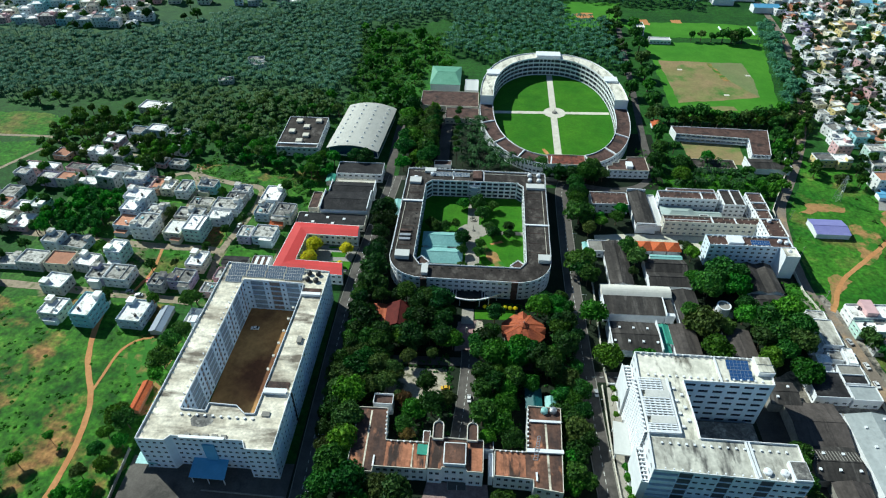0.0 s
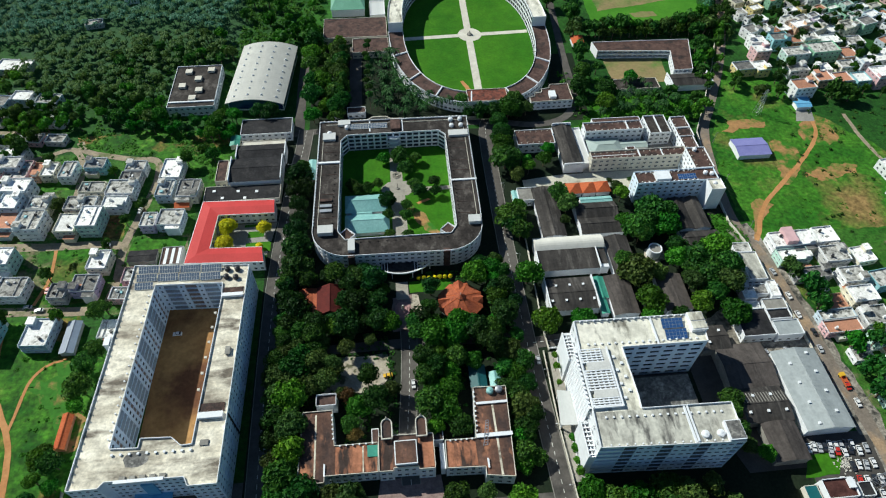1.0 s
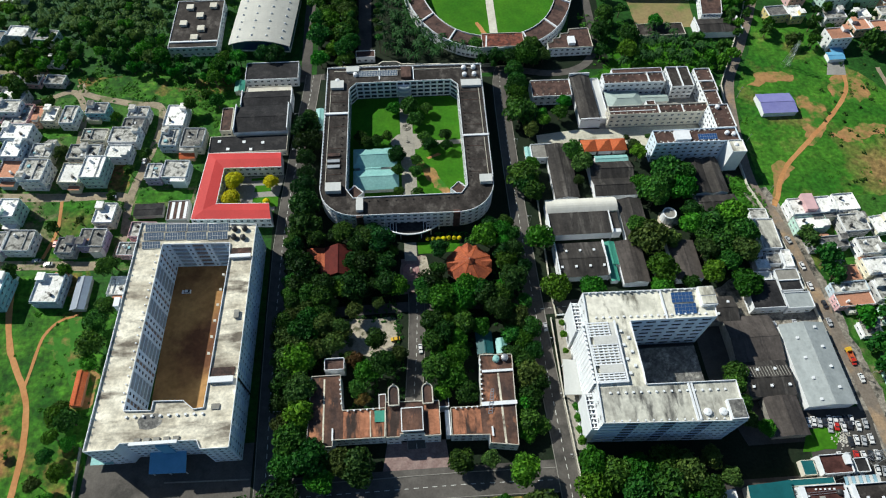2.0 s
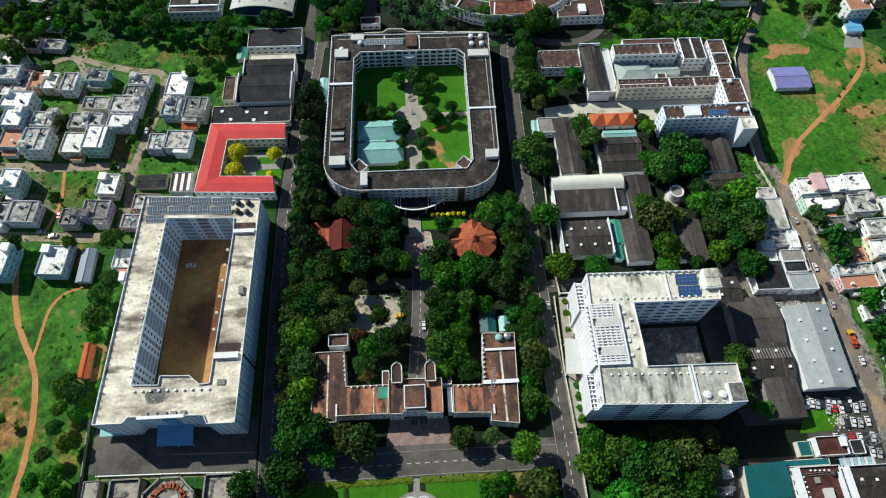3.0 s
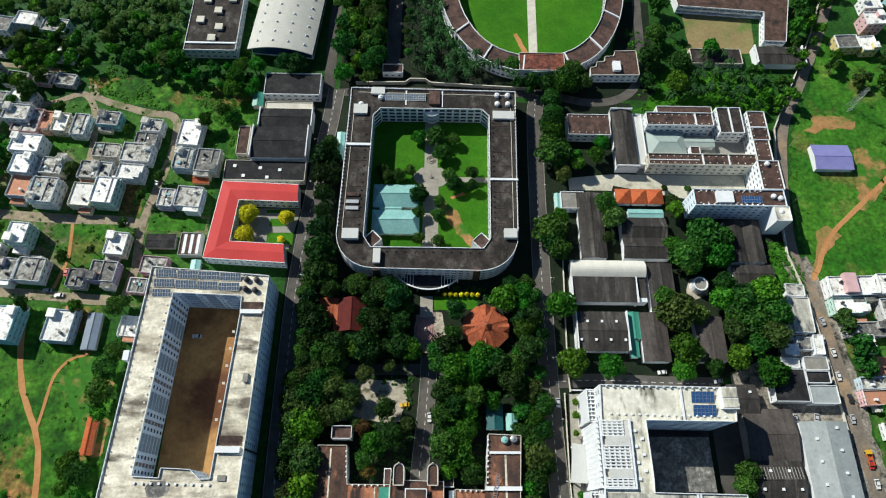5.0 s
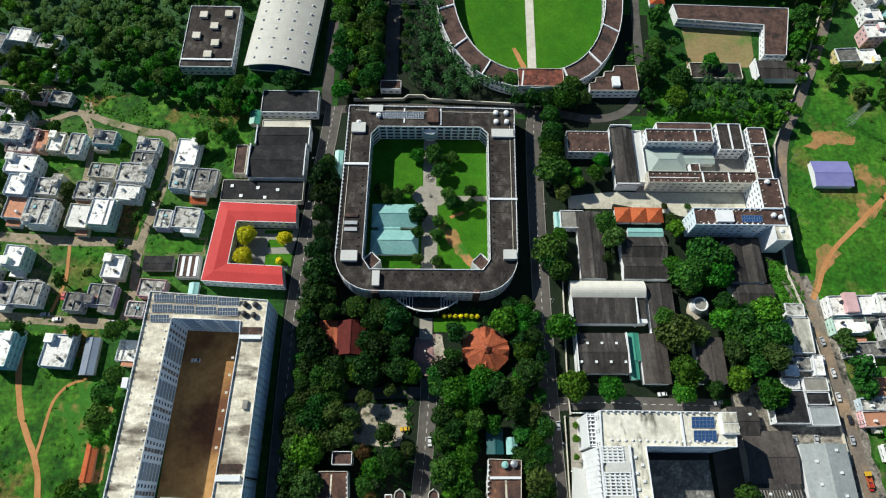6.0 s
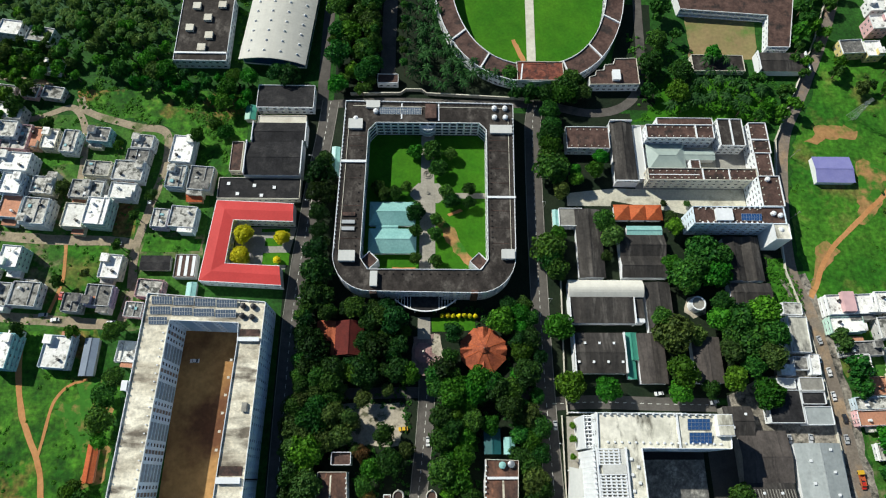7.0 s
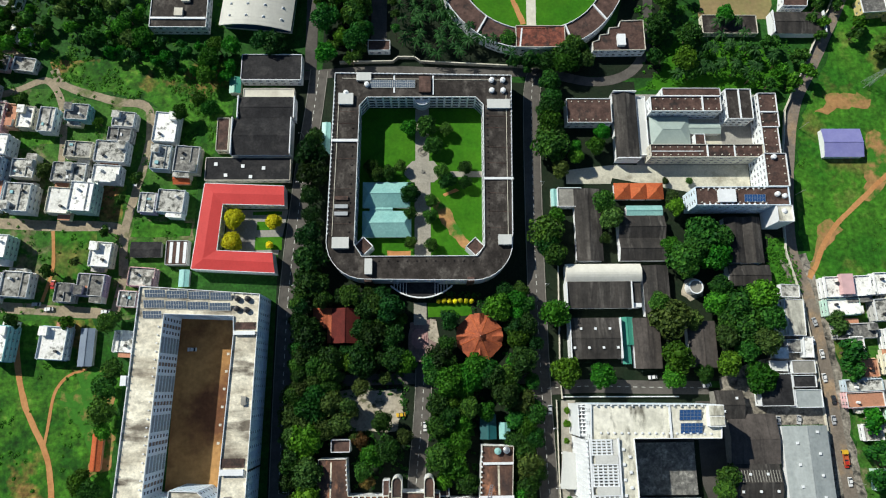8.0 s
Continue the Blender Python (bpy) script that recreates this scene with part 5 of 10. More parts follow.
knobs(host, HH, (-118, 237), (-70, 234), 12, 0.4, 0.5)
boxes(host, "sign_frame", "white", [(-107, 136.2, -89.5, 137.2, HH + 0.4, HH + 1.7)], "white parapet sign frame")
for k in range(5):
    s = Shape()
    s.box(-105.8 + k * 3.6, 137.2, HH + 0.2, -103.6 + k * 3.6, 139.0, HH + 0.7)
    part("sign_brace", s, M["concrete"], host)
# dark glazed slot over the porch, and the blue porch roof
s = Shape()
s.box(-99.2, 136.4, 6, -94.6, 137.4, 16)
part("glazed_slot", s, M["bluesheet"], host, "dark blue glazed entrance slot")
s = Shape()
s.v = [(-105, 138, 5.8), (-90.8, 137.6, 5.8), (-90.3, 128.8, 4.9), (-104.5, 129.2, 4.9)]
s.v += [(a, b, c - 0.25) for a, b, c in s.v]
s.f, s.s = [(3, 2, 1, 0), (4, 5, 6, 7), (0, 1, 5, 4), (1, 2, 6, 5), (2, 3, 7, 6), (3, 0, 4, 7)], [0] * 6
part("porch_roof", s, M["bluesheet"], host, "blue metal porch roof")
for x, y in ((-103.8, 129.8), (-91, 129.5), (-97.4, 129.6)):
    s = Shape()
    s.tube(x, y, 0, 4.7, 0.2, n=8)
    part("porch_column", s, M["white"], host)
s = Shape()
s.box(-126.5, 137, 0, -118, 143, 0.4)
s.poly([(-128.5, 134.5, 3.4), (-119.5, 134.5, 3.4), (-119.5, 139.5, 3.8), (-128.5, 139.5, 3.8)])
part("lean_to", s, M["tealsheet"], host, "pale teal lean-to roof")
for side in (1,):
    s = Shape()
    s.box(-69.9, 160.2, 0, -69.2, 160.8, HH)
    part("downpipe_slot", s, M["roofdark"], host)


# white block with open courtyard to the east
def white_n(length, i):
    if i == 0:
        return [("solid", 0.6)] + rows(length - 1.2, 5.6, "win", 4.0, 1.5, 1.0) + [("solid", 0.6)]
    return rows(length, 4.2, "win", 2.2, 1.5, 1.0)


def white_style(length, i):
    if i == 0:      # south face: louvre bands, then windows between grey panels
        k = length / 55
        out = [("gallery", 9 * k, 1.6, 1.7, 1.1, 0.1)]
        for j in range(3):
            out += [("panel", 5.0 * k, 0.35, 3.4, 0.15), ("win", 3.0 * k, 1.9, 1.2, 1.2), ("win", 3.0 * k, 1.9, 1.2, 1.2), ("win", 3.0 * k, 1.9, 1.2, 1.2)]
        return out + [("gallery", 3.2 * k, 0.6, 2.6, 0.5, 0.15)]
    if i >= 8:
        return plain(length, i)
    if length > 15:
        return [("solid", 0.6)] + rows(length - 1.2, 5.6, "win", 4.0, 1.5, 1.1) + [("solid", 0.6)]
    return rows(length, 4.0, "win", 2.0, 1.4, 1.1)


white_outer = [(70.5, 130.9), (125.3, 128.4), (125.8, 144.4), (90.3, 145.0), (90.6, 150.2), (90.2, 171.9), (126.8, 171.6), (128.3, 185.2), (73.0, 186.0), (71.8, 160)]
wht, WH = building("institute_building", "tall white seven-storey institute block with louvred terraces", white_outer, [], 7, 3.7, "skywhite", "roofwhite", white_style, back="inner", rim=0.9, panels=True, parapet_mat="white", frame_mat="slatesheet")
s = Shape()
s.poly([(71.2, 131.4, WH + 0.03), (125.0, 129.0, WH + 0.03), (125.4, 143.9, WH + 0.03), (72.0, 144.8, WH + 0.03)])
part("roof_membrane", s, M["roofgrime"], wht, "grey weathered membrane of the south wing")
knobs(wht, WH, (75, 174.5), (124, 173.5), 17, 0.6, 0.5)
knobs(wht, WH, (74, 142.5), (122, 141.0), 16, 0.6, 0.5)
knobs(wht, WH + 0.4, (74, 185.4), (121, 184.8), 16, 0.5, 0.7)
knobs(wht, WH + 0.4, (73, 131.6), (121, 129.6), 16, 0.4, 0.6)
boxes(wht, "roof_upstand", "white", [(105.5, 171.8, 106.1, 185.2, WH, WH + 0.7), (106.3, 129.8, 106.9, 144.4, WH, WH + 0.7), (107.6, 129.8, 108.1, 144.4, WH, WH + 0.7)])
boxes(wht, "lift_room", "white", [(121.5, 176.5, 128.1, 185, WH, WH + 2.2), (119.0, 129.0, 125.2, 136.5, WH, WH + 2.0)], "white lift room")
boxes(wht, "lift_room_roof", "roofwhite", [(121.9, 177, 127.8, 180.3, WH + 2.2, WH + 2.5), (121.9, 181, 127.8, 184.7, WH + 2.2, WH + 2.5)])
boxes(wht, "lift_room_roof", "roofslate", [(119.6, 129.5, 124.9, 136.1, WH + 2.0, WH + 2.2)])
for k in range(2):
    solar_panel(114.4, 181.2 - k * 5.4, WH, 9.2, 4.2, 16, "deep blue rooftop solar array", 6, 3)
for x, y in ((111, 132.6), (117, 132.4)):
    water_tank(x, y, WH, 1.5, 1.3, "white", "white domed rooftop water tank")
# open concrete grids over the terraces of the link
for x1, y0, y1 in ((80.6, 165.8, 171.6), (82.7, 153.6, 162.0), (82.7, 146.9, 150.0)):
    cols = 5 if x1 > 81 else 4
    for k in range(cols + 1):
        s = Shape()
        x = 71.9 + (x1 - 0.6 - 71.9) * k / cols
        s.box(x, y0, WH + 0.7, x + 0.6, y1, WH + 1.2, bottom=True)
        part("pergola_beam", s, M["white"], wht)
    n_ = round((y1 - y0) / 1.2)
    for k in range(n_ + 1):
        s = Shape()
        y = y0 + (y1 - y0) * k / n_
        s.box(71.6, y - 0.26, WH + 1.2, x1, y + 0.26, WH + 1.45, bottom=True)
        part("pergola_slat", s, M["white"], wht)
s = Shape()
s.box(72.4, 146.5, WH - 0.02, 83.2, 172, WH + 0.06)
part("terrace_floor", s, M["roofgrime"], wht, "grey terrace floor under the grid")
boxes(wht, "terrace_slab", "roofpalegrey", [(73.4, 162.3, 82.6, 165.5, WH, WH + 1.5), (73.4, 150.3, 82.6, 153.3, WH, WH + 1.5), (81.0, 165.8, 83.0, 171.6, WH, WH + 0.9)], "pale grey flat slab between the grids")
boxes(wht, "terrace_wall", "white", [(83.0, 146.2, 83.5, 172.2, WH, WH + 1.5), (71.2, 146.2, 71.6, 172.2, WH, WH + 1.4), (72.0, 146.2, 83.0, 146.7, WH, WH + 1.4)])
for k in range(7):
    boxes(wht, "roof_vent", "white", [(84.8 + 2.6 * (k % 2), 149.4 + 3.0 * k, 85.7 + 2.6 * (k % 2), 150.3 + 3.0 * k, WH, WH + 0.7)])
# plain white road front; screen walls stand before both wings, tied to them by white beams over a light well
# untinted white copy of the wall colour for this sunlit side
for p, q in (((73.0, 186), (71.8, 160)), ((71.8, 160), (70.5, 130.9))):
    s = Shape()
    s.bar(p, q, 0.2, 0, WH + 0.9, out=0.08)
    part("road_front", s, M["white"], wht, "plain white rendered road front")
for y0, y1, xs_, xw in ((172.4, 185.8, 69.5, 72.5), (131.0, 145.6, 67.9, 70.8)):
    s = Shape()
    s.box(xs_ - 0.35, y0, 0, xs_, y1, 18.6)
    part("screen_wall", s, M["white"], wht, "white screen wall before the light well")
    for y in (y0, y1 - 0.4):
        s = Shape()
        s.box(xs_, y, 0, xw - 0.1, y + 0.4, 17.6)
        part("screen_return", s, M["white"], wht)
    for level in range(3):
        n_ = 8
        for k in range(n_):
            s = Shape()
            y = y0 + 0.9 + (y1 - y0 - 2.0) * k / (n_ - 1)
            z = 18.0 - level * 3.7
            s.box(xs_, y - 0.24, z - 0.5, xw - 0.1, y + 0.24, z, bottom=True)
            part("tie_beam", s, M["white"], wht)
        s = Shape()
        x = (xs_ + xw) / 2
        s.box(x - 0.2, y0 + 0.4, 17.3 - level * 3.7, x + 0.2, y1 - 0.4, 17.48 - level * 3.7, bottom=True)
        part("tie_rail", s, M["white"], wht)
for k in range(7):
    for j in range(2):
        s = Shape()
        s.box(69.9, 146.5, k * 3.7 + 1.0 + j * 1.85, 70.9, 171.5, k * 3.7 + 1.7 + j * 1.85, bottom=True)
        part("sun_fin", s, M["white"], wht)
# flat dark sheet: paints the shade in the gaps between fins
s = Shape()
s.box(70.9, 146.5, 0, 71.05, 171.5, WH + 0.4)
part("grid_backing", s, M["inner"], wht, "dark backing sheet painting the shade behind the white sun grid")
for k in range(13):
    s = Shape()
    y = 146.5 + 24.4 * k / 12
    s.box(70.0, y, 0, 70.9, y + 0.6, WH + 0.6)
    part("sun_post", s, M["white"], wht)
for p, q in (((73.0, 186), (71.8, 160)), ((71.8, 160), (70.5, 130.9))):
    u = Vector((q[0] - p[0], q[1] - p[1], 0))
    run = u.length
    u.normalize()
    n_ = Vector((u.y, -u.x, 0))
    for k in range(7):
        for j in range(5):
            m4 = Matrix(((u.x, -n_.x, 0, 0), (u.y, -n_.y, 0, 0), (0, 0, 1, 0), (0, 0, 0, 1)))
            m4.translation = Vector((*p, 0)) + u * (run * (j + 0.5) / 5 - 0.8) + n_ * 0.36 + Vector((0, 0, k * 3.7 + 1.75))
            part("window", window_mesh(1.6, 1.1), None, wht, at=m4)
s = Shape()
s.prism([(62.8, 149.6), (70.6, 149.2), (71.2, 164.2), (64.6, 165.4)], 5.2, 5.7, bottom=True)
part("entrance_canopy", s, M["palesheet"], wht, "broad white entrance canopy")
for x, y in ((63.8, 150.6), (65.2, 164.0)):
    s = Shape()
    s.box(x - 0.3, y - 0.3, 0, x + 0.3, y + 0.3, 5.2)
    part("canopy_column", s, M["white"], wht)
patch("institute_walk", [(63.8, 128), (70, 128), (72.5, 187), (66, 187)], 0.14, "paving", "pale paved walk along the institute", "pavement")
# near-black ground paints the institute's own shadow
patch("institute_grounds", [(66, 112), (160, 112), (162, 143), (140, 145), (140, 192), (66, 192)], 0.05, "shadesoil", "soil round the institute with shade in its dark colour", "ground")
patch("institute_court", [(90, 145), (125, 144), (126, 172), (90, 172)], 0.12, "asphalt", "dark asphalt courtyard", "yard")
hh = Shape()
hh.box(91, 146.5, 0, 123.5, 168, 4.0)
hh.box(90.6, 146.2, 4.0, 123.9, 168.3, 4.4, bottom=True)
solid("podium_hall", hh, M["roofslate"], "low podium hall with dark grey flat roof", "building")


# ---- administration building: two storeys, stained roofs ----
def office_style(length, i):
    if length < 4:
        return plain(length, i)
    return [("solid", 0.5)] + rows(length - 1.0, 3.0, "win", 1.5, 1.9, 1.1) + [("solid", 0.5)]


ow, OH = building("office_wing", "two-storey white office wing with rust-stained flat roof", [(-43.5, 134.1), (-33.1, 133.9), (-33.1, 136.4), (-12.4, 136.2), (-12.0, 148.2), (-29.4, 148.3), (-30.4, 163.5), (-42.5, 163.5)], [], 2, 4.1, "white", "roofrust", office_style, rim=0.6, group="office wings", parapet_mat="cream")
oc, CH = building("office_centre", "taller white central office block with arched turrets", [(-12.0, 135.6), (-6.2, 135.5), (-6.2, 136.6), (3.4, 136.4), (3.4, 135.3), (9.9, 135.2), (10, 149.4), (-11.9, 150.0)], [], 2, 4.9, "white", "roofrust", office_style, rim=0.6, group="office wings", parapet_mat="cream")
oe, _ = building("office_wing", "two-storey white office wing with rust-stained flat roof", [(14.2, 135.2), (29.3, 134.5), (29.2, 131.2), (40.5, 129.6), (42.5, 168), (28.6, 168.5), (27, 146.3), (14.5, 146.6)], [], 2, 4.1, "white", "roofrust", office_style, rim=0.6, group="office wings", parapet_mat="cream")
boxes(oc, "raised_block", "white", [(-5.6, 137.2, 3.0, 146.5, CH, CH + 2.2)], "raised white central block")
boxes(oc, "raised_block_roof", "roofrust", [(-5.2, 137.6, 2.6, 146.1, CH + 2.2, CH + 2.3)])
for x in (-8.4, 5.4):
    s = Shape()
    s.prism([(x - 2.2, 148.5), (x + 2.2, 148.5), (x + 2.2, 154), *arc(x, 154, 2.2, 0, 180, 10)[1:]], 0, CH + 1.8)
    part("turret", s, M["white"], oc, "white round-ended turret")
    s = Shape()
    o = [(x - 1.8, 148.0), (x + 1.8, 148.0), (x + 1.8, 154), *arc(x, 154, 1.8, 0, 180, 10)[1:]]
    s.prism(o, CH + 1.8, CH + 1.86)
    part("turret_roof", s, M["roofrust"], oc)
    s = Shape()
    for p, q in edges([(x - 2.1, 147.8), (x + 2.1, 147.8), (x + 2.1, 154), *arc(x, 154, 2.1, 0, 180, 10)[1:]]):
        s.bar(p, q, 0.35, CH + 1.6, CH + 2.5)
    part("turret_rim", s, M["cream"], oc)
    s = Shape()
    s.tube(x, 156.2, CH + 2.4, CH + 4.2, 0.5, 0.1, 8)
    part("finial", s, M["cream"], oc)
boxes(oc, "side_room", "white", [(-14.6, 147, -11.9, 154.5, 0, 7), (10, 147.5, 14, 153, 0, 7)])
boxes(oc, "side_room_roof", "roofbrown", [(-14.3, 147.4, -12.1, 154.1, 7, 7.1), (10.3, 147.9, 13.7, 152.6, 7, 7.1)])
boxes(ow, "roof_upstand", "white", [(-33.4, 136.4, -33.0, 141, OH, OH + 0.6)])
boxes(ow, "roof_strip", "roofpale", [(-37.2, 136, -36.8, 162, OH, OH + 0.1), (-18.3, 137, -18.0, 147, OH, OH + 0.2)])
boxes(oe, "roof_upstand", "white", [(27.4, 146.2, 41.8, 147.6, OH, OH + 1.0), (29, 160.5, 42, 161.3, OH, OH + 0.8), (12.2, 136, 13.9, 146, 0, 6.6), (30.4, 134, 30.9, 137.5, OH, OH + 0.7)])
boxes(oe, "roof_strip", "roofpale", [(35.3, 148, 35.9, 160, OH, OH + 0.08), (35.3, 131, 35.9, 146, OH, OH + 0.08)])
knobs(ow, OH + 0.2, (-29.8, 150), (-30.6, 162), 6, 0.5, 0.7)
knobs(ow, OH + 0.2, (-28.5, 147.8), (-13, 147.8), 6, 0.5, 0.7)
knobs(oe, OH + 0.2, (15.5, 146), (26.5, 146), 5, 0.5, 0.7)
knobs(oe, OH + 0.2, (27.8, 148), (28.6, 167), 9, 0.5, 0.7)
for owner, z, o in ((ow, OH, rect(-29.0, 136.8, -12.8, 147.8)), (oe, OH, rect(14.8, 135.6, 26.6, 146.0)), (oc, CH, rect(-11.4, 136.2, -6.6, 148.0)), (oc, CH, rect(3.8, 136.0, 9.5, 148.0))):
    s = Shape()
    s.prism(o, z, z + 0.03)
    part("lime_terrace", s, M["roofstain"], owner, "orange lime terrace with dark stains")


t = thing("roof_ladder", "grey lattice ladder lying on the roof edge", "ladder")
for k in range(2):
    s = Shape()
    s.v = [(29.6 + k * 1.6, 143, OH + 0.1), (29.9 + k * 1.6, 143, OH + 0.1), (31.9 + k * 1.0, 152.4, OH + 2.6), (31.6 + k * 1.0, 152.4, OH + 2.6)]
    s.f, s.s = [(0, 1, 2, 3)], [0]
    part("rail", s, M["steel"], t)
for k in range(10):
    f = k / 9
    s = Shape()
    x = 29.7 + 2.0 * f
    s.box(x, 143 + 9.2 * f, OH + 0.1 + 2.5 * f, x + 1.6 - 0.6 * f, 143.25 + 9.2 * f, OH + 0.2 + 2.5 * f, bottom=True)
    part("rung", s, M["steel"], t)
for k, (x, y) in enumerate(((35.4, 166.0), (39.2, 166.4))):
    water_tank(x, y, OH, 1.5, 2.0, "tealsheet" if k == 0 else "steel", "teal plastic rooftop water tank" if k == 0 else "pale steel rooftop water tank")
b, bh = building("annex", "small white annex with brown flat roof", rect(-37.4, 166.2, -29, 171.5), [], 1, 6.6, "white", "roofbrown", plain, rim=1.2)
t = thing("porch_awning", "green fabric awning between the roofs", "awning")
s = Shape()
s.v = [(-16.4, 142.5, 8.8), (-12.3, 142.5, 8.4), (-12.3, 147.2, 8.4), (-16.4, 147.2, 8.8)]
s.v += [(a, c, e - 0.15) for a, c, e in s.v]
s.f, s.s = [(0, 1, 2, 3), (7, 6, 5, 4), (0, 4, 5, 1), (1, 5, 6, 2), (2, 6, 7, 3), (3, 7, 4, 0)], [0] * 6
part("cloth", s, M["greensheet"], t)
for x in (-16.2, -12.5):
    for y in (142.7, 147):
        s = Shape()
        s.box(x - 0.06, y - 0.06, 0, x + 0.06, y + 0.06, 8.4)
        part("post", s, M["steel"], t)


# ---- red-roofed block round a garden ----
def ribbed_u(name, label, outer, ridge, inner, eave, top, roof, wall):
    """An open U of pitched sheet roof: outer eave, ridge and inner eave lines run side by side."""
    t = thing(name, label, "building")
    w, r, c, rb = Shape(), Shape(), [], Shape()
    b = Shape()
    line = outer + inner[::-1]
    for p, q in edges(ccw(line)):
        facade(t, w, b, p, q, 0, 2, eave / 2, rows(math.dist(p, q), 3.2, "win", 1.5, 1.5, 1.0) if math.dist(p, q) > 12 else plain(1, 0), c)
    part("wall", w, M[wall], t)
    for i in range(len(outer) - 1):
        o0, o1, m0, m1, n0, n1 = outer[i], outer[i + 1], ridge[i], ridge[i + 1], inner[i], inner[i + 1]
        for k, quadr in enumerate(([(*o0, eave), (*o1, eave), (*m1, top), (*m0, top)], [(*m0, top), (*m1, top), (*n1, eave), (*n0, eave)])):
            a = (Vector(quadr[1]) - Vector(quadr[0])).cross(Vector(quadr[2]) - Vector(quadr[1]))
            r.poly(quadr if a.z > 0 else quadr[::-1])
            for j in range(1, int(math.dist(quadr[0], quadr[1]) / 1.2)):
                f = j / int(math.dist(quadr[0], quadr[1]) / 1.2)
                p = Vector(quadr[0]).lerp(Vector(quadr[1]), f)
                q = Vector(quadr[3]).lerp(Vector(quadr[2]), f)
                d = (Vector(quadr[1]) - Vector(quadr[0])).normalized() * 0.07
                up = Vector((0, 0, 0.05))
                rb.poly([p - d + up, p + d + up, q + d + up, q - d + up])
    for i in (0, -1):
        r.poly([(*outer[i], eave), (*inner[i], eave), (*ridge[i], top)])
    part("roof", r, M[roof], t)
    part("roof_ribs", rb, M[roof], t)["kind"] = "stuff"
    e = Shape()
    for p, q in list(zip(outer, outer[1:])) + list(zip(inner, inner[1:])):
        e.bar(p, q, 0.3, eave - 0.35, eave + 0.02, bottom=True, ext=0.1)
    part("fascia", e, M["white"], t)
    set_windows(t, c)
    return t


ribbed_u("red_roofed_block", "white two-storey block with red ribbed metal roof round a garden",
         [(-63.0, 287.9), (-100.6, 289.4), (-104.1, 247.9), (-65.4, 245.8)], [(-62.7, 283.2), (-96, 284.2), (-98.6, 252.4), (-66.2, 250.6)], [(-62.4, 278.3), (-91.4, 279.0), (-92.8, 256.6), (-67.0, 255.4)], 7.2, 8.0, "redsheet", "white")
patch("garden_court", [(-92, 257), (-66, 256), (-62, 278), (-91, 278)], 0.1, "yard", "grey paved garden court", "court")
for x, y, w, d in ((-70.8, 261.4, 13, 6.4), (-72.6, 270.2, 8.4, 4.0), (-72, 276.4, 14, 1.8)):
    patch("flower_bed", rect(x - w / 2, y - d / 2, x + w / 2, y + d / 2), 0.16, "lawn", "clipped green garden bed", "flower bed", 0.2, step=2.0)


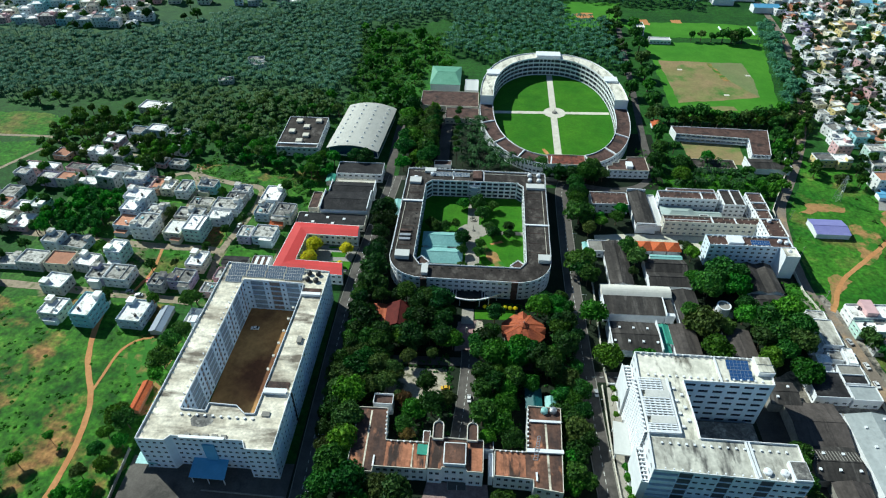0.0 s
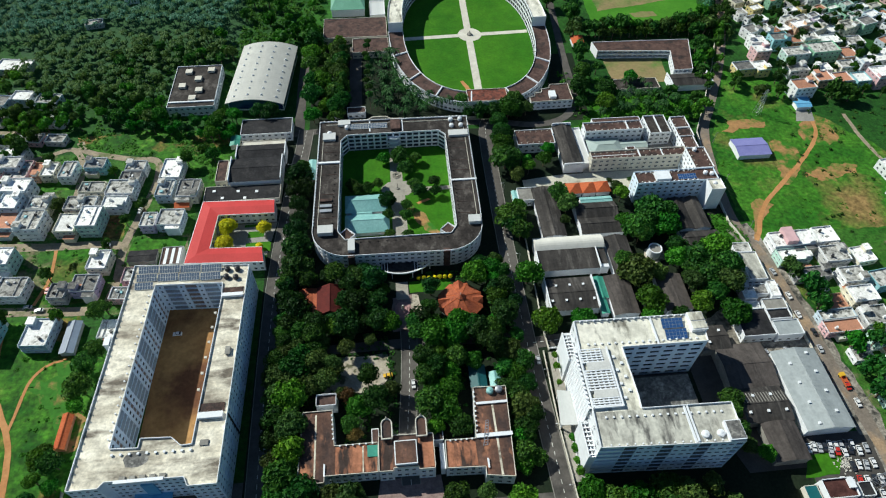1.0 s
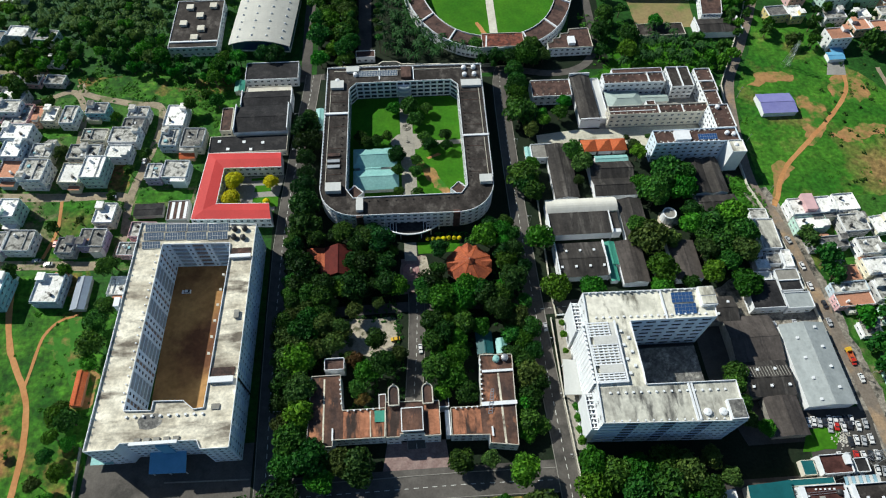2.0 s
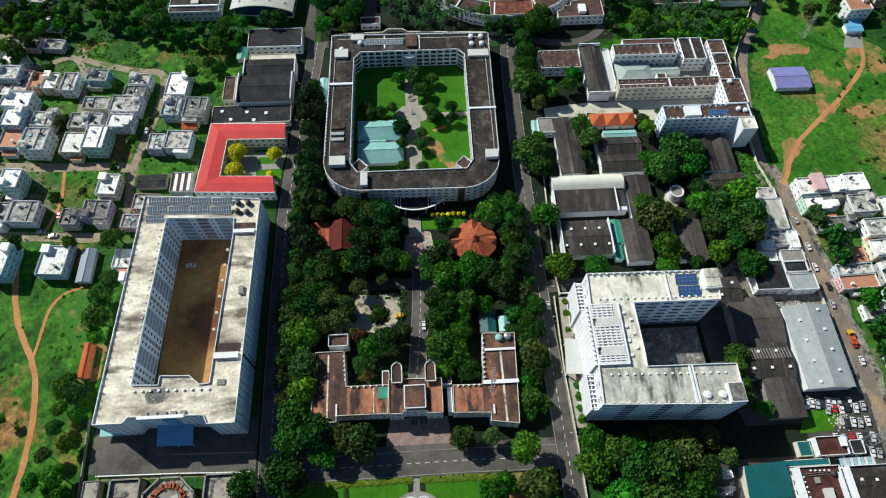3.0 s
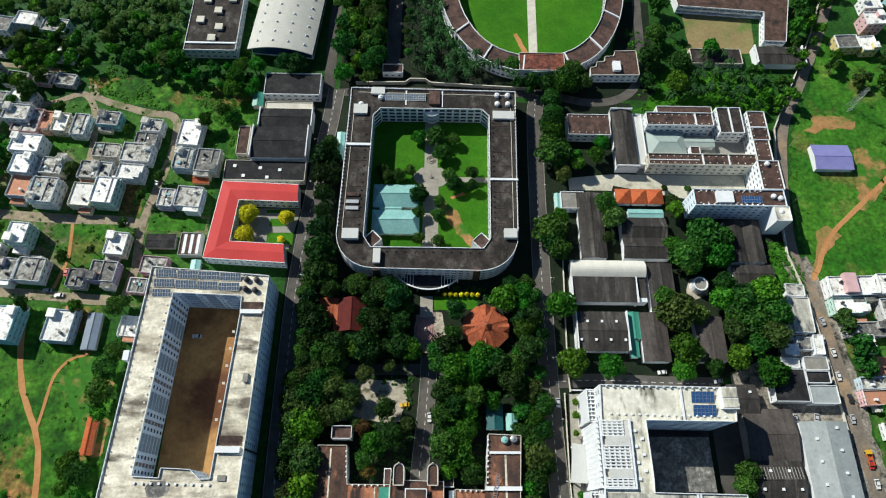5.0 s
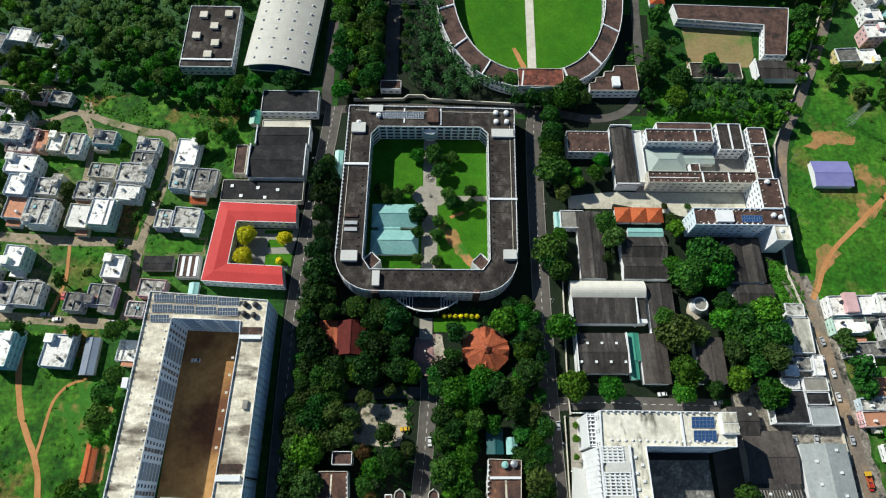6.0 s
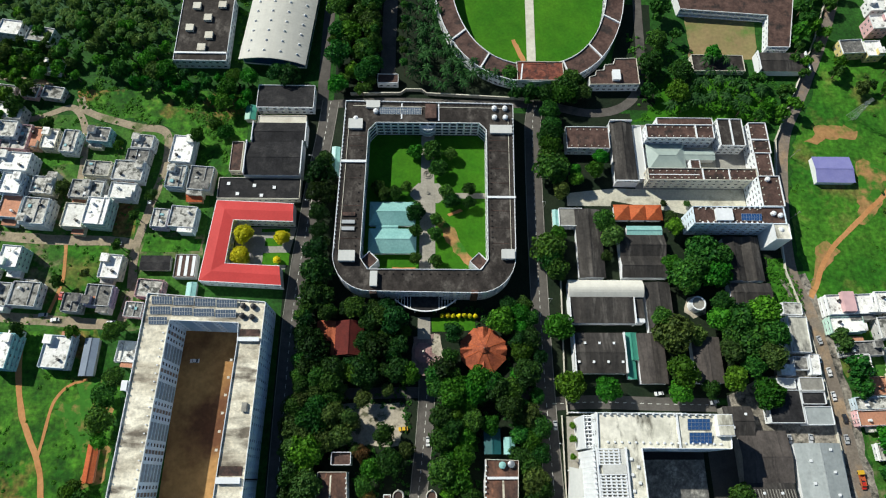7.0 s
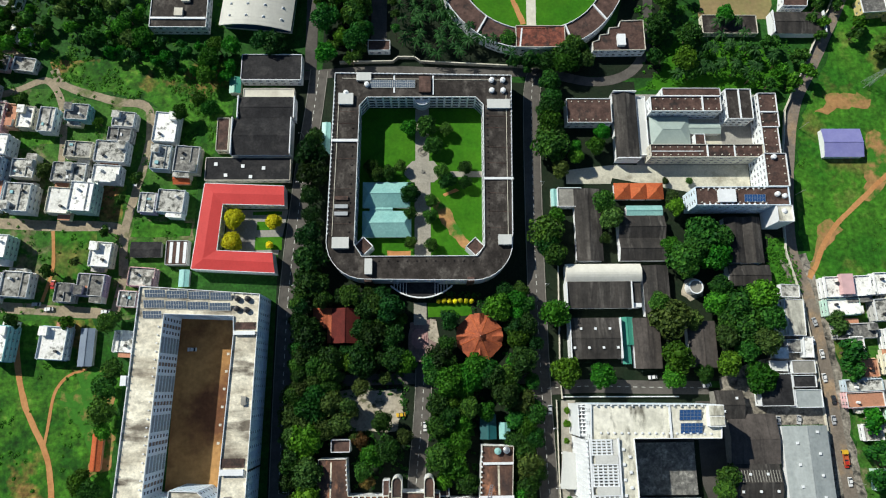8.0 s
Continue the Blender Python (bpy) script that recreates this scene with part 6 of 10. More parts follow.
# ---- halls and workshops ----
def shed(name, label, x0, y0, x1, y1, eave, ridge, roof, wall="cream", along="y", vents=0, parapets=False, ridges=1, category="shed", group=""):
    """Gabled shed of sheet roofing with corrugation, gable walls, ridge cap and roof vents."""
    t = thing(name, label, category, group)
    w, r, c, rb = Shape(), Shape(), Shape(), Shape()
    span = (x1 - x0) / ridges if along == "y" else (y1 - y0) / ridges

    def pt(a, b, z):
        return (a, b, z) if along == "y" else (b, a, z)

    a0, a1, b0, b1 = (x0, x1, y0, y1) if along == "y" else (y0, y1, x0, x1)
    flip = along != "y"

    def add(s, pts):
        s.poly(pts[::-1] if flip else pts)

    w.box(x0, y0, 0, x1, y1, eave - 0.05)
    for k in range(ridges):
        l, h = a0 + k * span, a0 + (k + 1) * span
        m = (l + h) / 2
        o = 0.4
        add(r, [pt(l - (o if k == 0 else 0), b0 - o, eave), pt(m, b0 - o, ridge), pt(m, b1 + o, ridge), pt(l - (o if k == 0 else 0), b1 + o, eave)][::-1])
        add(r, [pt(m, b0 - o, ridge), pt(h + (o if k == ridges - 1 else 0), b0 - o, eave), pt(h + (o if k == ridges - 1 else 0), b1 + o, eave), pt(m, b1 + o, ridge)][::-1])
        for b in (b0, b1):
            add(w, [pt(l, b, eave - 0.05), pt(h, b, eave - 0.05), pt(m, b, ridge - 0.05)])
        n = max(2, int((b1 - b0) / 2.2))
        for j in range(n + 1):
            b = b0 + (b1 - b0) * j / n
            for e_, f_ in ((l, m), (m, h)):
                z_e, z_f = (eave, ridge) if e_ == l else (ridge, eave)
                add(rb, [pt(e_, b - 0.06, z_e + 0.05), pt(f_, b - 0.06, z_f + 0.05), pt(f_, b + 0.06, z_f + 0.05), pt(e_, b + 0.06, z_e + 0.05)])
        if along == "y":
            c.bar((m, b0 - o), (m, b1 + o), 0.5, ridge - 0.02, ridge + 0.12)
        else:
            c.bar((b0 - o, m), (b1 + o, m), 0.5, ridge - 0.02, ridge + 0.12)
    part("wall", w, M[wall], t)
    part("roof", r, M[roof], t)
    part("roof_ribs", rb, M[roof], t)["kind"] = "stuff"
    part("ridge_cap", c, M[roof], t)
    if parapets:
        for b in (b0, b1):
            s = Shape()
            if along == "y":
                s.box(x0 - 0.3, b - 0.25, 0, x1 + 0.3, b + 0.25, ridge + 0.5)
            else:
                s.box(b - 0.25, y0 - 0.3, 0, b + 0.25, y1 + 0.3, ridge + 0.5)
            part("gable_parapet", s, M["white"], t)
    if vents:
        s = Shape()
        s.box(-0.45, -0.45, 0, 0.45, 0.45, 0.6)
        s.box(-0.55, -0.55, 0.6, 0.55, 0.55, 0.75, bottom=True)
        me = s.mesh("roof_vent", M["white"])
        for k in range(vents):
            f = (k + 0.5) / vents
            sgn = (-0.24, 0.24)[k % 2]
            a = (a0 + a1) / 2 + sgn * (a1 - a0)
            z = ridge - (ridge - eave) * abs(sgn) * 2 - 0.1 if ridges == 1 else ridge - 0.5
            part("roof_vent", me, None, t, at=Matrix.Translation(pt(a, b0 + (b1 - b0) * f, z)))
    return t


def slab(name, label, x0, y0, x1, y1, h, wall="cream", roof="roofdark", rim=0.5, floors=1, windows=True, deg=0.0, category="building", group=""):
    """Plain flat-roofed block, with windows where it has walls to show."""
    o = turned((x0 + x1) / 2, (y0 + y1) / 2, x1 - x0, y1 - y0, deg)
    st = (lambda l, i: rows(l, 3.6, "win", 1.7, 1.3, 1.0) if l > 4 else plain(l, i)) if windows else plain
    return building(name, label, o, [], floors, (h - rim) / floors, wall, roof, st, rim=rim, group=group)


a_, zz = slab("workshop", "low workshop with black bitumen flat roof", -102, 291.8, -61, 303.4, 4.4, roof="roofblack")
for x, y in ((-97, 300), (-84, 299), (-74, 298), (-92, 294.4), (-80, 293.6)):
    boxes(a_, "skylight", "white", [(x - 0.7, y - 0.7, x + 0.7, y + 0.7, zz, zz + 0.4)])
shed("assembly_hall", "black-roofed hall with white gable parapets", -89.4, 304.2, -61, 322.4, 6.4, 8.0, "roofblack", "white", "x", parapets=True)
shed("assembly_hall", "black-roofed hall with white gable parapets", -87.4, 323.2, -60, 334, 6.0, 7.2, "roofblack", "white", "x", parapets=True)
slab("store", "low store with yellowed flat roof", -86, 334.4, -60.8, 339.8, 4.6, roof="cream")
d_, zz = slab("workshop", "white-walled workshop with black flat roof", -87.2, 343.5, -57.3, 357.4, 6.4, "white", "roofblack", floors=2)
slab("store", "narrow store with brown flat roof", -97.5, 306.8, -91.6, 323.8, 5.0, roof="roofbrown")
shed("green_shed", "narrow green sheet lean-to", -93, 338, -88, 346, 3.4, 4.2, "greensheet")

# gymnasium with barrel roof
t = thing("gymnasium", "large gymnasium with pale barrel-vaulted metal roof", "gymnasium", at=(-78.7, 402.7, 0))
t.rotation_euler = (0, 0, radians(-5.2))
gx0, gx1, gy0, gy1, ge, gr = -18.2, 18.2, -30.2, 30.4, 6.8, 10.4
s = Shape()
n = 20
arcp = [(gx0 + (gx1 - gx0) * i / n, ge + (gr - ge) * (1 - (2 * i / n - 1) ** 2)) for i in range(n + 1)]
for (xa, za), (xb, zb) in zip(arcp, arcp[1:]):
    s.poly([(xa, gy0 - 1.2, za), (xb, gy0 - 1.2, zb), (xb, gy1 + 1.2, zb), (xa, gy1 + 1.2, za)])
    s.poly([(xa, gy0 - 1.2, za - 0.4), (xb, gy0 - 1.2, zb - 0.4), (xb, gy0 - 1.2, zb), (xa, gy0 - 1.2, za)])
rb = Shape()
for k in range(32):
    y = gy0 - 1 + k * 2.0
    for (xa, za), (xb, zb) in zip(arcp, arcp[1:]):
        rb.poly([(xa, y, za + 0.06), (xb, y, zb + 0.06), (xb, y + 0.12, zb + 0.06), (xa, y + 0.12, za + 0.06)])
part("barrel_roof", s, M["creamsheet"], t, "pale cream barrel roof sheeting")
part("roof_ribs", rb, M["creamsheet"], t)["kind"] = "stuff"
w, bk, cw = Shape(), Shape(), []
for p, q in edges(rect(gx0 + 1, gy0 + 1.5, gx1 - 1, gy1 - 1)):
    facade(t, w, bk, p, q, 0, 2, ge / 2, rows(math.dist(p, q), 4.6, "win", 3.2, 1.6, 1.0), cw)
for y in (gy0 + 1.5, gy1 - 1):
    w.poly([(gx0 + 1, y, ge - 0.02), (gx1 - 1, y, ge - 0.02)] + [(xa, y, za - 0.2) for xa, za in arcp[-2:0:-1]])
part("wall", w, M["white"], t)
set_windows(t, cw)
s = Shape()
s.box(-0.5, -0.5, 0, 0.5, 0.5, 0.5)
s.tube(0, 0, 0.5, 1.0, 0.45, 0.25, 8)
me = s.mesh("roof_vent", M["white"])
for i in range(4):
    for k in range(9):
        x = -13.0 + i * 8.7
        u = (x - gx0) / (gx1 - gx0) * 2 - 1
        part("roof_vent", me, None, t, at=Matrix.Translation((x, -26.4 + k * 6.6, ge + (gr - ge) * (1 - u * u) - 0.1)))
s = Shape()
s.box(gx1 - 0.9, -28.4, 2.2, gx1 - 0.7, 28.6, ge - 0.4)
part("glazed_side", s, M["tealdeep"], t, "dark blue glazed side wall")
s = Shape()
s.poly([(gx0 + 1.4, gy0 + 1.4, 1.2), (gx1 - 1.4, gy0 + 1.4, 1.2)] + [(xa, gy0 + 1.4, za - 0.7) for xa, za in arcp[-2:0:-1]])
part("end_glazing", s, M["navyglass"], t, "dark blue glazed end wall")

l_, zz = slab("laboratory_block", "dark flat-roofed laboratory with white roof boxes", -134.5, 372, -106, 415, 7.0, "white", "roofdark", floors=2)
for x, y in ((-126, 408), (-119, 400), (-128, 393), (-117, 388), (-120, 380), (-112, 409)):
    boxes(l_, "roof_box", "cream", [(x - 2, y - 2, x + 2, y + 2, zz, zz + 1.6)])
boxes(l_, "roof_upstand", "white", [(-134, 376.5, -106.5, 377.3, zz, zz + 0.8)])
hipped("green_roofed_hall", "hall with pale green metal hipped roof", -36, 479, -12, 513, 6.0, 9.0, "halfgreen", along="x", hip=0.3)
slab("flat_block", "low block with brown flat roof", -41, 443, 3.5, 468, 5.5, "cream", "roofbrown")
slab("flat_block", "low block with brown flat roof", -21, 425, 3.8, 442, 5.0, "cream", "roofbrown")
slab("pale_store", "small store with pale metal roof", -8, 472, 3, 492, 5.0, "white", "palesheet")


# ---- oval building round a crossed lawn ----
def oval_ring(rx, ry, n=64, p=2.35, cx=60.0, cy=443.5):
    out = []
    for i in range(n):
        a = 2 * math.pi * i / n
        c, sn = math.cos(a), math.sin(a)
        out.append((cx + rx * math.copysign(abs(c) ** (2 / p), c), cy + ry * math.copysign(abs(sn) ** (2 / p), sn)))
    return out


inn, outr = oval_ring(45.5, 72.5), oval_ring(55.5, 83.5)
half = len(inn) // 2


def ring_part(name, label, i0, i1, h, floors, wall, roof, group):
    t = thing(name, label, "building", group)
    w, bk, cw, r, c = Shape(), Shape(), [], Shape(), Shape()
    fh = h / floors
    for i in range(i0, i1):
        a, b = i % len(inn), (i + 1) % len(inn)
        facade(t, w, bk, outr[a], outr[b], 0, floors, fh, rows(math.dist(outr[a], outr[b]), 3.4, "win", 1.8, 1.5, 1.0), cw)
        facade(t, w, bk, inn[b], inn[a], 0, floors, fh, [("gallery", 1.0, 2.0, 2.1, 1.0, 0.35)] if math.dist(inn[a], inn[b]) < 5 else rows(math.dist(inn[a], inn[b]), 4.0, "gallery", 2.0, 2.1, 1.0, 0.35), cw)
        r.poly([(*outr[a], h), (*outr[b], h), (*inn[b], h), (*inn[a], h)])
        c.bar(outr[a], outr[b], 0.3, h - 0.02, h + 0.8, out=-0.12)
        c.bar(inn[b], inn[a], 0.3, h - 0.02, h + 0.8, out=-0.12)
    for i in (i0, i1):
        a, b = outr[i % len(inn)], inn[i % len(inn)]
        w.poly([(*a, 0), (*b, 0), (*b, h), (*a, h)])
        c.bar(a, b, 0.3, h - 0.02, h + 0.8)
    part("wall", w, M["white"], t)
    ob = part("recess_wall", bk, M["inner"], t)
    part("roof", r, M[roof], t)
    part("parapet", c, M["white"], t)
    set_windows(t, cw, 160)
    return t, h


on, oh = ring_part("oval_building", "white four-storey curved half of the oval building with white roof", 0, half, 14.2, 4, "white", "roofwhite", "oval building halves")
os_, sh = ring_part("oval_building", "low curved half of the oval building with brown roof", half, 2 * half, 7.6, 2, "white", "roofbrown", "oval building halves")
for i in range(half + 3, 2 * half - 1, 4):
    a, b = outr[i], inn[i]
    s = Shape()
    s.bar(a, b, 0.8, sh, sh + 0.9)
    part("cross_wall", s, M["white"], os_, "white cross wall on the roof")
boxes(on, "roof_pavilion", "white", [(51, 518, 71, 526.5, oh, oh + 2.2)], "raised white roof pavilion")
for i in (4, 27):
    a, b = outr[i], inn[i]
    x, y = (a[0] + b[0]) / 2, (a[1] + b[1]) / 2
    boxes(on, "stair_head", "white", [(x - 5, y - 4, x + 5, y + 4, oh, oh + 1.6)])
lw = inset(ccw(inn), 0.4)
patch("oval_lawn", lw, 0.1, "lawn", "bright green lawn of the oval court", "lawn")
s = Shape()
s.prism([(57.5, 372), (62.5, 372), (65.4, 515), (60.6, 515)], 0, 0.2)
s.prism([(15.5, 444), (104.5, 447.8), (104.5, 451.6), (15.5, 448)], 0, 0.205)
s.tube(62.4, 448.3, 0, 0.21, 8.5, n=20)
solid("oval_path", s, M["cream"], "pale crossing paths of the oval lawn", "path", kind="structure")
t = thing("oval_monument", "small stone monument on the crossing", "monument")
s = Shape()
s.tube(62.4, 448.3, 0.2, 1.0, 2.0, 1.8, 12)
part("plinth", s, M["concrete"], t)
s = Shape()
s.tube(62.4, 448.3, 1.0, 3.6, 0.6, 0.25, 8)
part("shaft", s, M["cream"], t)
ax, zz = building("oval_annex", "stepped brown flat-roofed annex of the oval building", [(90, 360), (117, 360.5), (117, 377.5), (105, 377), (104, 373.5), (99, 373), (98.5, 369.5), (94, 369), (93.5, 366), (90, 365)], [], 2, 3.0, "white", "roofbrown", lambda l, i: rows(l, 3.4, "win", 1.7, 1.3, 1.0) if l > 5 else plain(l, i), rim=0.6, parapet_mat="cream")
boxes(ax, "roof_box", "white", [(102.5, 362.5, 106.5, 368.5, zz, zz + 2.0)], "white stair head on the annex")
building("oval_gate", "raised gate block of the oval building with red-brown roof", rect(50.5, 360.6, 75.5, 372.6), [], 2, 4.2, "white", "roofred", lambda l, i: rows(l, 3.4, "win", 1.7, 1.4, 1.0), rim=0.5, parapet_mat="cream")
slab("gatehouse", "small white gatehouse with brown flat roof", -33, 361.4, -29, 366.6, 4.6, "white", "roofbrown")
slab("gatehouse", "small white gatehouse with brown flat roof", -24.6, 360.9, -13.4, 366.6, 4.6, "white", "roofbrown")
t = thing("back_wall", "grey compound wall behind the quadrangle", "wall")
for p, q in zip([(-39, 355.6), (-12, 356.2), (-9.5, 358.6), (-1, 358.6), (2, 356.2), (57, 353.4)], [(-12, 356.2), (-9.5, 358.6), (-1, 358.6), (2, 356.2), (57, 353.4)]):
    s = Shape()
    s.bar(p, q, 0.35, 0, 2.4, ext=0.1)
    part("wall_length", s, M["concrete"], t)
    s = Shape()
    s.bar(p, q, 0.5, 2.4, 2.55, ext=0.12, bottom=True)
    part("coping", s, M["cream"], t)
patch("worn_strip", [(49.5, 394), (51.5, 394), (55.5, 384), (57, 379), (54.5, 378.5), (52, 386)], 0.14, "soil", "worn earth track on the oval lawn", "path", 0.6, step=2.0)

# school round its yard
building("school_building", "long low school building with brown roof round a yard", [(144.5, 423), (146, 412), (196, 408.5), (191.5, 386.5), (204.5, 386.5), (213.4, 421.4)], [], 2, 2.9, "white", "roofbrown", lambda l, i: rows(l, 3.6, "gallery", 1.6, 1.5, 0.9, 0.2) if l > 12 else plain(l, i), rim=0.4)
shed("school_hall", "dark-roofed school hall with white gable walls", 185.6, 371.6, 212.6, 383.4, 4.6, 6.0, "darksheet", "white", "x", parapets=True)
slab("school_annex", "long low school annex with dark roof", 149, 371.8, 178, 382.4, 3.8, "cream", "roofdark")
hipped("porter_lodge", "small lodge with orange tiled roof", 133, 426, 141, 436, 3.2, 5.2, "terracotta", along="y")
slab("field_pavilion", "white sports pavilion beside the field", 153, 610, 160, 624, 9.0, "white", "roofwhite", floors=3)
slab("field_pavilion", "low white sports pavilion", 162, 592, 182, 600, 4.0, "white", "palesheet")

# ---- east laboratories ----
slab("laboratory", "low brown-roofed laboratory block", 74.6, 320.6, 97, 333.4, 7.0, "white", "roofbrown", floors=2)
shed("laboratory_shed", "long grey-roofed laboratory shed", 98.6, 302, 109.6, 337.3, 5.4, 7.0, "darksheet", "white", "y", parapets=True)
slab("laboratory", "three-storey laboratory with brown roof", 115.8, 325.4, 151, 333.4, 10.0, "white", "roofbrown", floors=3, rim=0.8)
slab("laboratory", "narrow brown-roofed laboratory range", 122.5, 334.2, 152, 338.4, 8.6, "white", "roofbrown", floors=2)
slab("laboratory", "three-storey laboratory with brown roof", 113.8, 301.4, 169.4, 308, 10.0, "cream", "roofbrown", floors=3, rim=0.8)
slab("laboratory", "dark-roofed three-storey laboratory tower", 154, 321.6, 167, 337.6, 9.4, "white", "roofdark", floors=3, rim=0.8)
slab("laboratory", "three-storey brown-roofed laboratory range", 170, 317.4, 179.4, 335.4, 9.4, "white", "roofbrown", floors=3, rim=0.8)
slab("laboratory", "three-storey brown-roofed laboratory range", 169.8, 302, 178, 317.2, 10.0, "white", "roofbrown", floors=3, rim=0.8)
lt, LH = slab("laboratory_tower", "tall white laboratory block with brown roof", 131.4, 275.6, 176.2, 284.6, 15.0, "skywhite", "roofbrown", floors=5, rim=0.9)
lt2, _ = slab("laboratory_tower", "tall white laboratory block with brown roof", 166.4, 284.9, 177.2, 301.4, 15.0, "white", "roofbrown", floors=5, rim=0.9)
lt3, _ = slab("stair_tower", "white blank stair tower", 169, 267.4, 176.6, 275.3, 15.6, "white", "roofwhite", windows=False)
boxes(lt, "stair_head", "white", [(142, 277, 150, 283, LH, LH + 1.8)])
knobs(lt, LH, (134, 284), (166, 284), 12, 0.6, 0.5)
knobs(lt, LH, (134, 276.3), (166, 276.3), 12, 0.6, 0.5)
solar_panel(159.5, 279, LH, 10, 3.4, 10, "long rooftop solar row", 8, 2)
for x, y in ((170.5, 281), (173.8, 280), (172.6, 272.5), (171, 299.5)):
    water_tank(x, y, LH, 1.2, 1.7, "white", "white rooftop water tank")
patch("inner_court", [(110, 302), (116, 308), (154, 308), (154, 325.4), (116, 325.4), (116, 337), (110, 337)], 0.12, "palepaving", "pale concrete inner court", "court")
hipped("court_hall", "low court hall with pale grey-green hipped sheet roof", 117, 310, 136, 324.4, 4.0, 6.4, "greenish", "white", along="x", hip=0.7, seams=1.2)
slab("court_block", "small white block in the inner court", 138, 309.4, 143, 315, 6.0, "white", "roofbrown")
slab("covered_walk", "pale concrete covered walk", 110.4, 304.5, 115.2, 336, 4.4, "white", "palesheet", windows=False)
for x in (100.5, 108.6, 116.6):
    hipped("tiled_shelter", "open shelter with orange tiled pyramid roof", x - 3.6, 282.4, x + 3.6, 289.8, 3.4, 5.8, "terracotta", along="y", hip=0.95, group="tiled shelters")
slab("low_block", "low block with grey flat roof", 68.3, 278, 80, 287.6, 5.0, "white", "concrete")
shed("court_lean_to", "narrow grey-green sheet roof in the inner court", 136.4, 316.4, 152, 321.4, 3.6, 4.4, "greenish", "white", "x")
for x0, y0, x1, y1, h0 in ((116.6, 326, 150.4, 332.8, 9.2), (114.6, 302, 168.6, 307.4, 9.2), (170.6, 318, 178.8, 334.8, 8.6), (170.4, 302.6, 177.4, 316.6, 9.2), (132.4, 276.4, 165, 284, 14.1), (167.2, 285.6, 176.4, 300.6, 14.1), (75.4, 321.4, 96.2, 332.6, 6.5)):
    t = thing("roof_vents", "row of short white vent stubs on a laboratory roof", "vents")
    t["kind"] = "stuff"
    for yy in ((y0 + 0.8, y1 - 0.8) if x1 - x0 > y1 - y0 else ()):
        knobs(t, h0, (x0, yy), (x1, yy), int((x1 - x0) / 3.4), 0.36, 0.4, material="cream")
    for xx in (() if x1 - x0 > y1 - y0 else (x0 + 0.8, x1 - 0.8)):
        knobs(t, h0, (xx, y0), (xx, y1), int((y1 - y0) / 3.4), 0.36, 0.4, material="cream")
for x0, y0, x1, y1, h0 in ((141.5, 325.6, 142.1, 333.2, 10.1), (141.5, 301.6, 142.1, 307.8, 10.1), (155, 301.6, 155.5, 307.8, 9.9), (160.4, 322, 161, 337.4, 9.5), (170, 325, 179.2, 325.6, 9.5), (113.8, 304.4, 140, 304.8, 9.4)):
    s = Shape()
    s.box(x0, y0, h0 - 0.9, x1, y1, h0 - 0.1)
    solid("roof_divider", s, M["white"], "low white divider wall on a laboratory roof", "wall", kind="structure")
shed("green_shed", "narrow pale teal sheet lean-to", 65.6, 279, 68.0, 287, 3.0, 3.6, "tealsheet")
shed("workshop_shed", "long workshop with dark sheet roof", 76.4, 251.4, 88.4, 286.4, 4.8, 6.2, "darksheet", "white", "y")
shed("workshop_shed", "workshop with dark sheet roof", 97, 251.6, 119, 273, 4.8, 6.8, "darksheet", "white", "x", ridges=2)
shed("green_shed", "low teal sheet roof", 102, 274.2, 119, 278.4, 3.4, 4.2, "tealsheet", "white", "x")
shed("workshop_shed", "workshop with dark sheet roof", 148.5, 250, 165.5, 272, 4.8, 6.4, "darksheet", "white", "y", ridges=2)
shed("workshop_shed", "workshop with dark sheet roof", 148, 239.4, 167.6, 248.4, 4.6, 5.8, "darksheet", "white", "x")
# white barrel strip and dark hall
t = thing("workshop_hall", "workshop hall with dark roof and white rounded monitor", "workshop")
s = Shape()
s.box(70.2, 229, 0, 105, 249, 5.4)
part("wall", s, M["white"], t)
s = Shape()
ap = [(241 + 8.4 * i / 8, 6.4 + 2.0 * math.sin(math.pi * i / 8)) for i in range(9)]
for (ya, za), (yb, zb) in zip(ap, ap[1:]):
    s.poly([(69.8, ya, za), (105.4, ya, za), (105.4, yb, zb), (69.8, yb, zb)])
for x in (69.8, 105.4):
    s.poly([(x, ap[0][0], 5.3)] + [(x, ya, za) for ya, za in ap] + [(x, ap[-1][0], 5.3)])
s.poly([(69.8, 241, 5.3), (105.4, 241, 5.3), (105.4, 241, 6.4), (69.8, 241, 6.4)])
part("barrel_monitor", s, M["whitesheet"], t, "white rounded monitor roof")
s = Shape()
s.poly([(70, 228.6, 5.5), (100.4, 228.6, 5.5), (100.4, 241, 6.6), (70, 241, 6.6)])
s.poly([(100.8, 231, 5.5), (105, 231, 5.5), (105, 241, 5.5), (100.8, 241, 5.5)])
part("roof", s, M["darksheet"], t)
s = Shape()
for k in range(14):
    x = 70.5 + k * 2.25
    s.poly([(x, 228.6, 5.55), (x + 0.12, 228.6, 5.55), (x + 0.12, 241, 6.65), (x, 241, 6.65)])
part("roof_ribs", s, M["darksheet"], t)["kind"] = "stuff"
s = Shape()
s.box(69.8, 228.4, 0, 70.2, 241, 7.0)
part("end_wall", s, M["white"], t)
s = Shape()
s.box(100.2, 228.4, 0, 100.7, 241, 7.0)
part("end_wall", s, M["white"], t)
shed("workshop_shed", "workshop with dark sheet roof", 107, 225, 118.6, 248.4, 4.8, 6.4, "darksheet", "white", "y")
